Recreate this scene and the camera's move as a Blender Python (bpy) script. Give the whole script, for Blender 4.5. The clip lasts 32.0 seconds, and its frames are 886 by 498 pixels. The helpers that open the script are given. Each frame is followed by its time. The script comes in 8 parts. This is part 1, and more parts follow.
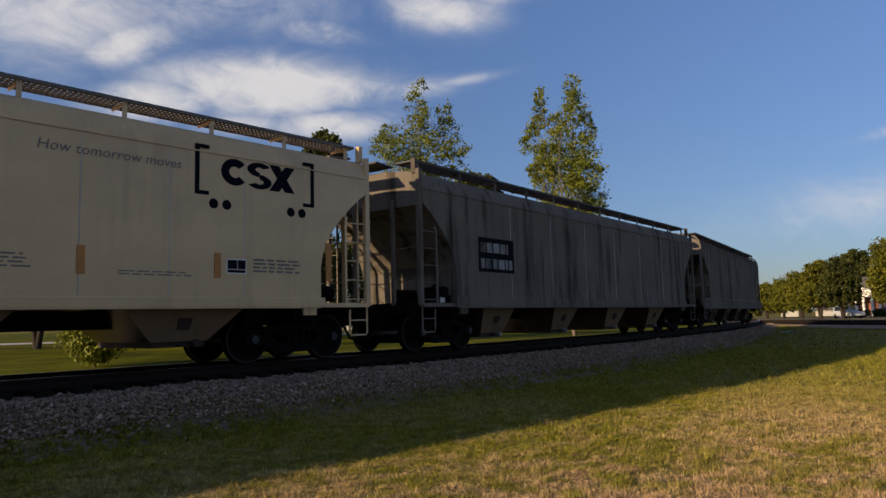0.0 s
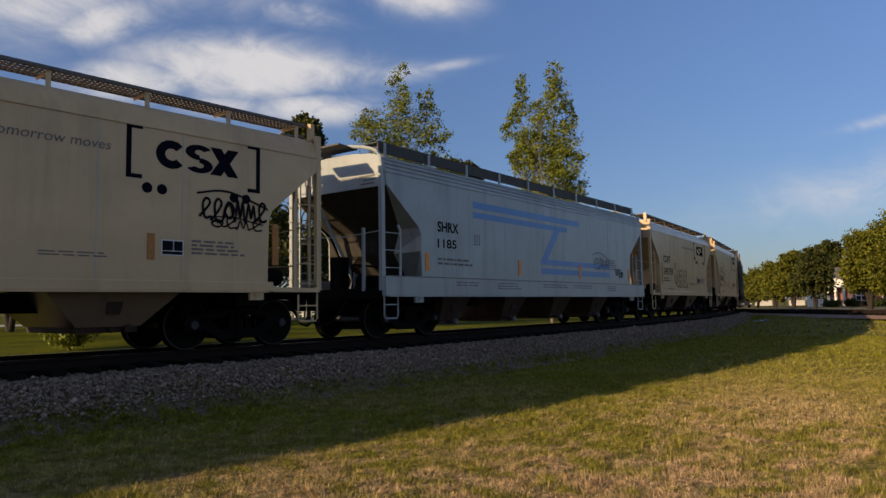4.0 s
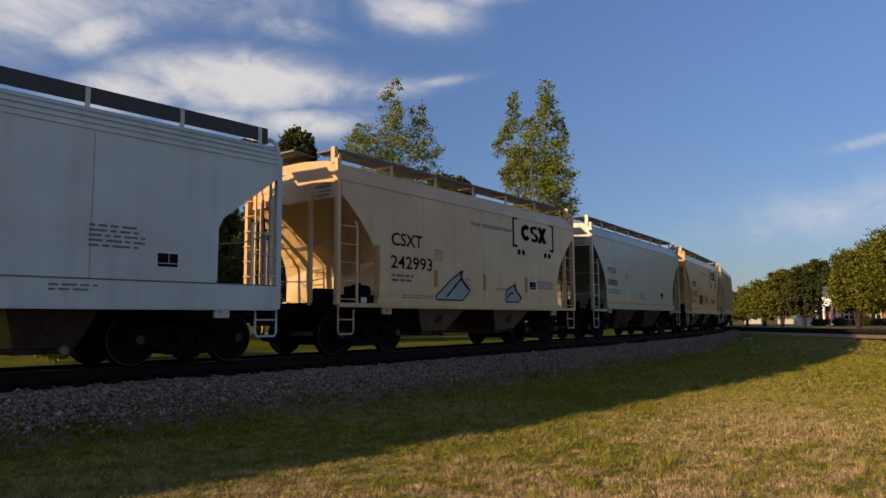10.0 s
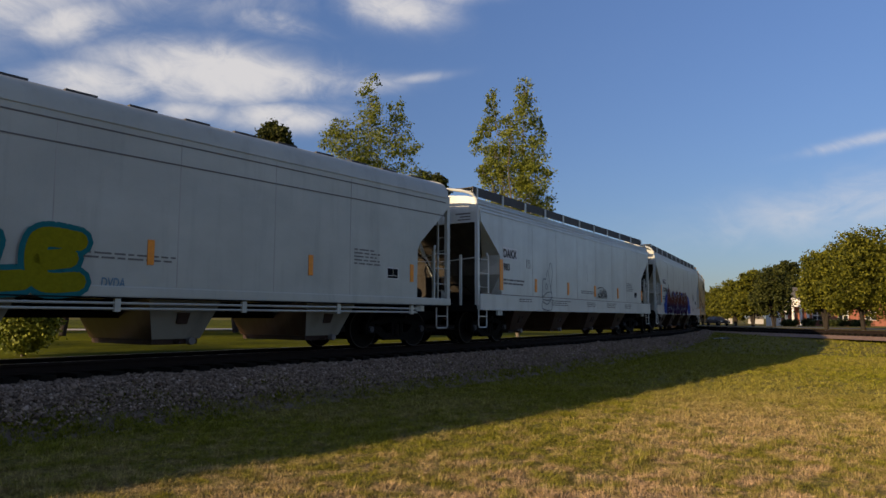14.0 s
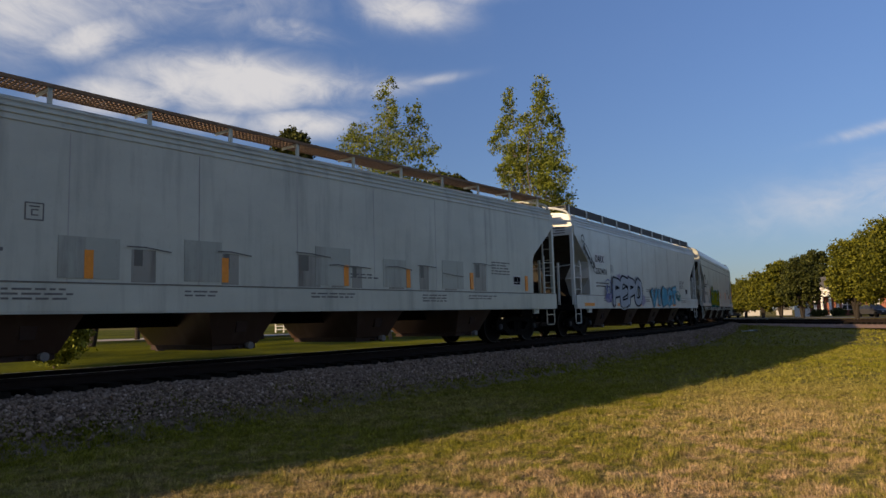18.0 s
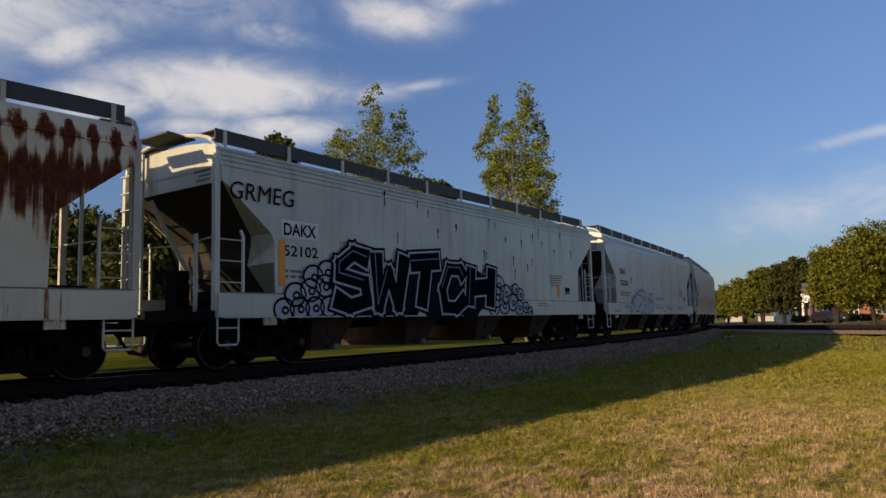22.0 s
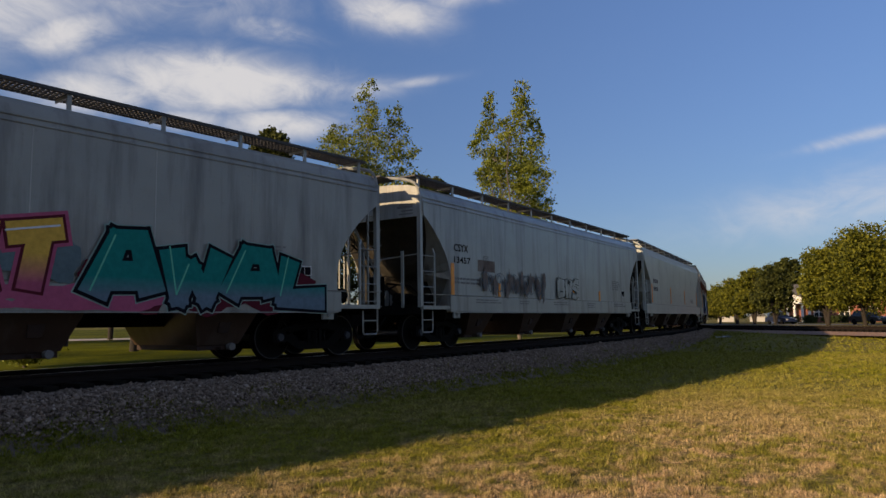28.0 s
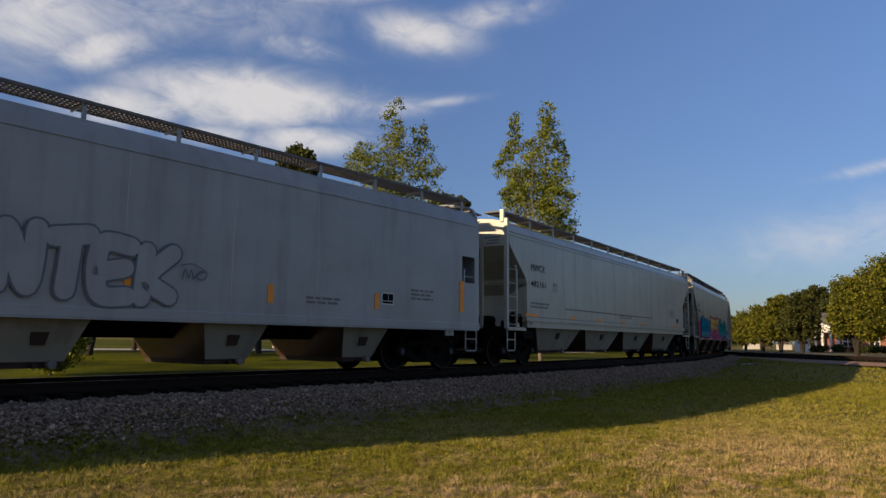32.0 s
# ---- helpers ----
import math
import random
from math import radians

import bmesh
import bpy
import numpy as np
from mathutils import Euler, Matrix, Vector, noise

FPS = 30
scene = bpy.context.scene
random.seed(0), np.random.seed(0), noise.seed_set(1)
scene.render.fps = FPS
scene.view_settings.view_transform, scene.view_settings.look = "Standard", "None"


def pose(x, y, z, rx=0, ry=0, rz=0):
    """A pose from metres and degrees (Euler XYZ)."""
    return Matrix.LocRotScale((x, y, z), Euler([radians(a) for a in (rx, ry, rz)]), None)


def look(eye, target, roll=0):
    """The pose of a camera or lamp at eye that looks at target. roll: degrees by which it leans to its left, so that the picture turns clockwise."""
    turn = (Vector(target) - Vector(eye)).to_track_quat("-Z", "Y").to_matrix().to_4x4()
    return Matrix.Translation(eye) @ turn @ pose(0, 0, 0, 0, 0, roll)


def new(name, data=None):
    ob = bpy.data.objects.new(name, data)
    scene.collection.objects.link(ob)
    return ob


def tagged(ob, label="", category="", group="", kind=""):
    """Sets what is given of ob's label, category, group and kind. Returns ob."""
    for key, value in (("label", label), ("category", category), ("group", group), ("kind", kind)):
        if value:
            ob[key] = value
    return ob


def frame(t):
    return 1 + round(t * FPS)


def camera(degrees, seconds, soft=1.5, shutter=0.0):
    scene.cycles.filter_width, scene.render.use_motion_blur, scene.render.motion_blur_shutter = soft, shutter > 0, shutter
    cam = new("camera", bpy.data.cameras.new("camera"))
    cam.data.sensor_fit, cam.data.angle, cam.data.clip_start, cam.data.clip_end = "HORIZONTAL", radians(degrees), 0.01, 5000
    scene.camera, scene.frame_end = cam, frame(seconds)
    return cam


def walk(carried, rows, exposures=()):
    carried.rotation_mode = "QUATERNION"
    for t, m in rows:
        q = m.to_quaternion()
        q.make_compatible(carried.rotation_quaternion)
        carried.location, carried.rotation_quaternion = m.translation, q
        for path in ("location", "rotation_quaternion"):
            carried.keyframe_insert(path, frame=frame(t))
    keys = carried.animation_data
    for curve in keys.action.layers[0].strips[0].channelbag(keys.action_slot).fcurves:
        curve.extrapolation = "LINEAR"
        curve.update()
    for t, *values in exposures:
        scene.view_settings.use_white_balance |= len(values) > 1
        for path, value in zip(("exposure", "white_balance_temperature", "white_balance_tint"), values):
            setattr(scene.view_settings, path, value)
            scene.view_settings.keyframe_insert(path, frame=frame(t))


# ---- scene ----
cam = camera(64.7, 32.0)


def view(yaw, pitch, roll):
    return pose(0, 0, 1.6) @ pose(0, 0, 0, 0, 0, yaw) @ pose(0, 0, 0, 90 + pitch) @ pose(0, 0, 0, 0, 0, -roll)


PATH = [
    (0,3.42,5.83,1.49), (0.5,3.13,5.56,1.29), (1,2.56,5.18,0.95), (1.5,2.49,5.14,0.82), (2,2.46,5.14,0.89), (2.5,2.79,5.00,1.40), (4.5,1.42,4.64,0.66), (5,1.17,4.95,0.32), (5.5,1.04,6.19,-0.05), (6,0.85,6.50,-0.49), (6.5,-0.70,6.78,-1.49), (7,-0.66,6.97,-1.38), (7.5,-0.15,6.93,-1.06), (8,-0.07,6.46,-0.59), (8.5,0.21,6.17,-0.35), (9,0.01,5.97,0.08), (9.5,0.82,5.48,0.46), (10,1.03,5.90,0.45), (10.5,1.04,6.51,-0.06), (11,0.20,6.76,0.37), (11.5,0.03,7.66,-0.09), (12,-0.14,6.70,-0.33), (12.5,-0.46,6.23,-0.16), (13,-0.01,6.01,0.27), (13.5,-1.41,5.48,0.19), (14,-0.90,5.64,-0.11), (14.5,-0.58,6.15,-0.12), (16.5,-0.03,5.78,0.22), (17,0.02,5.72,0.80), (17.5,0.10,5.63,1.23), (18,0.86,5.72,1.55), (18.5,1.37,6.11,2.08), (19,1.30,5.87,2.20), (19.5,1.17,5.72,1.87), (20,0.03,5.87,1.66), (20.5,0.08,5.24,1.67), (21,-0.29,5.40,1.66), (21.5,0.01,6.05,1.56), (22,-0.39,6.19,1.59), (22.5,-0.23,5.83,1.68), (23,0.33,6.08,1.37), (23.5,0.46,5.62,1.27), (24,-0.13,5.58,1.38), (24.5,-0.47,5.78,0.96), (26.5,-1.03,5.01,0.34), (27,-1.60,5.80,0.23), (27.5,-1.32,5.99,0.30), (28,-0.89,5.93,0.95), (28.5,-1.02,6.05,1.03), (29,-1.03,5.52,1.14), (29.5,-1.08,5.48,1.17), (30,-0.86,6.39,1.23), (30.5,0.08,7.18,1.07), (31,-0.00,6.97,0.40), (31.5,1.10,7.06,-0.02), (32,0.97,7.47,-0.61),
]
walk(cam, [(t, view(a, b, c)) for t, a, b, c in PATH], [(0, 0.35, 7000, 10), (32, 0.35, 7000, 10)])

# ---- world, sun, exposure ----
SUN_AZ, SUN_EL = 238.0, 17.0
scene.view_settings.exposure = 0.0
world = bpy.data.worlds.new("world")
scene.world = world
world.use_nodes = True


def build_sky():
    nt = world.node_tree
    nt.nodes.clear()
    N = nt.nodes.new
    out, bg = N("ShaderNodeOutputWorld"), N("ShaderNodeBackground")
    sky = N("ShaderNodeTexSky")
    sky.sky_type, sky.sun_disc = "NISHITA", False
    sky.sun_elevation, sky.sun_rotation = radians(SUN_EL), radians(SUN_AZ)
    sky.air_density, sky.dust_density, sky.ozone_density = 1.0, 0.6, 4.0
    bg.inputs["Strength"].default_value = 0.0785
    tc, sep = N("ShaderNodeTexCoord"), N("ShaderNodeSeparateXYZ")
    nt.links.new(tc.outputs["Generated"], sep.inputs[0])

    def m(op, a, b=None, c=None, clamp=False):
        n = N("ShaderNodeMath")
        n.operation, n.use_clamp = op, clamp
        for i, v in enumerate((a, b, c)):
            if v is None:
                continue
            if isinstance(v, (int, float)):
                n.inputs[i].default_value = v
            else:
                nt.links.new(v, n.inputs[i])
        return n.outputs[0]

    az = m("MULTIPLY", m("ARCTAN2", sep.outputs["X"], sep.outputs["Y"]), 57.2958)
    el = m("MULTIPLY", m("ARCSINE", sep.outputs["Z"]), 57.2958)
    comb = N("ShaderNodeCombineXYZ")
    nt.links.new(m("MULTIPLY", az, 0.075), comb.inputs[0])
    nt.links.new(m("MULTIPLY", el, 0.13), comb.inputs[1])

    def noise_of(scale, detail, rough, warp, shift):
        n = N("ShaderNodeTexNoise")
        n.inputs["Scale"].default_value, n.inputs["Detail"].default_value = scale, detail
        n.inputs["Roughness"].default_value, n.inputs["Distortion"].default_value = rough, warp
        mp = N("ShaderNodeMapping")
        mp.inputs["Location"].default_value = shift
        nt.links.new(comb.outputs[0], mp.inputs[0])
        nt.links.new(mp.outputs[0], n.inputs["Vector"])
        return n.outputs["Fac"]

    fine = noise_of(3.0, 10, 0.62, 0.9, (3.1, 0.7, 0))
    broad = noise_of(1.1, 6, 0.6, 0.6, (7.3, 2.2, 0))
    total = None
    # cloud banks: azimuth, elevation, half widths, lean, strength
    for a0, e0, wa, we, lean, k in CLOUDS:
        da, de = m("SUBTRACT", az, a0), m("SUBTRACT", el, e0)
        de = m("SUBTRACT", de, m("MULTIPLY", da, lean))
        r = m("ADD", m("POWER", m("ABSOLUTE", m("DIVIDE", da, wa)), 2.0), m("POWER", m("ABSOLUTE", m("DIVIDE", de, we)), 2.0))
        v = m("MULTIPLY", m("POWER", 2.718, m("MULTIPLY", r, -1.0)), k)
        total = v if total is None else m("MAXIMUM", total, v)
    # broken cloud like the view's left, added unseen overhead and behind to whiten skylight
    high = m("MULTIPLY", m("SUBTRACT", el, 30.0), 0.05, clamp=True)
    behind = m("MULTIPLY", m("SUBTRACT", m("ABSOLUTE", az), 60.0), 0.04, clamp=True)
    total = m("MAXIMUM", total, m("MULTIPLY", m("MAXIMUM", high, m("MULTIPLY", behind, m("MULTIPLY", el, 0.1, clamp=True))), 0.22))
    dens = m("ADD", m("MULTIPLY", m("SUBTRACT", fine, 0.5), 1.15), m("MULTIPLY", m("SUBTRACT", broad, 0.5), 1.3))
    dens = m("ADD", m("MULTIPLY", total, 1.25), m("MULTIPLY", dens, m("ADD", 0.15, m("MULTIPLY", total, 1.7))))
    ramp = N("ShaderNodeMapRange")
    ramp.interpolation_type = "SMOOTHSTEP"
    ramp.inputs["From Min"].default_value, ramp.inputs["From Max"].default_value = 0.0, 1.45
    nt.links.new(dens, ramp.inputs[0])
    mix = N("ShaderNodeMix")
    mix.data_type = "RGBA"
    nt.links.new(m("MULTIPLY", ramp.outputs[0], 0.92), mix.inputs["Factor"])
    tint = N("ShaderNodeMix")
    tint.data_type, tint.blend_type = "RGBA", "MULTIPLY"
    tint.inputs["Factor"].default_value = 1.0
    tint.inputs["B"].default_value = SKY_TINT
    nt.links.new(sky.outputs[0], tint.inputs["A"])
    lift = N("ShaderNodeMapRange")
    lift.inputs["From Min"].default_value, lift.inputs["From Max"].default_value = 0.0, 30.0
    lift.inputs["To Min"].default_value, lift.inputs["To Max"].default_value = 0.70, 1.36
    nt.links.new(el, lift.inputs[0])
    deep = N("ShaderNodeVectorMath")
    deep.operation = "SCALE"
    nt.links.new(tint.outputs["Result"], deep.inputs[0])
    zenith = N("ShaderNodeMapRange")
    zenith.inputs["From Min"].default_value, zenith.inputs["From Max"].default_value = 28.0, 60.0
    zenith.inputs["To Min"].default_value, zenith.inputs["To Max"].default_value = 1.0, 0.64
    nt.links.new(el, zenith.inputs[0])
    nt.links.new(m("MULTIPLY", lift.outputs[0], zenith.outputs[0]), deep.inputs["Scale"])
    nt.links.new(deep.outputs[0], mix.inputs["A"])
    mix.inputs["B"].default_value = CLOUD_COLOUR
    nt.links.new(mix.outputs["Result"], bg.inputs["Color"])
    nt.links.new(bg.outputs[0], out.inputs[0])


SKY_TINT = (1.01, 1.0, 1.19, 1)
CLOUD_COLOUR = (6.9, 6.95, 7.4, 1)
CLOUDS = [
    (-18, 18.7, 8.29, 2.38, 0.02, 1.17),
    (-14, 18.9, 6.72, 1.88, -0.02, 1.02),
    (-25, 17.2, 5.60, 1.62, 0.12, 0.97),
    (-12.4, 15.9, 5.60, 1.25, 0.04, 0.92),
    (-19.5, 15.8, 4.48, 0.88, 0.05, 0.71),
    (-6.5, 18.6, 4.70, 0.94, 0.1, 0.63),
    (-1.5, 19.3, 3.58, 0.45, 0.12, 0.51),
    (-33, 22.6, 8.96, 4.25, 0.1, 0.72),
    (-28, 20.9, 3.81, 1.62, 0.3, 0.87),
    (-38, 26, 10.08, 5.62, 0, 0.68),
    (-20, 24.6, 11.20, 2.75, 0.06, 0.53),
    (-13.5, 23, 4.26, 1.12, -0.1, 0.62),
    (-3.2, 24.7, 5.15, 1.62, -0.05, 0.84),
    (3, 26, 5.60, 1.12, 0.12, 0.70),
    (-12, 27.6, 10.08, 1.50, 0.1, 0.61),
    (32.0, 12.4, 4.6, 0.50, 0.12, 0.62),
    (33.0, 8.6, 13.0, 2.2, 0.14, 0.52),
    (-60.0, 24.0, 16.0, 4.0, 0.1, 0.9),
    (70.0, 20.0, 20.0, 3.0, 0.1, 0.8),
    (130.0, 30.0, 22.0, 5.0, 0.1, 0.8),
    (-120.0, 34.0, 24.0, 4.0, 0.1, 0.8),
]
build_sky()
sun_data = bpy.data.lights.new("sun", "SUN")
sun_data.energy, sun_data.angle, sun_data.color = 4.7, radians(0.6), (1.0, 0.74, 0.46)
sun = new("sun", sun_data)
_a, _e = radians(SUN_AZ), radians(SUN_EL)
sun.matrix_basis = look((60 * math.sin(_a) * math.cos(_e), 60 * math.cos(_a) * math.cos(_e), 60 * math.sin(_e)), (0, 0, 0))

# ---- the plan: one curved track, heights over the lawn by the camera ----
HEAD, NEAR_R, DIST = radians(40.06), 202.37, 11.3
CX, CY = -(NEAR_R + DIST) * math.cos(HEAD), (NEAR_R + DIST) * math.sin(HEAD)
HALF = 1.58
MID_R = NEAR_R - HALF
RAIL_Z = 0.87
SPEED, SLOWING = 10.8604, -0.002828


def on_track(s, off=0.0, z=0.0):
    """Place s metres along the track, off metres to the left of its middle."""
    a = HEAD - s / NEAR_R
    r = MID_R - off
    return Vector((CX + r * math.cos(a), CY - r * math.sin(a), z))


def track_turn(s):
    return 90 - math.degrees(HEAD - s / NEAR_R)


def travelled(t):
    return SPEED * (t - 16) + 0.5 * SLOWING * (t - 16) ** 2


# ---- materials ----
def principled(name, colour, rough=0.6, metal=0.0):
    mat = bpy.data.materials.new(name)
    mat.use_nodes = True
    b = mat.node_tree.nodes["Principled BSDF"]
    b.inputs["Base Color"].default_value = (*colour, 1)
    b.inputs["Roughness"].default_value, b.inputs["Metallic"].default_value = rough, metal
    return mat, mat.node_tree, b


def add_noise(nt, scale, detail=6, rough=0.6, stretch=(1, 1, 1), where="Object", seed=0.0):
    tc, mp, n = nt.nodes.new("ShaderNodeTexCoord"), nt.nodes.new("ShaderNodeMapping"), nt.nodes.new("ShaderNodeTexNoise")
    mp.inputs["Scale"].default_value = stretch
    mp.inputs["Location"].default_value = (seed, seed * 1.7, seed * 0.6)
    n.inputs["Scale"].default_value, n.inputs["Detail"].default_value, n.inputs["Roughness"].default_value = scale, detail, rough
    nt.links.new(tc.outputs[where], mp.inputs[0])
    nt.links.new(mp.outputs[0], n.inputs["Vector"])
    return n.outputs["Fac"]


def ramp_of(nt, fac, stops):
    r = nt.nodes.new("ShaderNodeValToRGB")
    r.color_ramp.elements[0].position, r.color_ramp.elements[0].color = stops[0][0], (*stops[0][1], 1)
    r.color_ramp.elements[1].position, r.color_ramp.elements[1].color = stops[-1][0], (*stops[-1][1], 1)
    for p, c in stops[1:-1]:
        e = r.color_ramp.elements.new(p)
        e.color = (*c, 1)
    nt.links.new(fac, r.inputs[0])
    return r.outputs["Color"]


def mix_of(nt, fac, a, b, blend="MIX"):
    m = nt.nodes.new("ShaderNodeMix")
    m.data_type, m.blend_type = "RGBA", blend
    for key, v in (("Factor", fac), ("A", a), ("B", b)):
        if isinstance(v, (int, float)):
            m.inputs[key].default_value = v
        elif isinstance(v, tuple):
            m.inputs[key].default_value = (*v, 1)
        else:
            nt.links.new(v, m.inputs[key])
    return m.outputs["Result"]


def bump_of(nt, b, height, strength, dist=0.02):
    n = nt.nodes.new("ShaderNodeBump")
    n.inputs["Strength"].default_value, n.inputs["Distance"].default_value = strength, dist
    nt.links.new(height, n.inputs["Height"])
    nt.links.new(n.outputs[0], b.inputs["Normal"])


def matt(mat, level=0.12):
    mat.node_tree.nodes["Principled BSDF"].inputs["Specular IOR Level"].default_value = level
    return mat


def shade(c, k):
    return tuple(min(1, v * k) for v in c)


def mottled(name, colour, rough=0.7, metal=0.0, scale=6.0, spread=0.35, bump=0.2, stretch=(1, 1, 1), where="Object", second=None):
    """A surface with grain at two scales."""
    mat, nt, b = principled(name, colour, rough, metal)
    big, small = add_noise(nt, scale, 5, 0.6, stretch, where, 1.3), add_noise(nt, scale * 9, 4, 0.7, stretch, where, 5.1)
    c = ramp_of(nt, big, [(0.3, shade(colour, 1 - spread)), (0.7, second or shade(colour, 1 + spread))])
    c = mix_of(nt, 0.5, c, ramp_of(nt, small, [(0.3, shade(colour, 1 - spread)), (0.7, shade(colour, 1 + spread))]))
    nt.links.new(c, b.inputs["Base Color"])
    if bump:
        bump_of(nt, b, small, bump)
    return mat


def car_paint(name, colour, dirt=0.3, grime=(0.10, 0.085, 0.07), rough=0.30, rust=0.0, seed=0.0):
    """Old car paint: faded patches, streaks run down by rain, dust on the lower edge, rust where there is some."""
    mat, nt, b = principled(name, colour, rough)
    patch = add_noise(nt, 0.7, 6, 0.6, (1, 1, 1.4), "Object", seed)
    c = ramp_of(nt, patch, [(0.3, shade(colour, 0.86)), (0.7, shade(colour, 1.06))])
    streak = add_noise(nt, 2.6, 7, 0.62, (1, 1, 0.10), "Object", seed + 3)
    f = nt.nodes.new("ShaderNodeMapRange")
    f.inputs["From Min"].default_value, f.inputs["From Max"].default_value = 0.50, 0.82
    f.inputs["To Max"].default_value = dirt * 1.6
    nt.links.new(streak, f.inputs[0])
    c = mix_of(nt, f.outputs[0], c, grime)
    speck = add_noise(nt, 16, 5, 0.7, (1, 1, 0.6), "Object", seed + 8)
    g = nt.nodes.new("ShaderNodeMapRange")
    g.inputs["From Min"].default_value, g.inputs["From Max"].default_value = 0.60, 0.80
    g.inputs["To Max"].default_value = dirt * 0.8
    nt.links.new(speck, g.inputs[0])
    c = mix_of(nt, g.outputs[0], c, shade(grime, 1.4))
    if rust:
        tc, sep = nt.nodes.new("ShaderNodeTexCoord"), nt.nodes.new("ShaderNodeSeparateXYZ")
        nt.links.new(tc.outputs["Object"], sep.inputs[0])
        wv = nt.nodes.new("ShaderNodeMath")
        wv.operation = "SINE"
        ml = nt.nodes.new("ShaderNodeMath")
        ml.operation, ml.inputs[1].default_value = "MULTIPLY", 17.0
        nt.links.new(sep.outputs["X"], ml.inputs[0])
        nt.links.new(ml.outputs[0], wv.inputs[0])

        def calc(op, x, y):
            n = nt.nodes.new("ShaderNodeMath")
            n.operation = op
            for i, v in enumerate((x, y)):
                if isinstance(v, (int, float)):
                    n.inputs[i].default_value = v
                else:
                    nt.links.new(v, n.inputs[i])
            return n.outputs[0]

        def band(z0, half):
            return calc("MAXIMUM", calc("SUBTRACT", 1.0, calc("ABSOLUTE", calc("DIVIDE", calc("SUBTRACT", sep.outputs["Z"], z0), half), 0.0)), 0.0)

        run = add_noise(nt, 8.5, 6, 0.6, (1, 1, 0.035), "Object", seed + 11)
        blot = add_noise(nt, 1.5, 6, 0.65, (1, 1, 0.8), "Object", seed + 17)
        # a row of short runs under the eave, a dark band below it and long runs down from that
        comb_ = calc("MULTIPLY", wv.outputs[0], 0.42)
        top_row = calc("ADD", calc("MULTIPLY", band(3.86, 0.26), 1.0), calc("MULTIPLY", calc("GREATER_THAN", band(3.86, 0.26), 0.02), comb_))
        main = calc("ADD", calc("MULTIPLY", band(3.02, 0.95), 0.85), calc("MULTIPLY", band(3.22, 0.34), 0.55))
        runs = calc("MULTIPLY", calc("SUBTRACT", run, 0.5), 3.2)
        blots = calc("MULTIPLY", calc("SUBTRACT", blot, 0.5), 1.5)
        amount = calc("ADD", calc("ADD", calc("MAXIMUM", top_row, main), runs), calc("ADD", blots, calc("MULTIPLY", wv.outputs[0], 0.10)))
        for lo_, hi_, stops in ((0.30, 0.75, [(0.35, (0.22, 0.082, 0.036)), (0.65, (0.42, 0.20, 0.095))]), (0.48, 0.86, [(0.35, (0.052, 0.016, 0.010)), (0.65, (0.135, 0.042, 0.021))])):
            h = nt.nodes.new("ShaderNodeMapRange")
            h.inputs["From Min"].default_value, h.inputs["From Max"].default_value, h.inputs["To Max"].default_value = lo_, hi_, rust
            nt.links.new(amount, h.inputs[0])
            c = mix_of(nt, h.outputs[0], c, ramp_of(nt, speck, stops))
    nt.links.new(c, b.inputs["Base Color"])
    dent = add_noise(nt, 0.75, 2, 0.5, (1, 1, 0.12), "Object", seed + 5)
    total = nt.nodes.new("ShaderNodeMath")
    total.operation, total.inputs[1].default_value = "MULTIPLY_ADD", 3.0
    nt.links.new(dent, total.inputs[0])
    nt.links.new(patch, total.inputs[2])
    bump_of(nt, b, total.outputs[0], 0.30, 0.03)
    return mat


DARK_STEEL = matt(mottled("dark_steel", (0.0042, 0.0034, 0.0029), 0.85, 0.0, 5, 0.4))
BLACK_RUBBER = matt(mottled("black_rubber", (0.006, 0.006, 0.006), 0.85, 0, 8, 0.3, 0.1))
RUST_BROWN = mottled("rust_brown", (0.030, 0.014, 0.009), 0.85, 0.0, 4, 0.45)
RIM_STEEL = mottled("rim_steel", (0.035, 0.031, 0.029), 0.6, 0.2, 9, 0.3, 0.05)
WORN_STEEL = mottled("worn_steel", (0.42, 0.40, 0.38), 0.35, 0.9, 12, 0.2, 0.05)
GALVANISED = mottled("galvanised_steel", (0.12, 0.115, 0.108), 0.65, 0.2, 6, 0.25, 0.1)
DARK_GRATING = mottled("dark_grating", (0.06, 0.058, 0.055), 0.7, 0.2, 6, 0.3, 0.1)
BLACK_PAINT = matt(mottled("black_paint", (0.015, 0.015, 0.018), 0.6, 0, 9, 0.3, 0.05), 0.0)
NAVY_PAINT = matt(mottled("navy_paint", (0.008, 0.009, 0.016), 0.6, 0, 9, 0.3, 0.05), 0.0)
GREY_LETTER = matt(mottled("grey_letter", (0.16, 0.155, 0.15), 0.7, 0, 9, 0.3, 0.0))
WHITE_PAINT = mottled("white_paint", (0.66, 0.66, 0.65), 0.6, 0, 9, 0.08, 0.0)
DULL_AMBER = mottled("dull_amber_tape", (0.42, 0.17, 0.03), 0.5, 0, 14, 0.3, 0.0)
REFLECT_AMBER = mottled("amber_tape", (0.82, 0.27, 0.010), 0.4, 0, 14, 0.2, 0.0)


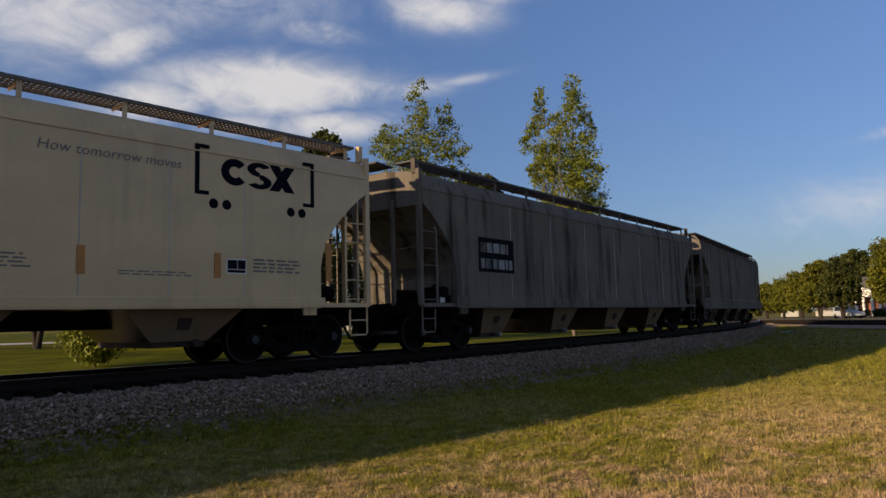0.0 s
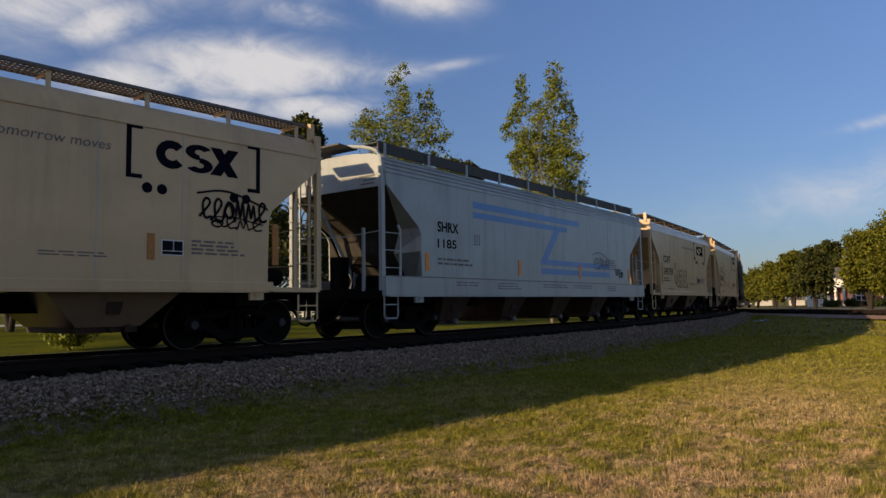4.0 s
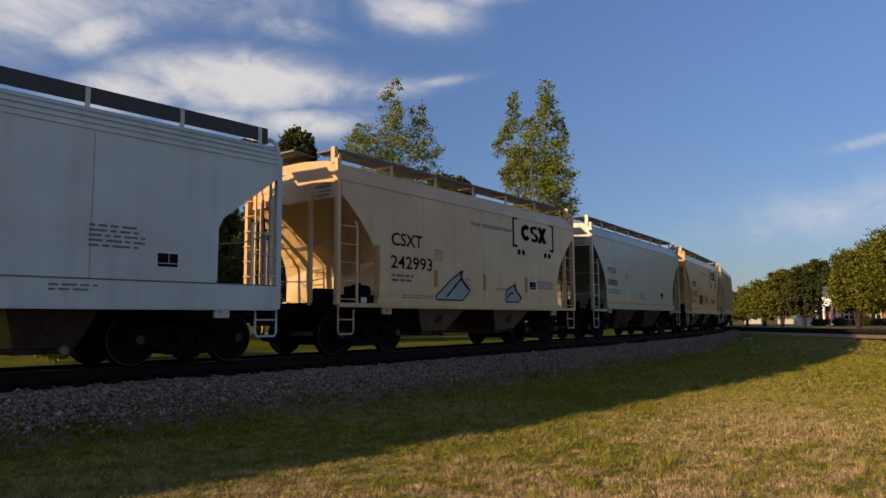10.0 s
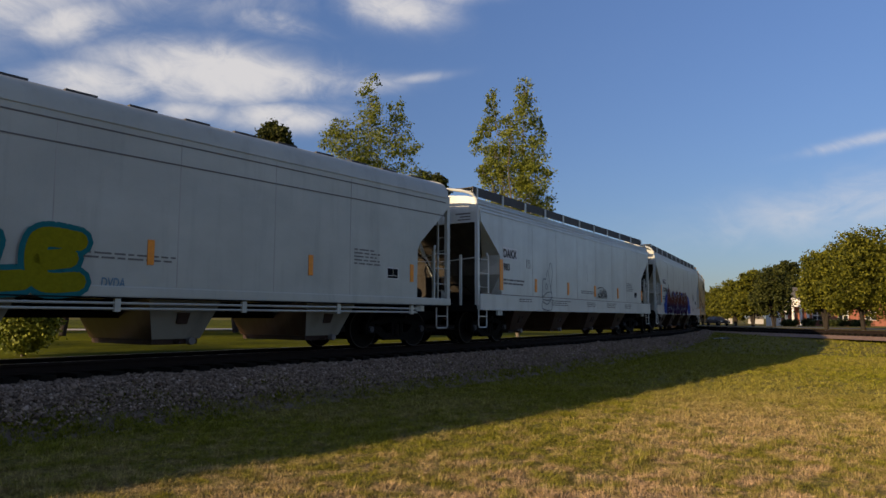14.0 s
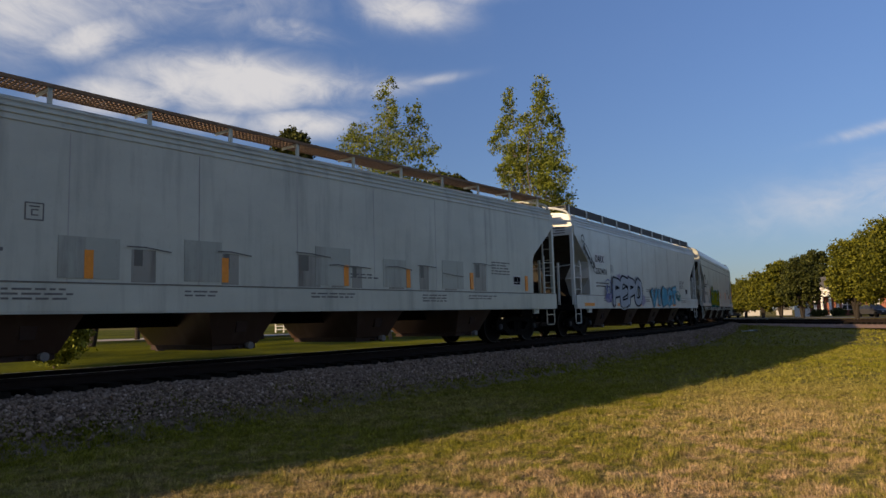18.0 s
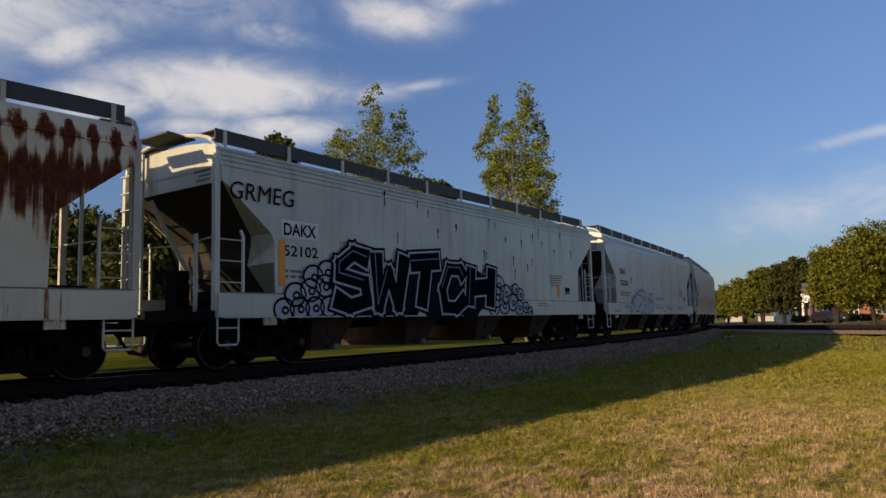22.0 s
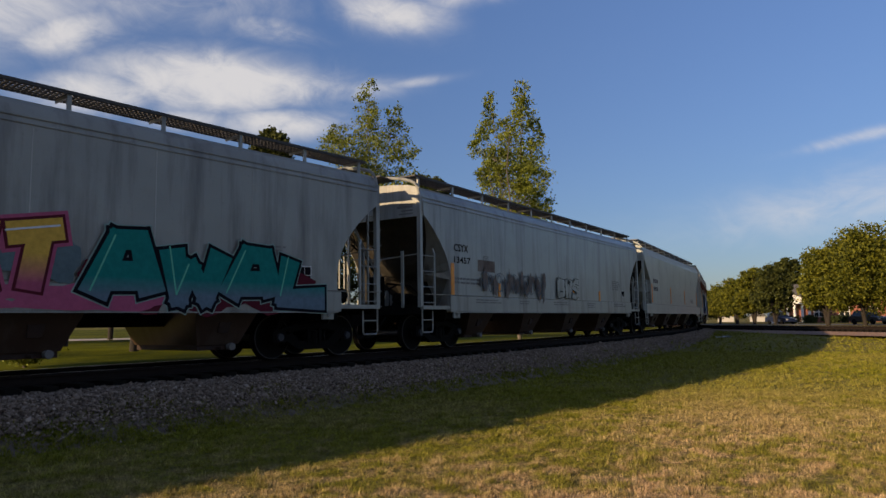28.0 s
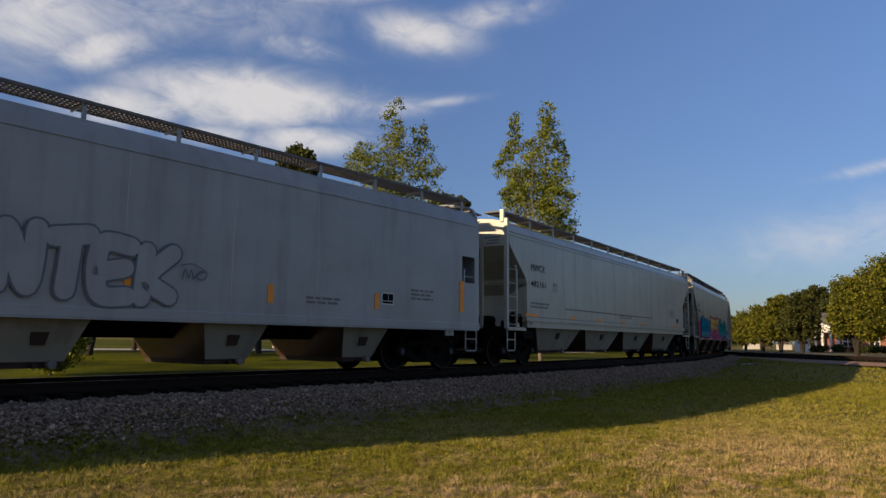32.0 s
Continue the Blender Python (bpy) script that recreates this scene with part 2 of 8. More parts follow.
# ---- mesh building ----
class Shape:
    """Vertices and faces of one part."""

    def __init__(self):
        self.v, self.f = [], []

    def add(self, verts, faces):
        n = len(self.v)
        self.v += [tuple(p) for p in verts]
        self.f += [tuple(i + n for i in f) for f in faces]
        return self

    def box(self, x0, x1, y0, y1, z0, z1):
        return self.add([(x, y, z) for x in (x0, x1) for y in (y0, y1) for z in (z0, z1)],
                        [(0, 1, 3, 2), (4, 6, 7, 5), (0, 4, 5, 1), (2, 3, 7, 6), (0, 2, 6, 4), (1, 5, 7, 3)])

    def beam(self, p, q, w, h=None):
        """A square bar from p to q."""
        p, q = Vector(p), Vector(q)
        d = (q - p).normalized()
        u = d.cross(Vector((0, 0, 1)) if abs(d.z) < 0.9 else Vector((1, 0, 0))).normalized() * (w / 2)
        n = d.cross(u).normalized() * ((h or w) / 2)
        c = [a + b for a in (p, q) for b in (u + n, -u + n, -u - n, u - n)]
        return self.add(c, [(3, 2, 1, 0), (4, 5, 6, 7), (0, 1, 5, 4), (1, 2, 6, 5), (2, 3, 7, 6), (3, 0, 4, 7)])

    def tube(self, pts, r, n=8, r1=None):
        pts = [Vector(p) for p in pts]
        rings = []
        for i, p in enumerate(pts):
            d = (pts[min(i + 1, len(pts) - 1)] - pts[max(i - 1, 0)]).normalized()
            u = d.cross(Vector((0, 0, 1)) if abs(d.z) < 0.9 else Vector((1, 0, 0))).normalized()
            w = d.cross(u)
            k = r if r1 is None else r + (r1 - r) * i / max(1, len(pts) - 1)
            rings.append([p + (u * math.cos(a) + w * math.sin(a)) * k for a in (2 * math.pi * j / n for j in range(n))])
        faces = [(i * n + j, i * n + (j + 1) % n, (i + 1) * n + (j + 1) % n, (i + 1) * n + j) for i in range(len(pts) - 1) for j in range(n)]
        faces += [tuple(range(n - 1, -1, -1)), tuple((len(pts) - 1) * n + j for j in range(n))]
        return self.add([p for ring in rings for p in ring], faces)

    def slab(self, poly, y0, y1):
        """A polygon in x and z, given counter-clockwise as seen from -y, with thickness from y0 (front) to y1."""
        n = len(poly)
        return self.add([(x, y0, z) for x, z in poly] + [(x, y1, z) for x, z in poly],
                        [tuple(range(n)), tuple(range(2 * n - 1, n - 1, -1))] + [(i, i + n, (i + 1) % n + n, (i + 1) % n) for i in range(n)])

    def sweep(self, profile, xs, close=True):
        """A profile in y and z carried along x."""
        n = len(profile)
        faces = []
        for i in range(len(xs) - 1):
            for j in range(n if close else n - 1):
                a, b = j, (j + 1) % n
                faces.append((i * n + a, (i + 1) * n + a, (i + 1) * n + b, i * n + b))
        if close:
            faces += [tuple(range(n)), tuple((len(xs) - 1) * n + j for j in range(n - 1, -1, -1))]
        return self.add([(x, y, z) for x in xs for y, z in profile], faces)

    def disc(self, centre, axis, r0, r1, half, n=20):
        """A wheel-like ring of outer radius r1, hub radius r0, round the y axis."""
        cx, cy, cz = centre
        prof = [(r0, -half), (r1, -half), (r1, half), (r0, half)]
        v = [(cx + r * math.cos(a), cy + y, cz + r * math.sin(a)) for a in (2 * math.pi * j / n for j in range(n)) for r, y in prof]
        f = [(j * 4 + k, ((j + 1) % n) * 4 + k, ((j + 1) % n) * 4 + (k + 1) % 4, j * 4 + (k + 1) % 4) for j in range(n) for k in range(4)]
        return self.add(v, f)

    def lathe(self, prof, n=28):
        """A closed profile (radius, y) turned round the y axis."""
        m = len(prof)
        v = [(r * math.cos(a), y, r * math.sin(a)) for a in (2 * math.pi * j / n for j in range(n)) for r, y in prof]
        f = [(j * m + k, ((j + 1) % n) * m + k, ((j + 1) % n) * m + (k + 1) % m, j * m + (k + 1) % m) for j in range(n) for k in range(m)]
        return self.add(v, f)

    def mesh(self, name, mat, smooth=False):
        me = bpy.data.meshes.new(name)
        me.from_pydata(self.v, [], self.f)
        bm = bmesh.new()
        bm.from_mesh(me)
        bmesh.ops.recalc_face_normals(bm, faces=bm.faces)
        bm.to_mesh(me)
        bm.free()
        if mat:
            me.materials.append(mat)
        if smooth:
            me.polygons.foreach_set("use_smooth", [True] * len(me.polygons))
            me.set_sharp_from_angle(angle=radians(40))
        return me


def part(name, shape, mat, parent, label="", smooth=False):
    me = shape if isinstance(shape, bpy.types.Mesh) else shape.mesh(name, mat, smooth)
    ob = new(name, me)
    ob.parent = parent
    if label:
        ob["label"] = label
    return ob


def thing(name, m, label, category, group="", kind=""):
    ob = new(name)
    ob.matrix_basis = m
    ob.empty_display_size = 0.3
    return tagged(ob, label, category, group, kind)


def piece(name, shape, mat, label="", category="", group="", kind="", smooth=False, m=None):
    """A thing of one mesh."""
    ob = new(name, shape.mesh(name, mat, smooth))
    if m:
        ob.matrix_basis = m
    return tagged(ob, label, category, group, kind)


def fast_mesh(name, verts, faces_idx, size, mat, smooth=False):
    """A mesh from arrays, with faces of one size."""
    me = bpy.data.meshes.new(name)
    nf = len(faces_idx)
    me.vertices.add(len(verts))
    me.vertices.foreach_set("co", np.asarray(verts, dtype=np.float32).ravel())
    me.loops.add(nf * size)
    me.loops.foreach_set("vertex_index", np.asarray(faces_idx, dtype=np.int32).ravel())
    me.polygons.add(nf)
    me.polygons.foreach_set("loop_start", np.arange(0, nf * size, size, dtype=np.int32))
    if smooth:
        me.polygons.foreach_set("use_smooth", np.ones(nf, dtype=bool))
    me.update(calc_edges=True)
    me.materials.append(mat)
    return me


def text_mesh(name, body, size, mat, bold=0.0, spacing=1.0, stretch=1.0, shear=0.0, depth=0.0):
    """Letters as a flat mesh in x and z, facing -y, starting at the origin."""
    cu = bpy.data.curves.new(name, "FONT")
    cu.body, cu.size, cu.offset, cu.space_character, cu.shear = body, size, bold, spacing, shear
    cu.resolution_u = 3
    ob = bpy.data.objects.new(name, cu)
    me = ob.to_mesh().copy()
    ob.to_mesh_clear()
    bpy.data.objects.remove(ob)
    bpy.data.curves.remove(cu)
    me.transform(Matrix(((stretch, 0, 0, 0), (0, 0, -1, 0), (0, 1, 0, 0), (0, 0, 0, 1))))
    me.materials.clear()
    me.materials.append(mat)
    return me


# ---- ground, track bed, rails ----
def grass_material(name, tall):
    mat, nt, b = principled(name, (0.09, 0.10, 0.03), 0.9)
    big, mid, fine = add_noise(nt, 0.16, 5, 0.6, where="Object", seed=2), add_noise(nt, 2.6, 7, 0.68, where="Object", seed=9), add_noise(nt, 15, 6, 0.75, where="Object", seed=4)
    green = ramp_of(nt, fine, [(0.36, (0.088, 0.096, 0.009)), (0.64, (0.285, 0.288, 0.032))])
    dry = ramp_of(nt, fine, [(0.36, (0.285, 0.198, 0.115)), (0.64, (0.68, 0.495, 0.325))])
    f = nt.nodes.new("ShaderNodeMath")
    f.operation = "ADD"
    nt.links.new(big, f.inputs[0])
    nt.links.new(mid, f.inputs[1])
    r = nt.nodes.new("ShaderNodeMapRange")
    r.inputs["From Min"].default_value, r.inputs["From Max"].default_value = 0.92, 1.08
    r.inputs["To Min"].default_value, r.inputs["To Max"].default_value = 0.10, 0.97
    nt.links.new(f.outputs[0], r.inputs[0])
    # greener beside and beyond the track, drier on the open lawn
    far = nt.nodes.new("ShaderNodeVectorMath")
    far.operation = "DISTANCE"
    tc = nt.nodes.new("ShaderNodeTexCoord")
    nt.links.new(tc.outputs["Object"], far.inputs[0])
    far.inputs[1].default_value = (CX, CY, 0)
    ins = nt.nodes.new("ShaderNodeMapRange")
    ins.inputs["From Min"].default_value, ins.inputs["From Max"].default_value = MID_R - 4, MID_R + 4
    ins.inputs["To Min"].default_value, ins.inputs["To Max"].default_value = 0.0, 1.0
    nt.links.new(far.outputs["Value"], ins.inputs[0])
    open_ = nt.nodes.new("ShaderNodeMapRange")
    open_.inputs["From Min"].default_value, open_.inputs["From Max"].default_value = MID_R + 5.0, MID_R + 10.0
    open_.inputs["To Min"].default_value, open_.inputs["To Max"].default_value = 0.42, 1.0
    nt.links.new(far.outputs["Value"], open_.inputs[0])
    k2 = nt.nodes.new("ShaderNodeMath")
    k2.operation = "MULTIPLY"
    nt.links.new(r.outputs[0], k2.inputs[0])
    # driest round a spot before the camera, placed to fit its view
    worn = nt.nodes.new("ShaderNodeVectorMath")
    worn.operation = "DISTANCE"
    nt.links.new(tc.outputs["Object"], worn.inputs[0])
    worn.inputs[1].default_value = (-0.5, 4.5, 0)
    wr = nt.nodes.new("ShaderNodeMapRange")
    wr.inputs["From Min"].default_value, wr.inputs["From Max"].default_value = 4.0, 14.0
    wr.inputs["To Min"].default_value, wr.inputs["To Max"].default_value = 1.1, 0.20
    nt.links.new(worn.outputs["Value"], wr.inputs[0])
    k3 = nt.nodes.new("ShaderNodeMath")
    k3.operation = "MULTIPLY"
    nt.links.new(open_.outputs[0], k3.inputs[0])
    nt.links.new(wr.outputs[0], k3.inputs[1])
    k2.use_clamp = True
    nt.links.new(k3.outputs[0], k2.inputs[1])
    lush = ramp_of(nt, fine, [(0.3, (0.050, 0.062, 0.002)), (0.7, (0.175, 0.180, 0.006))])
    # broad dark patches: tree shade on the lawn beyond, put into its colour
    lush = mix_of(nt, 1.0, lush, ramp_of(nt, big, [(0.38, (0.28, 0.32, 0.3)), (0.60, (1.0, 1.0, 1.0))]), "MULTIPLY")
    c = mix_of(nt, ins.outputs[0], lush, mix_of(nt, k2.outputs[0], green, dry))
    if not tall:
        # thatch brown, darkened: shade between the blades put into the ground colour
        shaded_thatch = ramp_of(nt, fine, [(0.3, (0.040, 0.034, 0.011)), (0.7, (0.200, 0.156, 0.064))])
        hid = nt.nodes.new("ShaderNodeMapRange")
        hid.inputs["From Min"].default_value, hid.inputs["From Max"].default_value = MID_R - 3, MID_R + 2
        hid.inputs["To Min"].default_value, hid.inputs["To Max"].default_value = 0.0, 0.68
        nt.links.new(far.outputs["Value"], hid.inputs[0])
        c = mix_of(nt, hid.outputs[0], c, shaded_thatch)
    if tall:
        g = nt.nodes.new("ShaderNodeNewGeometry")
        c = mix_of(nt, 0.75, c, ramp_of(nt, g.outputs["Random Per Island"], [(0.0, (0.55, 0.6, 0.5)), (1.0, (1.55, 1.45, 1.3))]), "MULTIPLY")
    tuft = add_noise(nt, 5.5, 5, 0.7, where="Object", seed=14)
    c = mix_of(nt, 0.8, c, ramp_of(nt, tuft, [(0.36, (0.62, 0.62, 0.62)), (0.60, (1.22, 1.22, 1.22))]), "MULTIPLY")
    nt.links.new(c, b.inputs["Base Color"])
    b.inputs["Specular IOR Level"].default_value = 0.05
    bump_of(nt, b, fine, 0.6, 0.03)
    return mat


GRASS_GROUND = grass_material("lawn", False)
GRASS_BLADE = grass_material("lawn_blades", True)
BALLAST = matt(mottled("ballast_bed", (0.175, 0.136, 0.108), 0.95, 0, 9, 0.5, 0.8), 0.08)
STONE = None


def stone_material():
    mat, nt, b = principled("ballast_stone", (0.2, 0.19, 0.19), 0.9)
    g = nt.nodes.new("ShaderNodeNewGeometry")
    c = ramp_of(nt, g.outputs["Random Per Island"], [(0.0, (0.105, 0.075, 0.055)), (0.5, (0.235, 0.174, 0.130)), (0.92, (0.330, 0.252, 0.194)), (1.0, (0.47, 0.38, 0.305))])
    c = mix_of(nt, 0.4, c, ramp_of(nt, add_noise(nt, 40), [(0.3, (0.6, 0.58, 0.57)), (0.7, (1.3, 1.3, 1.3))]), "MULTIPLY")
    nt.links.new(c, b.inputs["Base Color"])
    bump_of(nt, b, add_noise(nt, 60), 0.5, 0.01)
    return matt(mat, 0.1)


STONE = stone_material()
RAIL_SIDE = matt(mottled("rail_rust", (0.014, 0.009, 0.007), 0.9, 0.0, 8, 0.35, 0.15), 0.2)
TIE_WOOD = matt(mottled("creosoted_wood", (0.012, 0.010, 0.008), 0.95, 0, 3, 0.4, 0.4, (1, 8, 8)))
ASPHALT = mottled("asphalt", (0.11, 0.105, 0.10), 0.9, 0, 3, 0.25, 0.3)


def side_line(s):
    """The second track's middle: it leaves the main one far off and bends away towards the camera's side."""
    k = s / 60.0
    return Vector((25.6 + 4.8 * k ** 2.2 + 0.6 * k, 80.0 - 58.0 * k, 0))


def smooth(a, b, x):
    t = max(0.0, min(1.0, (x - a) / (b - a)))
    return t * t * (3 - 2 * t)


def track_offset(x, y):
    """Distance left of the main track's middle, and the place along it."""
    dx, dy = x - CX, y - CY
    a = math.atan2(-dy, dx)
    return MID_R - math.hypot(dx, dy), (HEAD - a) * NEAR_R


def ground_height(x, y):
    off, s = track_offset(x, y)
    h = 0.0
    # the lawn lifts a little towards the far road, and beyond the track
    h += 0.46 * smooth(28, 70, y + 0.25 * x) if off < 0 else 0.46 * smooth(0, 40, y) + 0.12
    return h


def build_ground():
    def axis(lo, hi):
        near = np.concatenate([np.arange(-70, -24, 2.0), np.arange(-24, 40, 0.8), np.arange(40, 130, 3.0)])
        far = [130 * 1.45 ** k for k in range(1, 10)]
        return np.array([-v for v in reversed(far)] + list(near) + far)

    xs, ys = axis(0, 0), axis(0, 0)
    v = [(x, y, ground_height(x, y) if abs(x) < 300 and abs(y) < 300 else 0.5) for y in ys for x in xs]
    n = len(xs)
    f = [(j * n + i, j * n + i + 1, (j + 1) * n + i + 1, (j + 1) * n + i) for j in range(len(ys) - 1) for i in range(n - 1)]
    me = bpy.data.meshes.new("ground")
    me.from_pydata(v, [], f)
    me.polygons.foreach_set("use_smooth", [True] * len(me.polygons))
    me.materials.append(GRASS_GROUND)
    tagged(new("ground", me), "mown lawn of green and sun-dried yellow grass", "lawn", kind="structure")


build_ground()


def ribbon(profile, ss, place):
    """A profile (distance to the left, height) carried along a line."""
    n, v, f = len(profile), [], []
    for s in ss:
        v += [place(s, o, z) for o, z in profile]
    for i in range(len(ss) - 1):
        f += [(i * n + j, i * n + j + 1, (i + 1) * n + j + 1, (i + 1) * n + j) for j in range(n - 1)]
    sh = Shape()
    sh.add(v, f)
    return sh


def second_place(s, off, z):
    p, q = side_line(s), side_line(s + 0.1)
    d = (q - p).normalized()
    return (p.x + d.y * off, p.y - d.x * off, z)


BED_TOP = RAIL_Z - 0.30
BED = [(-3.3, -0.06), (-2.95, 0.05), (-2.6, 0.20), (-2.2, BED_TOP - 0.16), (-1.85, BED_TOP - 0.02), (-1.6, BED_TOP), (1.7, BED_TOP + 0.06), (2.3, BED_TOP - 0.05), (3.4, 0.1), (3.8, -0.1)]
bed_ss = [-60 + 1.5 * i for i in range(150)]
bed = piece("track_bed", ribbon(BED, bed_ss, lambda s, o, z: on_track(s, o + 0.03 * noise.noise((s * 0.4, o, 1)), z + 0.03 * noise.noise((s * 0.6, o * 2, 7)))), BALLAST,
            "grey crushed-stone ballast bed under the main track", "track bed", kind="structure", smooth=True)

RAIL = [(-0.075, 0), (-0.075, 0.012), (-0.02, 0.03), (-0.01, 0.045), (-0.01, 0.115), (-0.036, 0.128), (-0.036, 0.16), (-0.028, 0.17),
        (0.028, 0.17), (0.036, 0.16), (0.036, 0.128), (0.01, 0.115), (0.01, 0.045), (0.02, 0.03), (0.075, 0.012), (0.075, 0)]


def lay_track(name, label, place, turn, s0, s1, step, z):
    t = thing(name, pose(0, 0, 0), label, "railway track", kind="structure")
    ss = [s0 + step * i for i in range(int((s1 - s0) / step) + 1)]
    for side in (-0.755, 0.755):
        r = part("rail", ribbon([(o + side, h + z - 0.17) for o, h in RAIL], ss, place), RAIL_SIDE, t, "rust-sided steel rail with a worn bright head", True)
        head = ribbon([(side - 0.03, z + 0.003), (side + 0.03, z + 0.003)], ss, place)
        part("rail_head", head, WORN_STEEL, r)
    tie = Shape().box(-0.115, 0.115, -1.3, 1.3, -0.16, 0.0).mesh("tie", TIE_WOOD)
    n = 0
    s = s0
    while s < s1 and n < 290:
        p = place(s, 0, z - 0.165)
        ob = new("tie", tie)
        ob.matrix_basis = Matrix.Translation(p) @ pose(0, 0, 0, 0, 0, turn(s) + random.uniform(-1, 1))
        ob.parent = t
        s += 0.55
        n += 1
    return t


def second_turn(s):
    d = side_line(s + 0.1) - side_line(s)
    return math.degrees(math.atan2(d.y, d.x))


def build_tracks():
    lay_track("main_track", "curved main railway track of rusty rails on dark wooden ties", lambda s, o, z: on_track(s, o, z), track_turn, -30, 124, 1.4, RAIL_Z)
    lay_track("second_track", "rusty second railway track joining the curve from the lawn", second_place, second_turn, 6, 84, 1.5, RAIL_Z - 0.02)
    piece("second_track_bed", ribbon([(-2.6, 0.38), (-1.7, BED_TOP - 0.03), (1.7, BED_TOP - 0.03), (2.6, 0.36)], [2 + 2 * i for i in range(42)], second_place), mottled("red_ballast", (0.22, 0.140, 0.098), 0.95, 0, 6, 0.45, 0.8),
          "reddish-brown stone bed of the second track", "track bed", kind="structure")


build_tracks()


def scatter_stones():
    """Loose crushed stone over the bed's near shoulder."""
    rng = np.random.default_rng(5)
    base = np.array([(1, 0, 0), (-1, 0, 0), (0, 1, 0), (0, -1, 0), (0, 0, 1), (0, 0, -1)], float)
    tri = np.array([(0, 2, 4), (2, 1, 4), (1, 3, 4), (3, 0, 4), (2, 0, 5), (1, 2, 5), (3, 1, 5), (0, 3, 5)])
    prof_o, prof_z = np.array([o for o, z in BED]), np.array([z for o, z in BED])
    verts, faces, k = [], [], 0
    for s0, s1, count, size in ((1, 14, 30000, 0.022), (14, 34, 30000, 0.022), (34, 70, 14000, 0.026)):
        s, o = rng.uniform(s0, s1, count), rng.uniform(-2.6, -1.0, count)
        o = np.where(rng.random(count) < 0.25, o - np.abs(rng.normal(0, 0.18, count)) * (o < -2.35), o)
        z = np.interp(o, prof_o, prof_z) + np.array([0.03 * noise.noise((a_ * 0.6, b_ * 2, 7)) for a_, b_ in zip(s, o)]) + 0.022
        r = size * rng.lognormal(0, 0.35, count)
        a = HEAD - s / NEAR_R
        rad = MID_R - o
        c = np.stack([CX + rad * np.cos(a), CY - rad * np.sin(a), np.maximum(z, 0.0) + r * 0.35], 1)
        sc = rng.uniform(0.6, 1.25, (count, 6, 1)) * base[None] * r[:, None, None]
        ang = rng.uniform(0, 6.28, (count, 2))
        ca, sa, cb, sb = np.cos(ang[:, :1]), np.sin(ang[:, :1]), np.cos(ang[:, 1:]), np.sin(ang[:, 1:])
        x, y, zz = sc[..., 0] * ca - sc[..., 1] * sa, sc[..., 0] * sa + sc[..., 1] * ca, sc[..., 2]
        y, zz = y * cb - zz * sb, y * sb + zz * cb
        p = np.stack([x, y, zz * 0.8], 2) + c[:, None]
        verts.append(p.reshape(-1, 3))
        faces.append((tri[None] + (np.arange(count) * 6)[:, None, None]).reshape(-1, 3) + k)
        k += count * 6
    ob = new("ballast_stones", fast_mesh("ballast_stones", np.concatenate(verts), np.concatenate(faces), 3, STONE))
    tagged(ob, "loose grey crushed stones on the track shoulder", "ballast", kind="stuff")


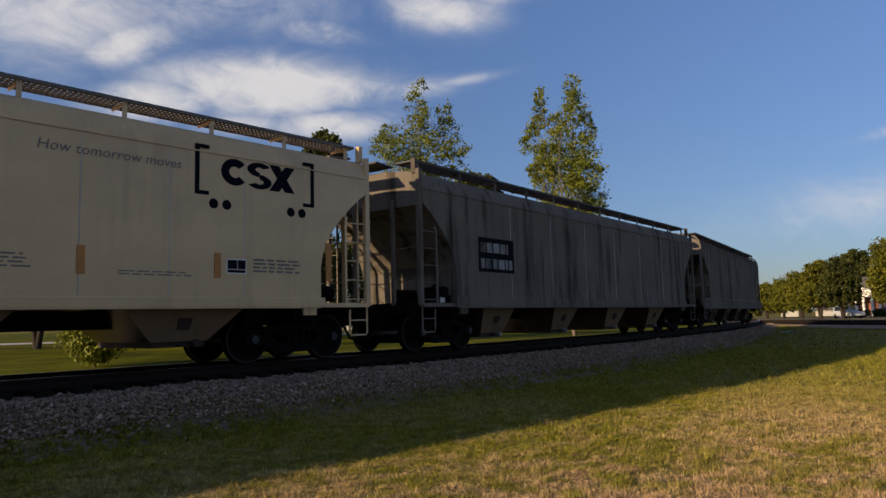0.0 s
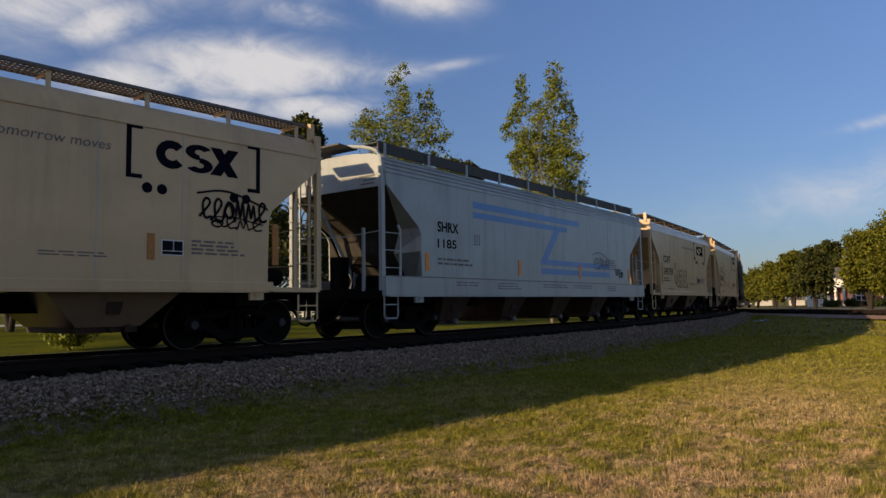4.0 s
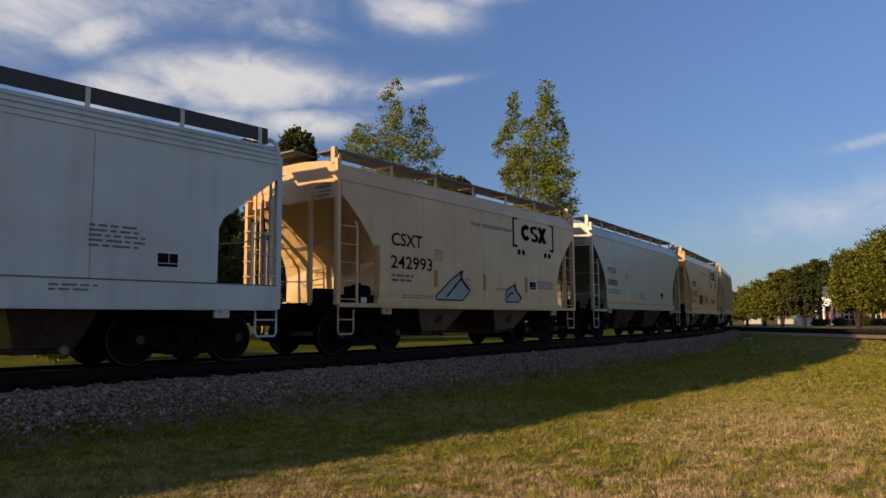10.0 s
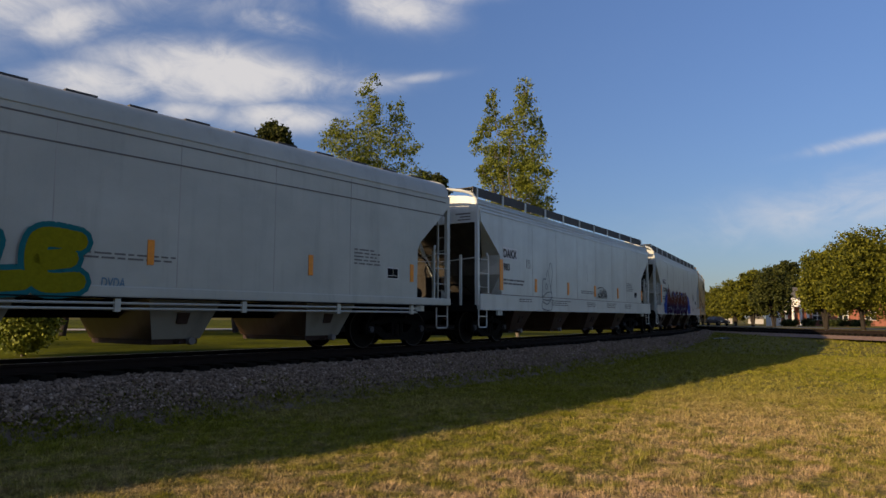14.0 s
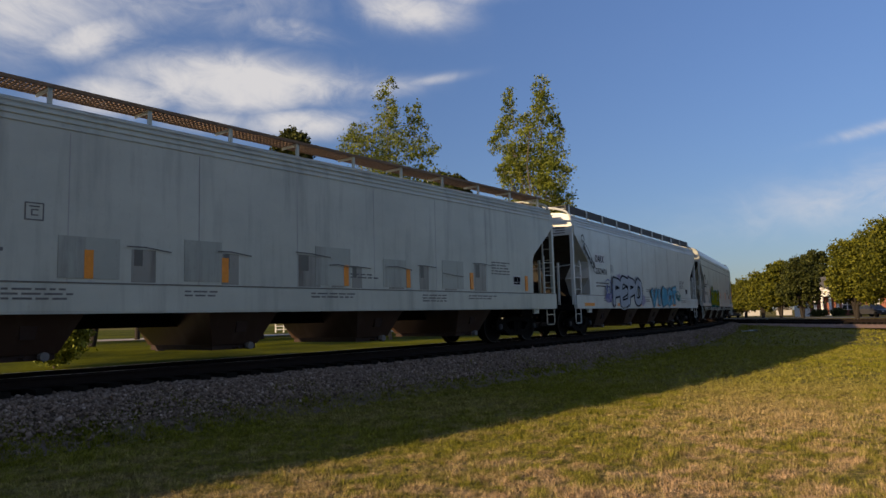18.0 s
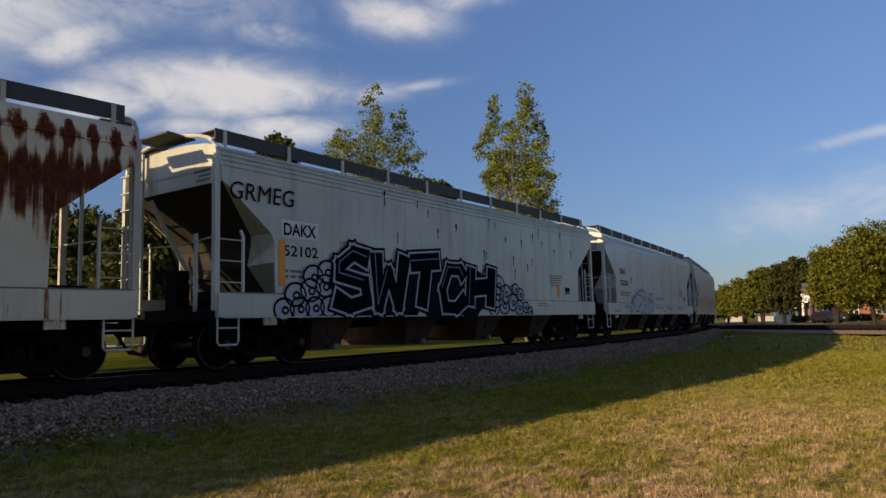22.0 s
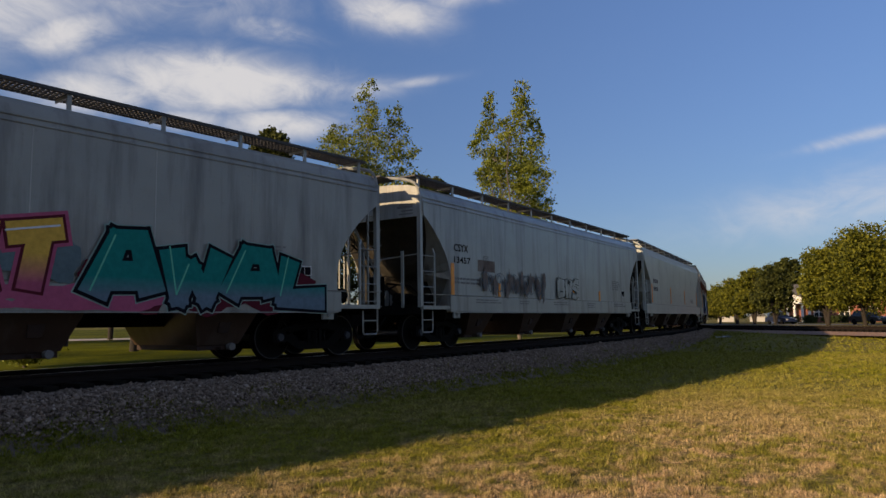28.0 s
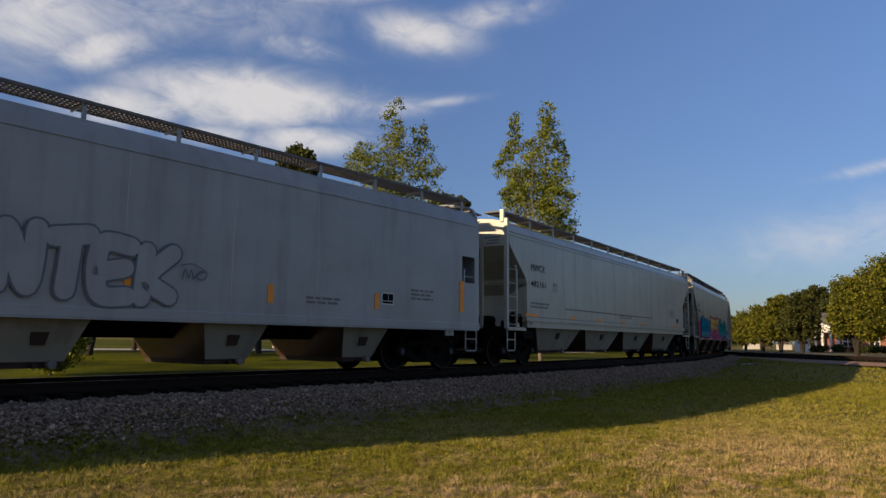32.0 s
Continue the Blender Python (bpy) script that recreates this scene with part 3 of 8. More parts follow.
def scatter_grass():
    """Blades of the lawn, thick near the camera and thinner farther off."""
    rng = np.random.default_rng(8)
    verts, faces, k = [], [], 0
    for r0, r1, clumps, per, h, w, rad in ((5.0, 9.5, 19000, 18, 0.028, 0.0038, 0.030), (9.5, 17, 46000, 13, 0.031, 0.0062, 0.036), (17, 34, 56000, 9, 0.038, 0.011, 0.052), (34, 64, 18000, 7, 0.055, 0.026, 0.12)):
        r = np.sqrt(rng.uniform(r0 * r0, r1 * r1, clumps))
        az = np.radians(rng.uniform(-38, 38, clumps))
        x, y = r * np.sin(az), r * np.cos(az)
        size = np.clip(rng.lognormal(-0.1, 0.55, clumps), 0.3, 2.8) * (1.0 + 0.16 * np.sin(3.1 * x + 1.7 * y) + 0.16 * np.sin(5.3 * y - 2.2 * x + 1.0) + 0.14 * np.sin(4.4 * x + 6.1 * y + 2.0) + 0.12 * np.sin(8.7 * x - 3.9 * y))
        x, y, size = np.repeat(x, per), np.repeat(y, per), np.repeat(size, per)
        n = len(x)
        ang, dist = rng.uniform(0, 6.28, n), np.abs(rng.normal(0, 1, n)) * rad * size ** 0.5
        x, y = x + dist * np.cos(ang), y + dist * np.sin(ang)
        off = MID_R - np.hypot(x - CX, y - CY)
        ok = off < -2.12 - 0.22 * np.sin(x * 2.1 + y * 1.3) - rng.exponential(0.12, n)
        x, y, size, ang, off = x[ok], y[ok], size[ok], ang[ok], off[ok]
        n = len(x)
        z = 0.46 * np.clip((y + 0.25 * x - 28) / 42, 0, 1) ** 2 * (3 - 2 * np.clip((y + 0.25 * x - 28) / 42, 0, 1))
        z = np.maximum(z, np.interp(off, [-3.3, -2.95, -2.6, -2.2, -1.85], [-0.06, 0.05, 0.2, BED_TOP - 0.16, BED_TOP - 0.02]))
        near = off > -3.3
        s_ = (HEAD - np.arctan2(-(y[near] - CY), x[near] - CX)) * NEAR_R
        z[near] += np.array([0.03 * noise.noise((a_ * 0.6, b_ * 2, 7)) for a_, b_ in zip(s_, off[near])]) + 0.01
        hh = h * size * rng.uniform(0.35, 1.2, n)
        out = hh * np.abs(rng.normal(0.85, 0.5, n))
        ux, uy = -np.sin(ang) * w * rng.uniform(0.7, 1.5, n), np.cos(ang) * w * rng.uniform(0.7, 1.5, n)
        b0 = np.stack([x - ux, y - uy, z - 0.02], 1)
        b1 = np.stack([x + ux, y + uy, z - 0.02], 1)
        t = np.stack([x + out * np.cos(ang), y + out * np.sin(ang), z + hh], 1)
        verts.append(np.stack([b0, b1, t], 1).reshape(-1, 3))
        faces.append(np.arange(3 * n).reshape(-1, 3) + k)
        k += 3 * n
    ob = new("grass_blades", fast_mesh("grass_blades", np.concatenate(verts), np.concatenate(faces), 3, GRASS_BLADE))
    tagged(ob, "short green and dry straw-coloured blades of lawn grass", "grass", kind="stuff")


# ---- covered hopper cars ----
WHEEL_R, WHEEL_BASE, TRUCK_IN = 0.455, 1.9, 1.55
EAVE, TOP = 3.78, 4.34


def truck_meshes():
    frame_ = Shape()
    for sx in (-1, 1):
        x = sx * WHEEL_BASE / 2
        frame_.slab([(x - 0.16, 0.34), (x + 0.16, 0.34), (x + 0.18, 0.50), (x + 0.14, 0.62), (x - 0.14, 0.62), (x - 0.18, 0.50)], -0.07, 0.07)
    frame_.slab([(-0.90, 0.46), (-0.42, 0.18), (0.42, 0.18), (0.90, 0.46), (0.84, 0.62), (0.46, 0.74), (-0.46, 0.74), (-0.84, 0.62), (-0.62, 0.55), (-0.30, 0.62), (0.30, 0.62), (0.62, 0.55), (0.40, 0.36), (-0.40, 0.36), (-0.62, 0.55)], -0.06, 0.06)
    frame_.box(-0.20, -0.12, -0.08, 0.08, 0.30, 0.66).box(0.12, 0.20, -0.08, 0.08, 0.30, 0.66)
    spring = Shape().tube([(0, 0, 0.28), (0, 0, 0.58)], 0.11, 10)
    bolster = Shape().box(-0.19, 0.19, -0.98, 0.98, 0.46, 0.66).box(-0.40, 0.40, -0.92, 0.92, 0.19, 0.30).box(-0.82, 0.82, -0.42, 0.42, 0.20, 0.52)
    wheel = Shape().lathe([(0.02, -0.09), (0.11, -0.09), (0.13, -0.045), (0.33, -0.03), (0.395, -0.066), (0.430, -0.067), (0.445, -0.067), (0.455, -0.055), (0.458, 0.03), (0.483, 0.045), (0.483, 0.068), (0.40, 0.068), (0.33, 0.02), (0.13, 0.04), (0.11, 0.09), (0.02, 0.09)])
    me = wheel.mesh("wheel", DARK_STEEL, True)
    me.materials.append(RIM_STEEL)
    for poly in me.polygons:
        c = poly.center
        if -0.0675 < c.y < -0.060 and math.hypot(c.x, c.z) > 0.432:
            poly.material_index = 1
    axle = Shape().lathe([(0.0, -1.12), (0.075, -1.12), (0.085, -1.07), (0.085, -1.0), (0.075, -0.98), (0.075, 0.98), (0.085, 1.0), (0.085, 1.07), (0.075, 1.12), (0.0, 1.12)], 14)
    beam = Shape().beam((0, -0.85, 0.0), (0, 0.85, 0.0), 0.09, 0.12)
    shoe = Shape().slab([(-0.05, -0.14), (0.03, -0.16), (0.06, 0.0), (0.03, 0.16), (-0.05, 0.14)], -0.08, 0.08)
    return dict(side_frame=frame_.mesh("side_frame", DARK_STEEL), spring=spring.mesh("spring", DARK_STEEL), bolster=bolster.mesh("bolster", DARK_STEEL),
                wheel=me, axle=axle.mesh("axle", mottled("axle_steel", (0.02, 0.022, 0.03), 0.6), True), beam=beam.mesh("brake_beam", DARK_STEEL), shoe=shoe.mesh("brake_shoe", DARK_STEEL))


TRUCK = truck_meshes()
WHEELS = []
CARS = []


def add_truck(car, x):
    t = new("truck")
    t.parent = car
    t.empty_display_size = 0.2
    t.matrix_basis = pose(x, 0, 0)
    t["label"] = "black cast-steel four-wheel truck"
    for y in (-1.0, 1.0):
        o = part("side_frame", TRUCK["side_frame"], None, t)
        o.matrix_basis = pose(0, y, 0)
        o = part("spring", TRUCK["spring"], None, t)
        o.matrix_basis = pose(0, y, 0)
    part("bolster", TRUCK["bolster"], None, t)
    for sx in (-1, 1):
        o = part("brake_beam", TRUCK["beam"], None, t)
        o.matrix_basis = pose(sx * 0.36, 0, 0.42)
        for y in (-0.71, 0.71):
            o = part("brake_shoe", TRUCK["shoe"], None, t)
            o.matrix_basis = pose(sx * 0.43, y, 0.44, 0, 0, 0 if sx > 0 else 180)
            w = part("wheel", TRUCK["wheel"], None, t)
            w.matrix_basis = pose(sx * WHEEL_BASE / 2, y * 0.755 / 0.71, WHEEL_R)
            WHEELS.append((car, w, sx * WHEEL_BASE / 2, y * 0.755 / 0.71))
        w = part("axle", TRUCK["axle"], None, t)
        w.matrix_basis = pose(sx * WHEEL_BASE / 2, 0, WHEEL_R)
        WHEELS.append((car, w, sx * WHEEL_BASE / 2, 0.0))


def cut_line(style, w, top):
    """The edge of a side sheet at the end of a car: distance in from the end, height."""
    if style == "round":
        return [(0.08, top)] + [(0.10 + w * u, v) for u, v in ((0.0, 3.46), (0.14, 3.34), (0.30, 3.18), (0.47, 2.99), (0.63, 2.78), (0.78, 2.55), (0.89, 2.32), (0.96, 2.10), (1.0, 1.85))] + [(0.10 + w, 1.15)]
    if style == "angle":
        return [(0.08, top), (0.10, top - 0.26), (0.10 + w * 0.93, 2.62), (0.10 + w, 2.44), (0.10 + w + 0.03, 1.15)]
    return [(0.75, top), (0.75, 1.15)]


def roof_profile(y_side, eave, top):
    right = [(-y_side, eave), (-y_side + 0.025, eave + 0.12), (-y_side + 0.09, eave + 0.30), (-y_side + 0.21, eave + 0.43), (-y_side + 0.45, top - 0.06), (-0.55, top), (0, top + 0.03)]
    return right + [(-y, z) for y, z in reversed(right[:-1])]


def grating_mesh(length, mat, solid, w=0.56):
    g = Shape()
    for y in (-w / 2, w / 2):
        g.box(-length / 2, length / 2, y - 0.012, y + 0.012, -0.035, 0.02)
    if solid:
        g.box(-length / 2, length / 2, -w / 2, w / 2, -0.012, 0.006)
    else:
        n = int(length / 0.085)
        for i in range(n + 1):
            x = -length / 2 + length * i / n
            g.box(x - 0.012, x + 0.012, -w / 2, w / 2, -0.03, 0.008)
        for k in range(1, 5):
            y = -w / 2 + w * k / 5
            g.box(-length / 2, length / 2, y - 0.008, y + 0.008, -0.02, 0.006)
    return g.mesh("running_board", mat)


RUNGS = {}


def rung_mesh(length, mat):
    key = (length, mat.name)
    if key not in RUNGS:
        RUNGS[key] = Shape().tube([(-length / 2, 0, 0), (length / 2, 0, 0)], 0.013, 6).mesh("rung", mat)
    return RUNGS[key]


def hopper_car(name, label, rear, front, paint, steel, cut="round", cut_w=1.2, bays=2, sill=(1.02, 1.24), bay_mat=None, bay_z=0.42, bay_top=0.42, bay_foot=0.27, bay_shift=-0.4, bay_side=1.45,
               board="mesh", board_mat=None, eave=EAVE, top=TOP, ridges=0, ribs=0, brace=True, posts=True, seams=0, hatch="trough", pipe=False, side_mat=None, recess=False, end_mat=None):
    half = (front - rear) / 2
    car = thing(name, pose(0, 0, 0), label, "freight car", "cars of the train")
    CARS.append((car, (front + rear) / 2))
    a = -half
    y_side = HALF
    side_mat = side_mat or paint
    left = cut_line(cut, cut_w, eave)
    # side sheets
    poly = [(a + d, z) for d, z in reversed(left)] + [(-a - d, z) for d, z in left]
    poly = list(reversed(poly))
    for sgn in (-1, 1):
        sh = Shape()
        y0, y1 = (-y_side, -y_side + 0.03) if sgn < 0 else (y_side, y_side - 0.03)
        sh.slab(poly, y0, y1)
        part("side_sheet", sh, side_mat, car)
        if seams and sgn < 0:
            for i in range(1, seams):
                x = a + 1.6 + (2 * half - 3.2) * i / seams
                part("seam", Shape().box(x - 0.008, x + 0.008, -y_side - 0.004, -y_side + 0.01, 1.25, eave - 0.02), SEAM, car)
        if ribs:
            for i in range(ribs):
                x = -4.38 + 0.95 * i
                y = -y_side - 0.05 if sgn < 0 else y_side
                part("rib", Shape().slab([(x - 0.055, 1.25), (x + 0.055, 1.25), (x + 0.055, eave - 0.02), (x - 0.055, eave - 0.02)], y, y + 0.05), side_mat, car)
    # roof and the upper end walls
    roof = Shape()
    prof = roof_profile(y_side, eave, top)
    roof.sweep(prof, [a + 0.06, a + 0.5, 0, -a - 0.5, -a - 0.06], close=False)
    n = len(prof)
    roof.f += [tuple(range(n)), tuple(4 * n + j for j in range(n - 1, -1, -1))]
    part("roof", roof, side_mat, car, smooth=True)
    for i in range(ridges):
        z = eave + 0.03 + 0.105 * i
        y = y_side - (0.0, 0.02, 0.05, 0.09)[min(i, 3)]
        part("eave_ridge", Shape().beam((a + 0.1, -y, z), (-a - 0.1, -y, z), 0.03, 0.022), side_mat, car)
    # ends: upper wall, slope sheet, lower bulkhead
    for sx in (-1, 1):
        x0 = sx * (half - 0.08)
        yy = y_side - 0.032
        zt = left[1][1]
        part("end_wall", Shape().box(*sorted((x0, x0 - sx * 0.03)), -yy, yy, zt - 0.02 if cut != "full" else 1.1, eave + 0.01), paint, car)
        if sx < 0:
            mk = Shape()
            for r_ in range(5):
                z = zt + 0.34 - 0.085 * r_
                if z > zt and cut != "full":
                    mk.box(x0 - 0.006, x0 + 0.01, -1.25, -1.25 + (0.42, 0.5, 0.36, 0.44, 0.3)[r_], z - 0.035, z + (0.03 if r_ < 2 else 0.0))
            if mk.v:
                part("end_lettering", mk, GREY_LETTER, car)
        ends = [(d + 0.012, z) for d, z in left]
        if cut == "full":
            ends = [(1.1, eave - 0.1), (1.15, 1.1)]
            for d0, d1, z0, z1 in ((0.02, 0.20, 1.15, eave), (0.20, 0.75, 1.15, 2.25), (0.20, 0.75, 2.95, eave)):
                part("corner_panel", Shape().box(*sorted((sx * (half - d0), sx * (half - d1))), -y_side, -y_side + 0.03, z0, z1), side_mat, car)
                part("corner_panel", Shape().box(*sorted((sx * (half - d0), sx * (half - d1))), y_side - 0.03, y_side, z0, z1), side_mat, car)
        # funnel under the end: a middle slope narrowing to an upright shroud, with a facet running out to each side sheet
        if cut != "full":
            low = 2.05 if brace else 2.15
            e = Shape()
            mid = []
            for d, z in left[1:]:
                f = min(1.0, (zt - z) / (zt - low))
                if brace:
                    g_ = (zt - z) / (zt - 1.1)
                    mid.append((max(0.085 + 2.3 * g_, d + 0.01), yy - 1.05 * min(1.0, 1.5 * g_), z))
                else:
                    mid.append((max(0.085 + 1.42 * f, d + 0.01) if f < 1 else 1.505 + 0.04 * (low - z), yy * (1 - f) + 0.78 * f, z))
            g_ = (zt - low) / (zt - 1.1)
            mid.insert(-1, (0.085 + 2.3 * g_, yy - 1.05 * min(1.0, 1.5 * g_), low) if brace else (1.505, 0.78, low))
            out = [(d + 0.004, yy, z) for d, z in left[1:-1]]
            out += [(left[-2][0] + (left[-1][0] - left[-2][0]) * 0.35 + 0.004, yy, low), (left[-1][0] + 0.004, yy, left[-1][1])]
            rows_ = [[(d, s_ * y, z) for d, y, z in line] for line, s_ in ((out, -1), (mid, -1), (mid, 1), (out, 1))]
            m = len(mid)
            for q in range(3):
                sheet = Shape().add([(sx * (half - d), y, z) for line in (rows_[q], rows_[q + 1]) for d, y, z in line], [(j, j + 1, m + j + 1, m + j) for j in range(m - 1)])
                # inner sheets carry the end's shade in their colour; the near facet doesn't
                part("slope_sheet", sheet, (SHADED_SHEET if q else paint) if brace else end_mat or paint, car)
        else:
            m = len(ends)
            e = Shape().add([(sx * (half - d - k), y, z) for k in (0.0, 0.025) for y in (-yy, yy) for d, z in ends],
                            [(j, j + 1, m + j + 1, m + j) for j in range(m - 1)] + [(2 * m + j, 3 * m + j, 3 * m + j + 1, 2 * m + j + 1) for j in range(m - 1)])
            part("slope_sheet", e, paint, car, smooth=True)
        if brace:
            for y in ((0.80,) if sx < 0 else ()):
                part("end_brace", Shape().beam((sx * (half - 0.14), y, zt - 0.1), (sx * (half - 1.22), y - 0.45, 1.12), 0.09, 0.08), paint, car)
                g_ = [(half - 0.86, 1.10), (half - 1.42, 1.10), (half - 1.40, 1.40), (half - 1.02, 1.62)]
                part("gusset", Shape().slab([(sx * x_, z_) for x_, z_ in g_][::sx], y - 0.46, y - 0.436), paint, car)
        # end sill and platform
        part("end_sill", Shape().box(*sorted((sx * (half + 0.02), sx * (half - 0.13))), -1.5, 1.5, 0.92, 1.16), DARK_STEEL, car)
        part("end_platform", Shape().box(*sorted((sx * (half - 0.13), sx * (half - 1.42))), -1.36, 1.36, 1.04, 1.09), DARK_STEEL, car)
        # posts at the corners and across the end, bent over into an arch on the cars with braces
        if posts:
            x = sx * (half - 0.03)
            if brace:
                bow = [(1.5, 3.95), (1.47, 4.14), (1.38, 4.28), (1.22, 4.37), (0.95, 4.45), (0.5, 4.53), (0.0, 4.55)]
                for sy in (-1, 1):
                    part("corner_post", Shape().box(*sorted((sx * (half + 0.03), sx * (half - 0.08))), sy * 1.5 - 0.05, sy * 1.5 + 0.05, 1.1, 3.97), steel, car)
                    part("end_arch", Shape().tube([(x, sy * y_, z_) for y_, z_ in bow], 0.042, 8), steel, car, smooth=True)
                part("end_post", Shape().box(*sorted((sx * (half + 0.06), sx * (half + 0.01))), 0.78, 0.86, 1.1, 4.36), steel, car)
                part("end_post", Shape().box(*sorted((sx * (half + 0.06), sx * (half + 0.01))), -1.02, -0.95, 1.1, 2.55), steel, car)
            else:
                for sy in (-1, 1):
                    part("corner_post", Shape().box(*sorted((sx * (half + 0.03), sx * (half - 0.08))), sy * 1.52 - 0.05, sy * 1.52 + 0.05, 1.1, 4.28), steel, car)
                for y, w_, z_ in ((0.95, 0.035, 3.62), (0.52, 0.065, 3.62), (-0.72, 0.045, 3.62)):
                    part("end_post", Shape().box(*sorted((sx * (half + 0.05), sx * (half - 0.02))), y - w_, y + w_, 1.1, z_), steel, car)
                part("roof_bracket", Shape().box(*sorted((sx * (half - 0.02), sx * (half - 0.12))), -1.42, -1.30, 4.2, 4.56), steel, car)
        # ladders: a short one on each side by the corner, a tall one on the end at the left hand
        for y in (-1.53, 1.53):
            lad = Shape()
            xa, xb = sx * (half - 0.05), sx * (half - 0.62)
            top_z = 2.62 if brace else 2.95
            lad.beam((xb, y, 1.05), (xb, y, top_z - 0.12), 0.045).beam((xb, y, top_z - 0.12), (xb + sx * 0.05, y * 0.985, top_z), 0.045)
            lad_ = part("side_ladder", lad, steel, car)
            for k in range(4 if brace else 5):
                rung = part("rung", rung_mesh(0.57, steel), None, lad_)
                rung.matrix_basis = pose((xa + xb) / 2, y, 1.22 + 0.40 * k)
            step = Shape()
            step.tube([(xa, y, 1.1), (xa, y, 0.52), (xa - sx * 0.04, y, 0.47), (xb + sx * 0.14, y, 0.47), (xb + sx * 0.1, y, 0.52), (xb + sx * 0.1, y, 1.0)], 0.02, 6)
            step.beam((xa, y, 0.78), (xb + sx * 0.1, y, 0.78), 0.05, 0.025)
            part("sill_step", step, steel, car)
            if sx * y < 0:
                elad = Shape()
                xe = sx * (half + 0.07)
                yi = y - math.copysign(0.42, y)
                elad.beam((xe, yi, 1.05), (xe, yi, 4.2), 0.04)
                lad_ = part("end_ladder", elad, steel, car)
                for k in range(9):
                    rung = part("rung", rung_mesh(0.46, steel), None, lad_)
                    rung.matrix_basis = pose(xe, (y + yi) / 2, 1.1 + 0.36 * k, 0, 0, 90)
        rail_ = Shape()
        xr = sx * (half - 0.02)
        rail_.tube([(xr, -1.45, 2.46), (xr, -0.3, 2.38), (xr, 0.5, 2.42), (xr, 1.45, 2.46)], 0.014, 6)
        if not brace:
            rail_.tube([(xr, -1.45, 1.72), (xr, -0.6, 1.62), (xr, 0.5, 1.66)], 0.014, 6)
        part("handrail", rail_, steel, car)
        # coupler and hose
        cp = Shape().box(*sorted((sx * (half - 0.2), sx * (half + 0.52))), -0.09, 0.09, 0.72, 0.92)
        cp.box(*sorted((sx * (half + 0.46), sx * (half + 0.74))), -0.16, 0.14, 0.66, 0.98)
        part("coupler", cp, DARK_STEEL, car)
        hose = Shape().tube([(sx * (half + 0.05), -0.45, 0.86), (sx * (half + 0.25), -0.42, 0.62), (sx * (half + 0.45), -0.36, 0.38), (sx * (half + 0.68), -0.28, 0.34), (sx * (half + 0.86), -0.2, 0.42)], 0.03, 8)
        part("air_hose", hose, BLACK_RUBBER, car)
        add_truck(car, sx * (half - TRUCK_IN))
        xt = sx * (half - TRUCK_IN)
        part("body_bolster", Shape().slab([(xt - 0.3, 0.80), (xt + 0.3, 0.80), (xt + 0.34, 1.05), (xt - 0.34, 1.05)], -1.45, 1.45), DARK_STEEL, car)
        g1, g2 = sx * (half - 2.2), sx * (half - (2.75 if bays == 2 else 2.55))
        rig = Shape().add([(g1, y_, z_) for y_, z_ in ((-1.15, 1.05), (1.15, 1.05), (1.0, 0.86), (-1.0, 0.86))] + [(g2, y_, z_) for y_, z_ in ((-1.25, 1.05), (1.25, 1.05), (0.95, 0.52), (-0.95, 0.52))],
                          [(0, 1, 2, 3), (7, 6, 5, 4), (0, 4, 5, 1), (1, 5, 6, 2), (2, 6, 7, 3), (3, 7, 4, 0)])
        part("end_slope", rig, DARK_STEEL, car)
        rod = Shape().tube([(xt - sx * 0.2, -0.8, 0.62), (g2, -0.8, 0.72)], 0.025, 6).tube([(xt + sx * 0.95, -0.55, 0.30), (xt - sx * 0.95, -0.55, 0.34)], 0.022, 6)
        part("brake_rod", rod, DARK_STEEL, car)
    # brake gear on the rear platform
    ring_ = [(a + 0.02, 0.9 + 0.26 * math.cos(q_), 2.9 + 0.26 * math.sin(q_)) for q_ in (2 * math.pi * k / 16 for k in range(17))]
    wheel_ = part("brake_wheel", Shape().tube(ring_, 0.014, 6), DARK_STEEL, car, smooth=True)
    for k in range(4):
        q_ = math.pi / 2 * k
        part("spoke", Shape().beam((a + 0.02, 0.9, 2.9), (a + 0.02, 0.9 + 0.26 * math.cos(q_), 2.9 + 0.26 * math.sin(q_)), 0.02), DARK_STEEL, wheel_)
    part("brake_cylinder", Shape().tube([(a + 0.35, -0.5, 1.35), (a + 0.95, -0.5, 1.35)], 0.15, 14).box(a + 0.3, a + 1.0, -0.62, -0.38, 1.08, 1.24), DARK_STEEL, car, smooth=True)
    if brace:
        gear = Shape().box(a + 0.25, a + 0.55, 0.05, 0.40, 1.10, 1.95).box(a + 0.62, a + 1.05, -1.10, -0.70, 1.10, 1.42).tube([(a + 0.40, 0.22, 1.95), (a + 0.32, 0.45, 2.45), (a + 0.16, 0.9, 2.88)], 0.03, 6)
        gear.tube([(a + 0.85, -0.95, 1.40), (a + 0.85, -0.60, 1.70), (a + 0.70, 0.1, 1.78)], 0.03, 6).tube([(a + 0.30, -0.30, 1.08), (a + 0.30, -0.30, 1.62), (a + 0.62, -0.30, 1.72)], 0.025, 6).tube([(a + 1.10, -0.75, 1.22), (a + 1.10, -0.15, 1.22)], 0.12, 10)
        part("brake_gear", gear, DARK_STEEL, car, "dark brake levers and valves on the end platform")
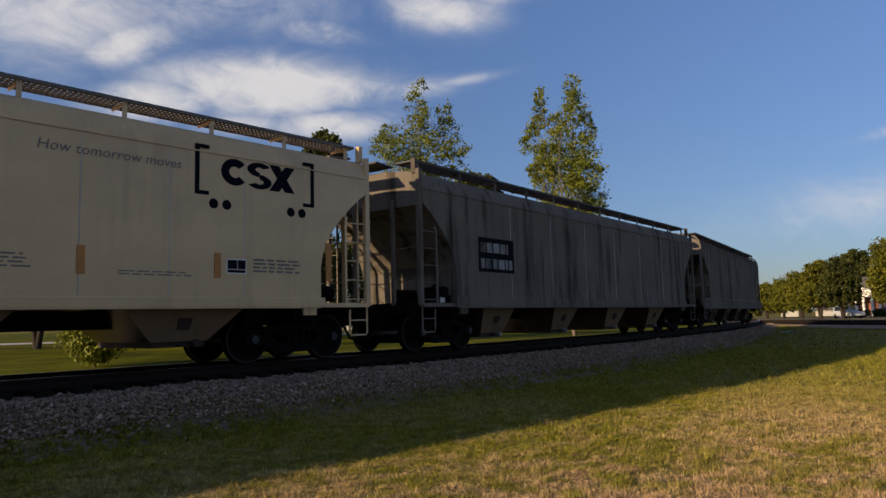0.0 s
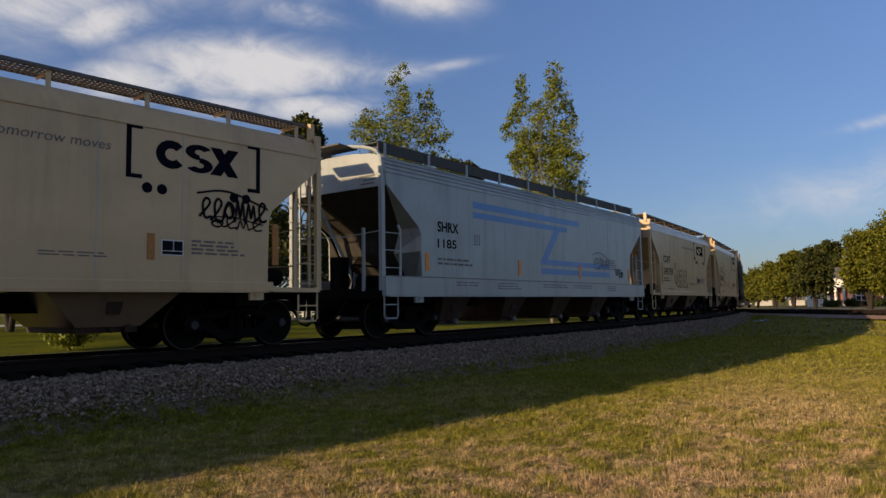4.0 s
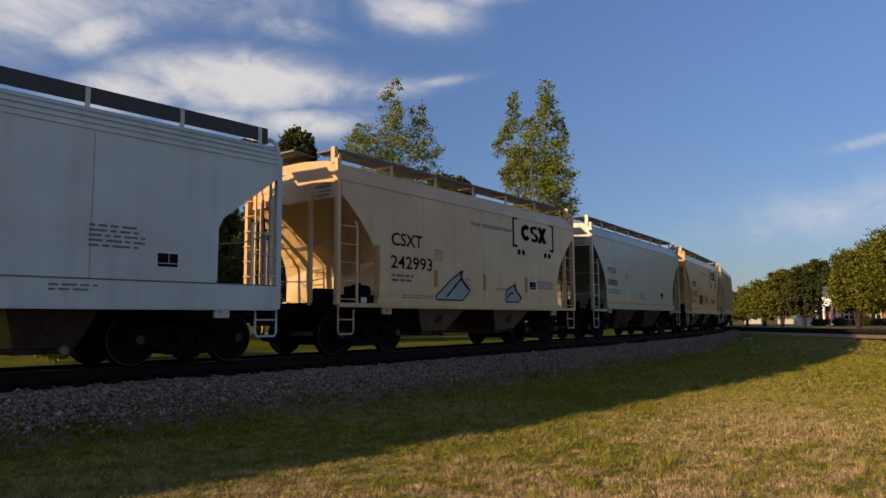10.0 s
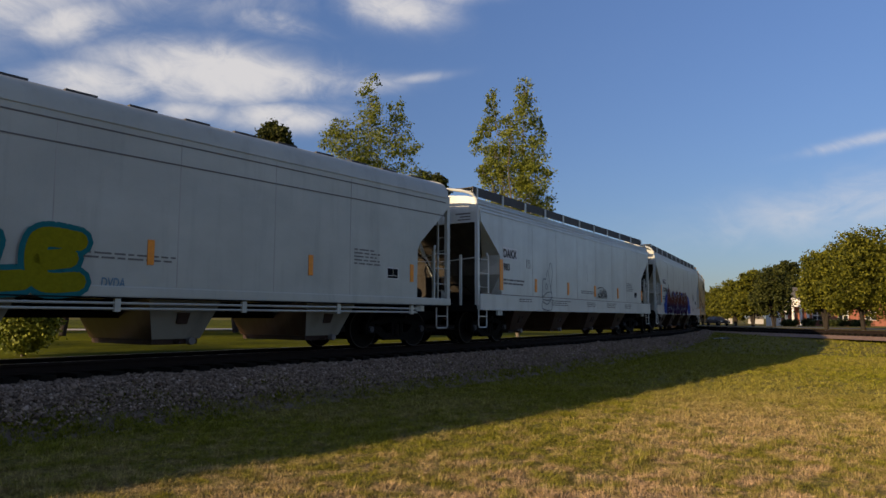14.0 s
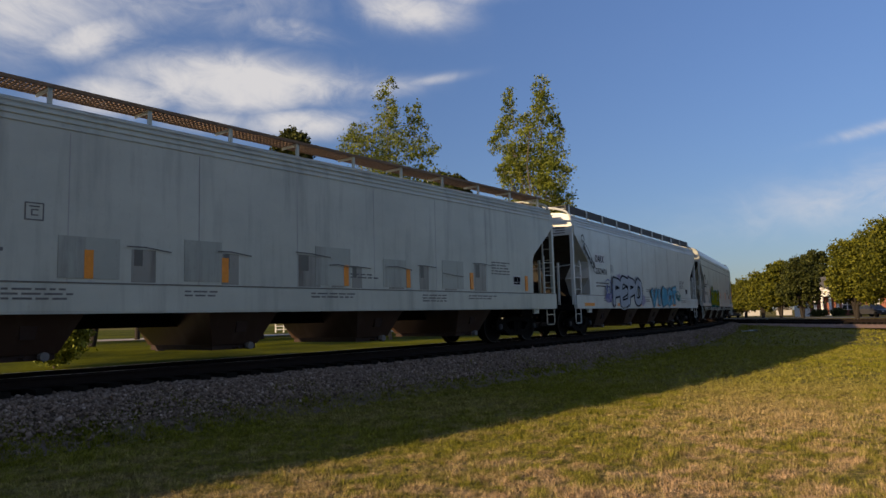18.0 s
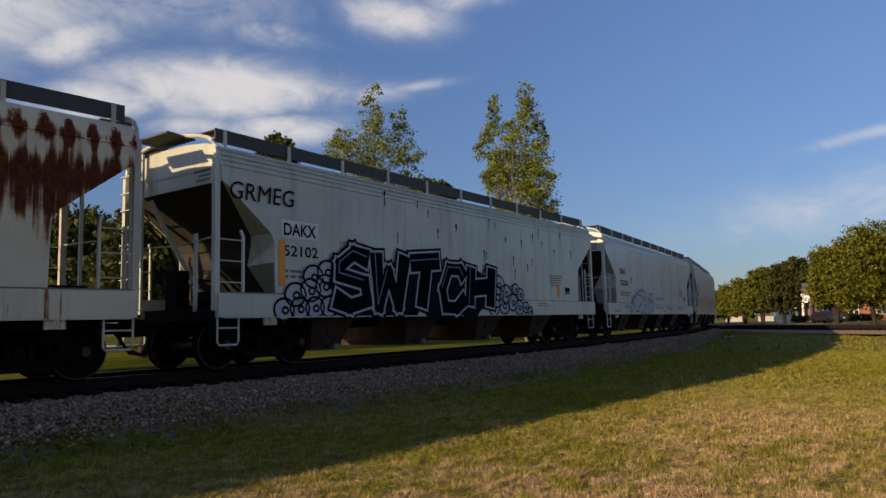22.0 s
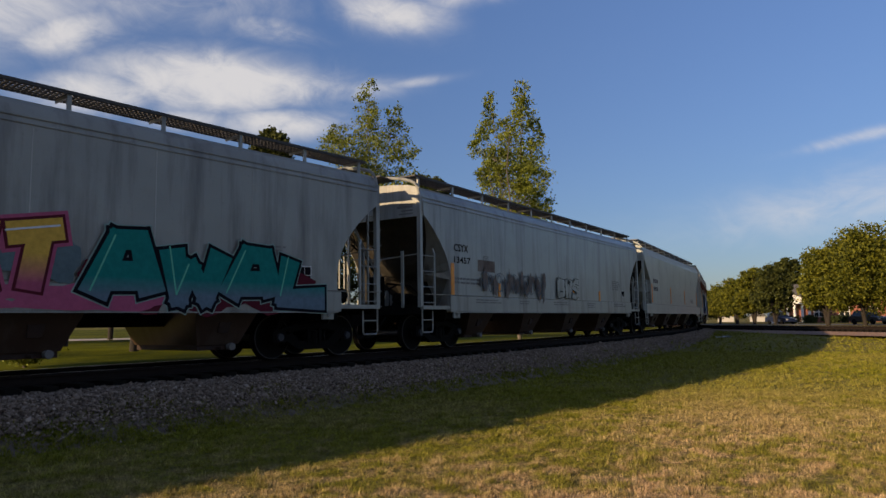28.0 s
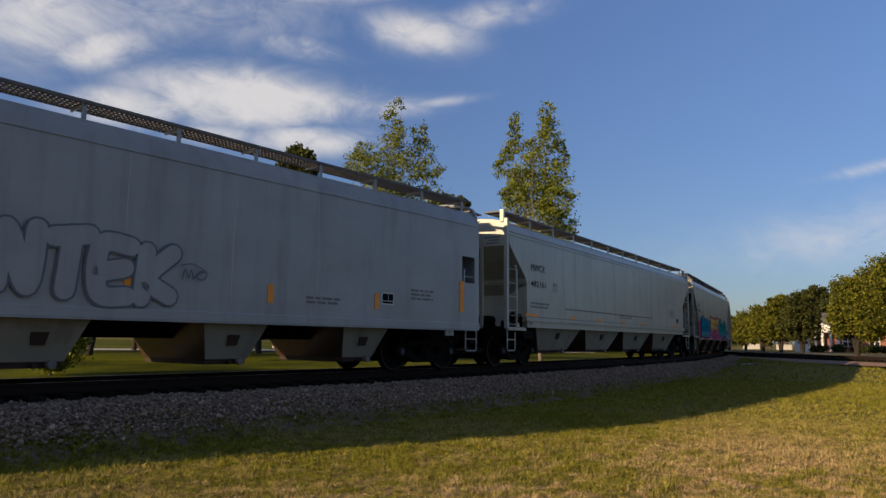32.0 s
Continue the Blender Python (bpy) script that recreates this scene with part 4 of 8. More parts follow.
    if not brace:
        vx = a + 0.95
        valve = Shape().box(vx - 0.42, vx + 0.40, -1.36, -1.06, 1.10, 1.34).box(vx - 0.30, vx - 0.02, -1.40, -1.10, 1.34, 1.52).tube([(vx + 0.12, -1.42, 1.42), (vx + 0.12, -1.08, 1.42)], 0.13, 12)
        valve.tube([(vx - 0.45, -1.22, 1.22), (vx - 0.62, -1.22, 1.22)], 0.07, 10).tube([(vx - 0.2, -1.2, 1.50), (vx + 0.05, -1.2, 1.60), (vx + 0.35, -1.2, 1.46), (vx + 0.42, -1.2, 1.2)], 0.03, 6)
        v_ = part("brake_valve", valve, DARK_STEEL, car, "black brake valve on the end platform")
        part("valve_label", Shape().box(vx - 0.02, vx + 0.16, -1.372, -1.362, 1.16, 1.28), WHITE_PAINT, v_)
    part("air_tank", Shape().tube([(-a - 1.25, -0.9, 1.36), (-a - 0.55, -0.9, 1.36)], 0.17, 14), DARK_STEEL, car, smooth=True)
    # sills
    for sgn in (-1, 1):
        s = Shape()
        y = sgn * (y_side - 0.02)
        prof2 = [(y - sgn * 0.08, sill[0]), (y + sgn * 0.05, sill[0]), (y + sgn * 0.055, sill[0] + 0.02), (y + sgn * 0.055, sill[1] - 0.02), (y + sgn * 0.045, sill[1]), (y - sgn * 0.08, sill[1])]
        trim = cut_w + 0.02 if recess and cut != "full" else 0.02
        if trim > 0.1:
            for sx in (-1, 1):
                part("platform_edge", Shape().box(*sorted((sx * (half - 0.02), sx * (half - trim))), min(y - sgn * 0.06, y + sgn * 0.03), max(y - sgn * 0.06, y + sgn * 0.03), 1.05, 1.14), steel, car)
        s.sweep(prof2, [a + trim, -a - trim])
        part("side_sill", s, side_mat, car)
        if sill[1] > 1.35:
            part("sill_seam", Shape().box(a + 0.1, -a - 0.1, min(y, y + sgn * 0.058), max(y, y + sgn * 0.058), sill[1] + 0.001, sill[1] + 0.022), GRIME_SHADE, car)
        part("sill_flange", Shape().box(a + trim + 0.1, -a - trim - 0.1, min(y - sgn * 0.05, y + sgn * 0.075), max(y - sgn * 0.05, y + sgn * 0.075), sill[0] - 0.022, sill[0] - 0.002), DARK_STEEL if pipe else side_mat, car)
        for sx in (-1, 1):
            x = sx * (half - (trim + 0.35 if trim > 0.1 else 1.25))
            part("jacking_pad", Shape().box(x - 0.15, x + 0.15, y - 0.03, y + sgn * 0.062 if sgn > 0 else y + 0.03, sill[0] - 0.16, sill[0] + 0.02).disc((x, y + sgn * 0.06, sill[0] - 0.07), None, 0.02, 0.05, 0.01, 10), side_mat, car)
        if pipe:
            for dz in (0.10, 0.19):
                part("sill_pipe", Shape().tube([(a + 1.4, y + sgn * 0.03, sill[0] - dz), (-a - 1.4, y + sgn * 0.03, sill[0] - dz)], 0.022, 8), steel, car, "long white pipe under the sill")
            for k in range(7):
                x = a + 1.6 + (2 * half - 3.2) * k / 6
                part("pipe_clamp", Shape().box(x - 0.05, x + 0.05, min(y, y + sgn * 0.06), max(y, y + sgn * 0.06), sill[0] - 0.24, sill[0]), steel, car)
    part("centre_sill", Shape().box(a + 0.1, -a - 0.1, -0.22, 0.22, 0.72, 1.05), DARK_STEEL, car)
    # hopper bays
    bm_ = bay_mat or paint
    inner = 2 * (half - (1.95 if bays > 2 else 2.18))
    pitch = inner / bays
    zt = sill[0] + 0.03
    for i in range(bays):
        xc = -inner / 2 + pitch * (i + 0.5) + (bay_shift if bays > 2 else 0.0)
        tw, bw_ = pitch * 0.5 * bay_top, pitch * 0.5 * bay_foot
        ys, yb = bay_side, bay_side * 0.78
        h = Shape()
        h.add([(xc - tw, -ys, zt), (xc + tw, -ys, zt), (xc + tw, ys, zt), (xc - tw, ys, zt), (xc - bw_, -yb, bay_z), (xc + bw_, -yb, bay_z), (xc + bw_, yb, bay_z), (xc - bw_, yb, bay_z)],
              [(0, 1, 2, 3), (7, 6, 5, 4), (0, 4, 5, 1), (1, 5, 6, 2), (2, 6, 7, 3), (3, 7, 4, 0)])
        me = h.mesh("hopper", bm_)
        me.materials.append(BROWN_BAY)
        for k in (3, 5):
            me.polygons[k].material_index = 1
        hp = part("hopper", me, None, car)
        gate = Shape().box(xc - bw_ * 0.95, xc + bw_ * 0.95, -yb * 0.96, yb * 0.96, bay_z - 0.10, bay_z - 0.002)
        gate.tube([(xc, -yb - 0.12, bay_z - 0.06), (xc, yb + 0.12, bay_z - 0.06)], 0.03, 8)
        part("outlet_gate", gate, RUST_BROWN, hp)
        part("outlet_cap", Shape().tube([(xc + bw_ * 0.55, -yb - 0.10, bay_z - 0.04), (xc + bw_ * 0.55, -yb + 0.02, bay_z - 0.04)], 0.07, 12), GREY_LETTER if bays > 2 else RUST_BROWN, hp, "round cap on the outlet pipe")
        door = Shape()
        zc = (zt + bay_z) / 2
        yc = -(ys + yb) / 2
        door.add([(xc - 0.13, yc - 0.03 - 0.035, zc + 0.10), (xc + 0.13, yc - 0.03 - 0.035, zc + 0.10), (xc + 0.10, yc - 0.03 + 0.03, zc - 0.10), (xc - 0.10, yc - 0.03 + 0.03, zc - 0.10),
                  (xc - 0.13, yc + 0.02, zc + 0.10), (xc + 0.13, yc + 0.02, zc + 0.10), (xc + 0.10, yc + 0.07, zc - 0.10), (xc - 0.10, yc + 0.07, zc - 0.10)],
                 [(0, 1, 2, 3), (7, 6, 5, 4), (0, 4, 5, 1), (1, 5, 6, 2), (2, 6, 7, 3), (3, 7, 4, 0)])
        part("inspection_plate", door, RUST_BROWN, hp)
    # running boards, stanchions, hatches
    bmat = board_mat or DARK_GRATING
    key = (round(2 * half - 0.3, 2), bmat.name, board)
    if board != "none":
        if key not in GRATINGS:
            GRATINGS[key] = grating_mesh(key[0], bmat, board == "solid")
        for y in (-1.0, 1.0):
            o = part("running_board", GRATINGS[key], None, car)
            o.matrix_basis = pose(0, y, 4.545)
            if board == "solid":
                part("board_edge", Shape().box(a + 0.15, -a - 0.15, y + math.copysign(0.28, y) - 0.015, y + math.copysign(0.28, y) + 0.015, 4.30, 4.57), bmat, car)
        k = max(4, round(2 * half / 1.75))
        for i in range(k + 1):
            x = a + 0.35 + (2 * half - 0.7) * i / k
            for y in ((-1.32, 1.32) if board == "solid" else (-1.24, 1.24)):
                z0 = top - (0.16 if board == "solid" else 0.10)
                part("stanchion", Shape().box(x - 0.035, x + 0.035, y - 0.02, y + 0.02, z0 - 0.06, 4.54), steel, car)
            for y in (-1.0, 1.0):
                part("board_bracket", Shape().beam((x, y - 0.26, 4.49), (x, y + 0.26, 4.49), 0.03, 0.05), steel, car)
        for sx in (-1, 1):
            x = sx * (half + 0.12)
            w = Shape()
            w.add([(x - sx * 0.36, -0.55, 4.50), (x + sx * 0.26, -0.55, 4.54), (x + sx * 0.26, 0.55, 4.54), (x - sx * 0.36, 0.55, 4.50), (x - sx * 0.36, -0.55, 4.47), (x + sx * 0.26, -0.55, 4.50), (x + sx * 0.26, 0.55, 4.50), (x - sx * 0.36, 0.55, 4.47)],
                  [(0, 1, 2, 3), (7, 6, 5, 4), (0, 4, 5, 1), (1, 5, 6, 2), (2, 6, 7, 3), (3, 7, 4, 0)])
            part("end_walkway", w, bmat, car)
    if board == "none":
        for i in range(16):
            x = a + 0.9 + (2 * half - 1.8) * i / 15
            part("roof_clamp", Shape().box(x - 0.26, x + 0.26, -1.17, -1.06, top - 0.09, top - 0.035), DARK_GRATING, car)
    if hatch == "trough":
        part("hatch_cover", Shape().sweep([(-0.35, top), (-0.32, top + 0.12), (0, top + 0.17), (0.32, top + 0.12), (0.35, top)], [a + 0.9, -a - 0.9]), paint, car)
    else:
        for i in range(5):
            x = a + 1.5 + (2 * half - 3.0) * i / 4
            part("hatch_cover", Shape().tube([(x, 0, top - 0.02), (x, 0, top + 0.14)], 0.32, 16), paint, car)
    return car, half


GRATINGS = {}


def decal(car, name, mesh, x, z, lift=0.006, label=""):
    o = part(name, mesh, None, car, label)
    o.matrix_basis = pose(x, -HALF - lift, z)
    return o


def plate(car, name, mat, x0, z0, x1, z1, lift=0.006, label="", lean=0.0):
    y = -HALF - lift
    sh = Shape().add([(x0, y, z0), (x1, y, z0), (x1 + lean, y, z1), (x0 + lean, y, z1), (x0, y + lift + 0.002, z0), (x1, y + lift + 0.002, z0), (x1 + lean, y + lift + 0.002, z1), (x0 + lean, y + lift + 0.002, z1)],
                     [(0, 1, 2, 3), (7, 6, 5, 4), (0, 4, 5, 1), (1, 5, 6, 2), (2, 6, 7, 3), (3, 7, 4, 0)])
    return part(name, sh, mat, car, label)


TEXTS = {}


def words(car, body, x, z, height, mat, width=None, bold=0.0, label="", name="lettering", shear=0.0, lift=0.006):
    if "M" in body:
        bold = 0.0
    key = (body, round(height, 3), mat.name, bold, width, shear)
    if key not in TEXTS:
        me = text_mesh(name, body, height / 0.70, mat, bold, shear=shear)
        if width:
            co = [v.co.x for v in me.vertices]
            me.transform(Matrix.Translation((-min(co), 0, 0)))
            me.transform(Matrix.Diagonal((width / (max(co) - min(co)), 1, 1, 1)))
        TEXTS[key] = me
    return decal(car, name, TEXTS[key], x, z, lift, label)


def bars(car, x0, z1, x1, rows, pitch=0.09, h=0.042, mat=None, seed=1, lift=0.005):
    """Lines of lettering too small to read."""
    rng = random.Random(seed)
    for i in range(rows):
        z = z1 - i * pitch
        x = x0
        end = x1 - rng.uniform(0, 0.25) * (x1 - x0)
        sh = Shape()
        while x < end:
            w = rng.uniform(0.08, 0.30)
            sh.box(x, min(x + w, end + 0.05), -HALF - lift, -HALF + 0.002, z - h, z)
            x += w + 0.05
        part("small_lettering", sh, mat or GREY_LETTER, car)


def reflectors(car, xs, z0=1.58, z1=2.02, w=0.13, mat=None):
    for x in xs:
        plate(car, "reflector", mat or REFLECT_AMBER, x, z0, x + w, z1, 0.018, "amber reflective strip")


def check_box(car, x0, z0, mat=None):
    m = mat or GREY_LETTER
    sh = Shape()
    for b in ((0, 0.27, 0, 0.02), (0, 0.27, 0.25, 0.27), (0, 0.02, 0.02, 0.25), (0.25, 0.27, 0.02, 0.25), (0.09, 0.19, 0.07, 0.09), (0.09, 0.19, 0.15, 0.17), (0.09, 0.11, 0.09, 0.15), (0.06, 0.21, 0.20, 0.22)):
        sh.box(x0 + b[0], x0 + b[1], -HALF - 0.005, -HALF + 0.002, z0 + b[2], z0 + b[3])
    part("stencilled_box", sh, m, car)


def label_plate(car, x, z, mat=None):
    p = plate(car, "label_plate", mat or WHITE_PAINT, x, z, x + 0.40, z + 0.27, 0.006, "black and white stencil panel")
    sh = Shape()
    for b in ((0.02, 0.21, 0.085, 0.25), (0.225, 0.38, 0.085, 0.25), (0.02, 0.38, 0.02, 0.072)):
        sh.box(x + b[0], x + b[1], -HALF - 0.010, -HALF - 0.004, z + b[2], z + b[3])
    part("stencil", sh, BLACK_PAINT, p)


# ---- the train ----
CREAM = car_paint("cream_paint", (0.61, 0.435, 0.235), 0.22, seed=1)
CREAM_B = car_paint("tan_cream_paint", (0.62, 0.405, 0.195), 0.22, seed=21)
CREAM_C = car_paint("grey_cream_paint", (0.58, 0.435, 0.245), 0.28, seed=31)
PALE_GREY = car_paint("pale_grey_paint", (0.435, 0.452, 0.405), 0.22, seed=41)
GREEN_GREY = car_paint("green_grey_paint", (0.40, 0.365, 0.275), 0.2, seed=51)
COOL_GREY = car_paint("cool_grey_paint", (0.555, 0.585, 0.555), 0.18, seed=61)
WARM_GREY = car_paint("warm_grey_paint", (0.495, 0.510, 0.430), 0.34, seed=71)
SOOTY = matt(car_paint("sooty_grey_paint", (0.17, 0.15, 0.13), 0.9, (0.02, 0.017, 0.014), rough=0.85, seed=81), 0.0)
DUSTY = car_paint("dusty_grey_paint", (0.275, 0.282, 0.258), 0.8, (0.11, 0.10, 0.095), seed=91)
ICE_BLUE = car_paint("ice_blue_paint", (0.35, 0.385, 0.39), 0.3, seed=101)
RUSTED = matt(car_paint("rusted_cream_paint", (0.66, 0.58, 0.43), 0.3, rust=0.97, seed=111), 0.0)
CREAM_END = car_paint("rusty_cream_paint", (0.496, 0.448, 0.352), 0.4, (0.20, 0.10, 0.05), seed=121)
SEAM = car_paint("grimy_seam", (0.42, 0.41, 0.38), 0.5, seed=191)
# grime plus the shade inside a car's end, put into one colour
GRIME_SHADE = car_paint("grime_and_shade_sheet", (0.13, 0.115, 0.095), 0.5, seed=181)
# near black for the shade under the long cars' ends, put into the colour
SHADED_SHEET = matt(mottled("shaded_end_sheet", (0.042, 0.038, 0.033), 0.9, 0, 3, 0.5, 0.2))
BROWN_BAY = car_paint("rust_brown_hopper", (0.050, 0.028, 0.019), 0.5, seed=131)
TAN_BAY = car_paint("dirty_tan_hopper", (0.185, 0.122, 0.075), 0.8, seed=141)
LIGHT_BAY = car_paint("dirty_grey_hopper", (0.25, 0.245, 0.205), 0.5, seed=151)
SLATE_WHITE = car_paint("slate_white_paint", (0.29, 0.31, 0.315), 0.3, seed=201)
BLUE_STRIPE = car_paint("blue_stripe", (0.06, 0.22, 0.55), 0.2, seed=161)


def arc_block(car, cx, cz, turns, rx, rz, thick, mat, lift=0.006, name="logo_block"):
    """A heavy curved stroke: pieces of rings given as (centre dz, from, to) in degrees."""
    sh = Shape()
    for dz, a0, a1, flip in turns:
        for i in range(12):
            p, q = (math.radians(a0 + (a1 - a0) * j / 12) for j in (i, i + 1))
            pts = [(cx + flip * k * rx * math.cos(t), cz + dz + flip * k * rz * math.sin(t)) for k, t in ((1, p), (1, q), (1 - thick, q), (1 - thick, p))]
            sh.slab(pts, -HALF - lift, -HALF + 0.002)
    return part(name, sh, mat, car)


def big_letters(car, xs, z, w, h, mat):
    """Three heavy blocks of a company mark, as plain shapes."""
    arc_block(car, xs[0], z, [(0, 42, 318, 1)], w / 2, h / 2, 0.58, mat)
    arc_block(car, xs[1], z, [(h * 0.23, 30, 270, 1), (-h * 0.23, 30, 270, -1)], w / 2 * 0.95, h * 0.275, 0.66, mat)
    for sgn in (-1, 1):
        cx_, a, b = xs[2], w * 0.52, w * 0.12
        y0 = -HALF - 0.006 - 0.001 * sgn
        part("logo_block", Shape().slab([(cx_ - sgn * a, z - h / 2), (cx_ - sgn * b, z - h / 2), (cx_ + sgn * a, z + h / 2), (cx_ + sgn * b, z + h / 2)][::sgn], y0, -HALF + 0.002), mat, car)


def logo(car, x, z):
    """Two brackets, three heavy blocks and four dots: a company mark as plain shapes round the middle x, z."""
    m = NAVY_PAINT
    for sgn in (-1, 1):
        e = x + sgn * 1.28
        plate(car, "logo_bracket", m, *sorted((e, e - sgn * 0.085))[:1], z - 0.46, sorted((e, e - sgn * 0.085))[1], z + 0.44)
        for zz in (z - 0.46, z + 0.37):
            x0, x1 = sorted((e - sgn * 0.086, e - sgn * 0.27))
            plate(car, "logo_bracket", m, x0, zz, x1, zz + 0.07)
    big_letters(car, (x - 0.50, x + 0.02, x + 0.52), z + 0.02, 0.56, 0.50, m)
    for dx in (-0.92, -0.66, 0.72, 0.98):
        part("logo_dot", Shape().slab([(x + dx + 0.09 * math.cos(t), z - 0.60 + 0.09 * math.sin(t)) for t in (2 * math.pi * i / 16 for i in range(16))], -HALF - 0.006, -HALF + 0.002), m, car)


def cream_car(number, rear, front, paint, cut, cut_w, graffiti_kind=None, label="", mark_x=-4.1, logo_x=3.16, logo_z=3.38):
    car, half = hopper_car("covered_hopper_car", label, rear, front, paint, paint, cut, cut_w, bays=2, sill=(1.06, 1.24), bay_mat=TAN_BAY, bay_z=0.48, bay_top=0.61, bay_foot=0.28,
                           board="mesh", board_mat=GALVANISED, brace=False, recess=True, ridges=1, seams=6)
    words(car, "CSXT", mark_x, 2.52, 0.30, BLACK_PAINT, 1.15, 0.006, "black reporting mark")
    words(car, number, mark_x - 0.03, 1.98, 0.30, BLACK_PAINT, 1.58, 0.006, "black car number")
    words(car, "How tomorrow moves", -0.62, logo_z - 0.06, 0.16, GREY_LETTER, 2.25, 0.0, "grey slogan in thin letters", shear=0.15)
    logo(car, logo_x, logo_z)
    check_box(car, -2.22, 2.27)
    bars(car, mark_x, 1.84, mark_x + 0.95, 2, 0.11, 0.06, seed=int(number))
    bars(car, -1.2, 1.86, -0.7, 4, 0.06, 0.025, seed=int(number) + 1)
    bars(car, 3.05, 1.95, 4.1, 4, 0.07, 0.035, seed=int(number) + 2)
    bars(car, -3.5, 1.36, -2.2, 2, 0.05, 0.02, seed=int(number) + 3)
    bars(car, 0.6, 1.66, 1.9, 2, 0.05, 0.02, seed=int(number) + 4)
    reflectors(car, (-4.48,), 1.56, 2.47, 0.15, DULL_AMBER)
    reflectors(car, (-2.26, -0.03, 2.26), 1.58, 2.02, 0.12, DULL_AMBER)
    reflectors(car, (4.72,), 1.57, 2.35, 0.14, DULL_AMBER)
    label_plate(car, 2.5, 1.66)
    return car


def long_car(name_label, rear, front, paint, marks=(), bays=4, **kw):
    opts = dict(cut="angle", cut_w=1.25, sill=(0.98, 1.42), bay_mat=BROWN_BAY, bay_z=0.36, board="solid", board_mat=DARK_GRATING, ridges=4, brace=True, seams=7)
    opts.update(kw)
    car, half = hopper_car("covered_hopper_car", name_label, rear, front, paint, paint, bays=bays, **opts)
    return car, half


def lettered(car, half, mark, number, x_in, z1=2.58, z2=2.18, h=0.25, w1=0.90, w2=1.2, boxed=False, mat=None, seed=3, sill_marks=True):
    x = -half + x_in
    if boxed:
        plate(car, "mark_panel", WHITE_PAINT, x - 0.05, z1 - 0.05, x + w1 + 0.06, z1 + h + 0.06, 0.004, "white panel under the reporting mark")
    words(car, mark, x, z1, h, mat or BLACK_PAINT, w1, 0.008 if h > 0.22 else 0.003, "black reporting mark", lift=0.009)
    words(car, number, x, z2, h * 0.86, mat or BLACK_PAINT, w2, 0.005 if h > 0.22 else 0.003, "black car number")
    bars(car, x, 1.92, x + 1.5, 2, 0.11, 0.055, seed=seed)
    check_box(car, x + max(w2 + 0.42, 1.62), 2.34)
    label_plate(car, half - 2.5, 1.66)
    bars(car, half - 3.6, 2.3, half - 2.7, 5, 0.08, 0.035, seed=seed + 1)
    bars(car, -0.6, 1.78, 1.2, 2, 0.07, 0.03, seed=seed + 2)
    rng = random.Random(seed)
    for k in range(5 if sill_marks else 0):
        x0 = -half + 2.2 + (2 * half - 4.4) * (k + rng.uniform(0, 0.5)) / 5
        bars(car, x0, 1.34, x0 + rng.uniform(0.6, 1.7), rng.choice((2, 3)), 0.07, 0.03, seed=seed + 5 + k, lift=0.040)


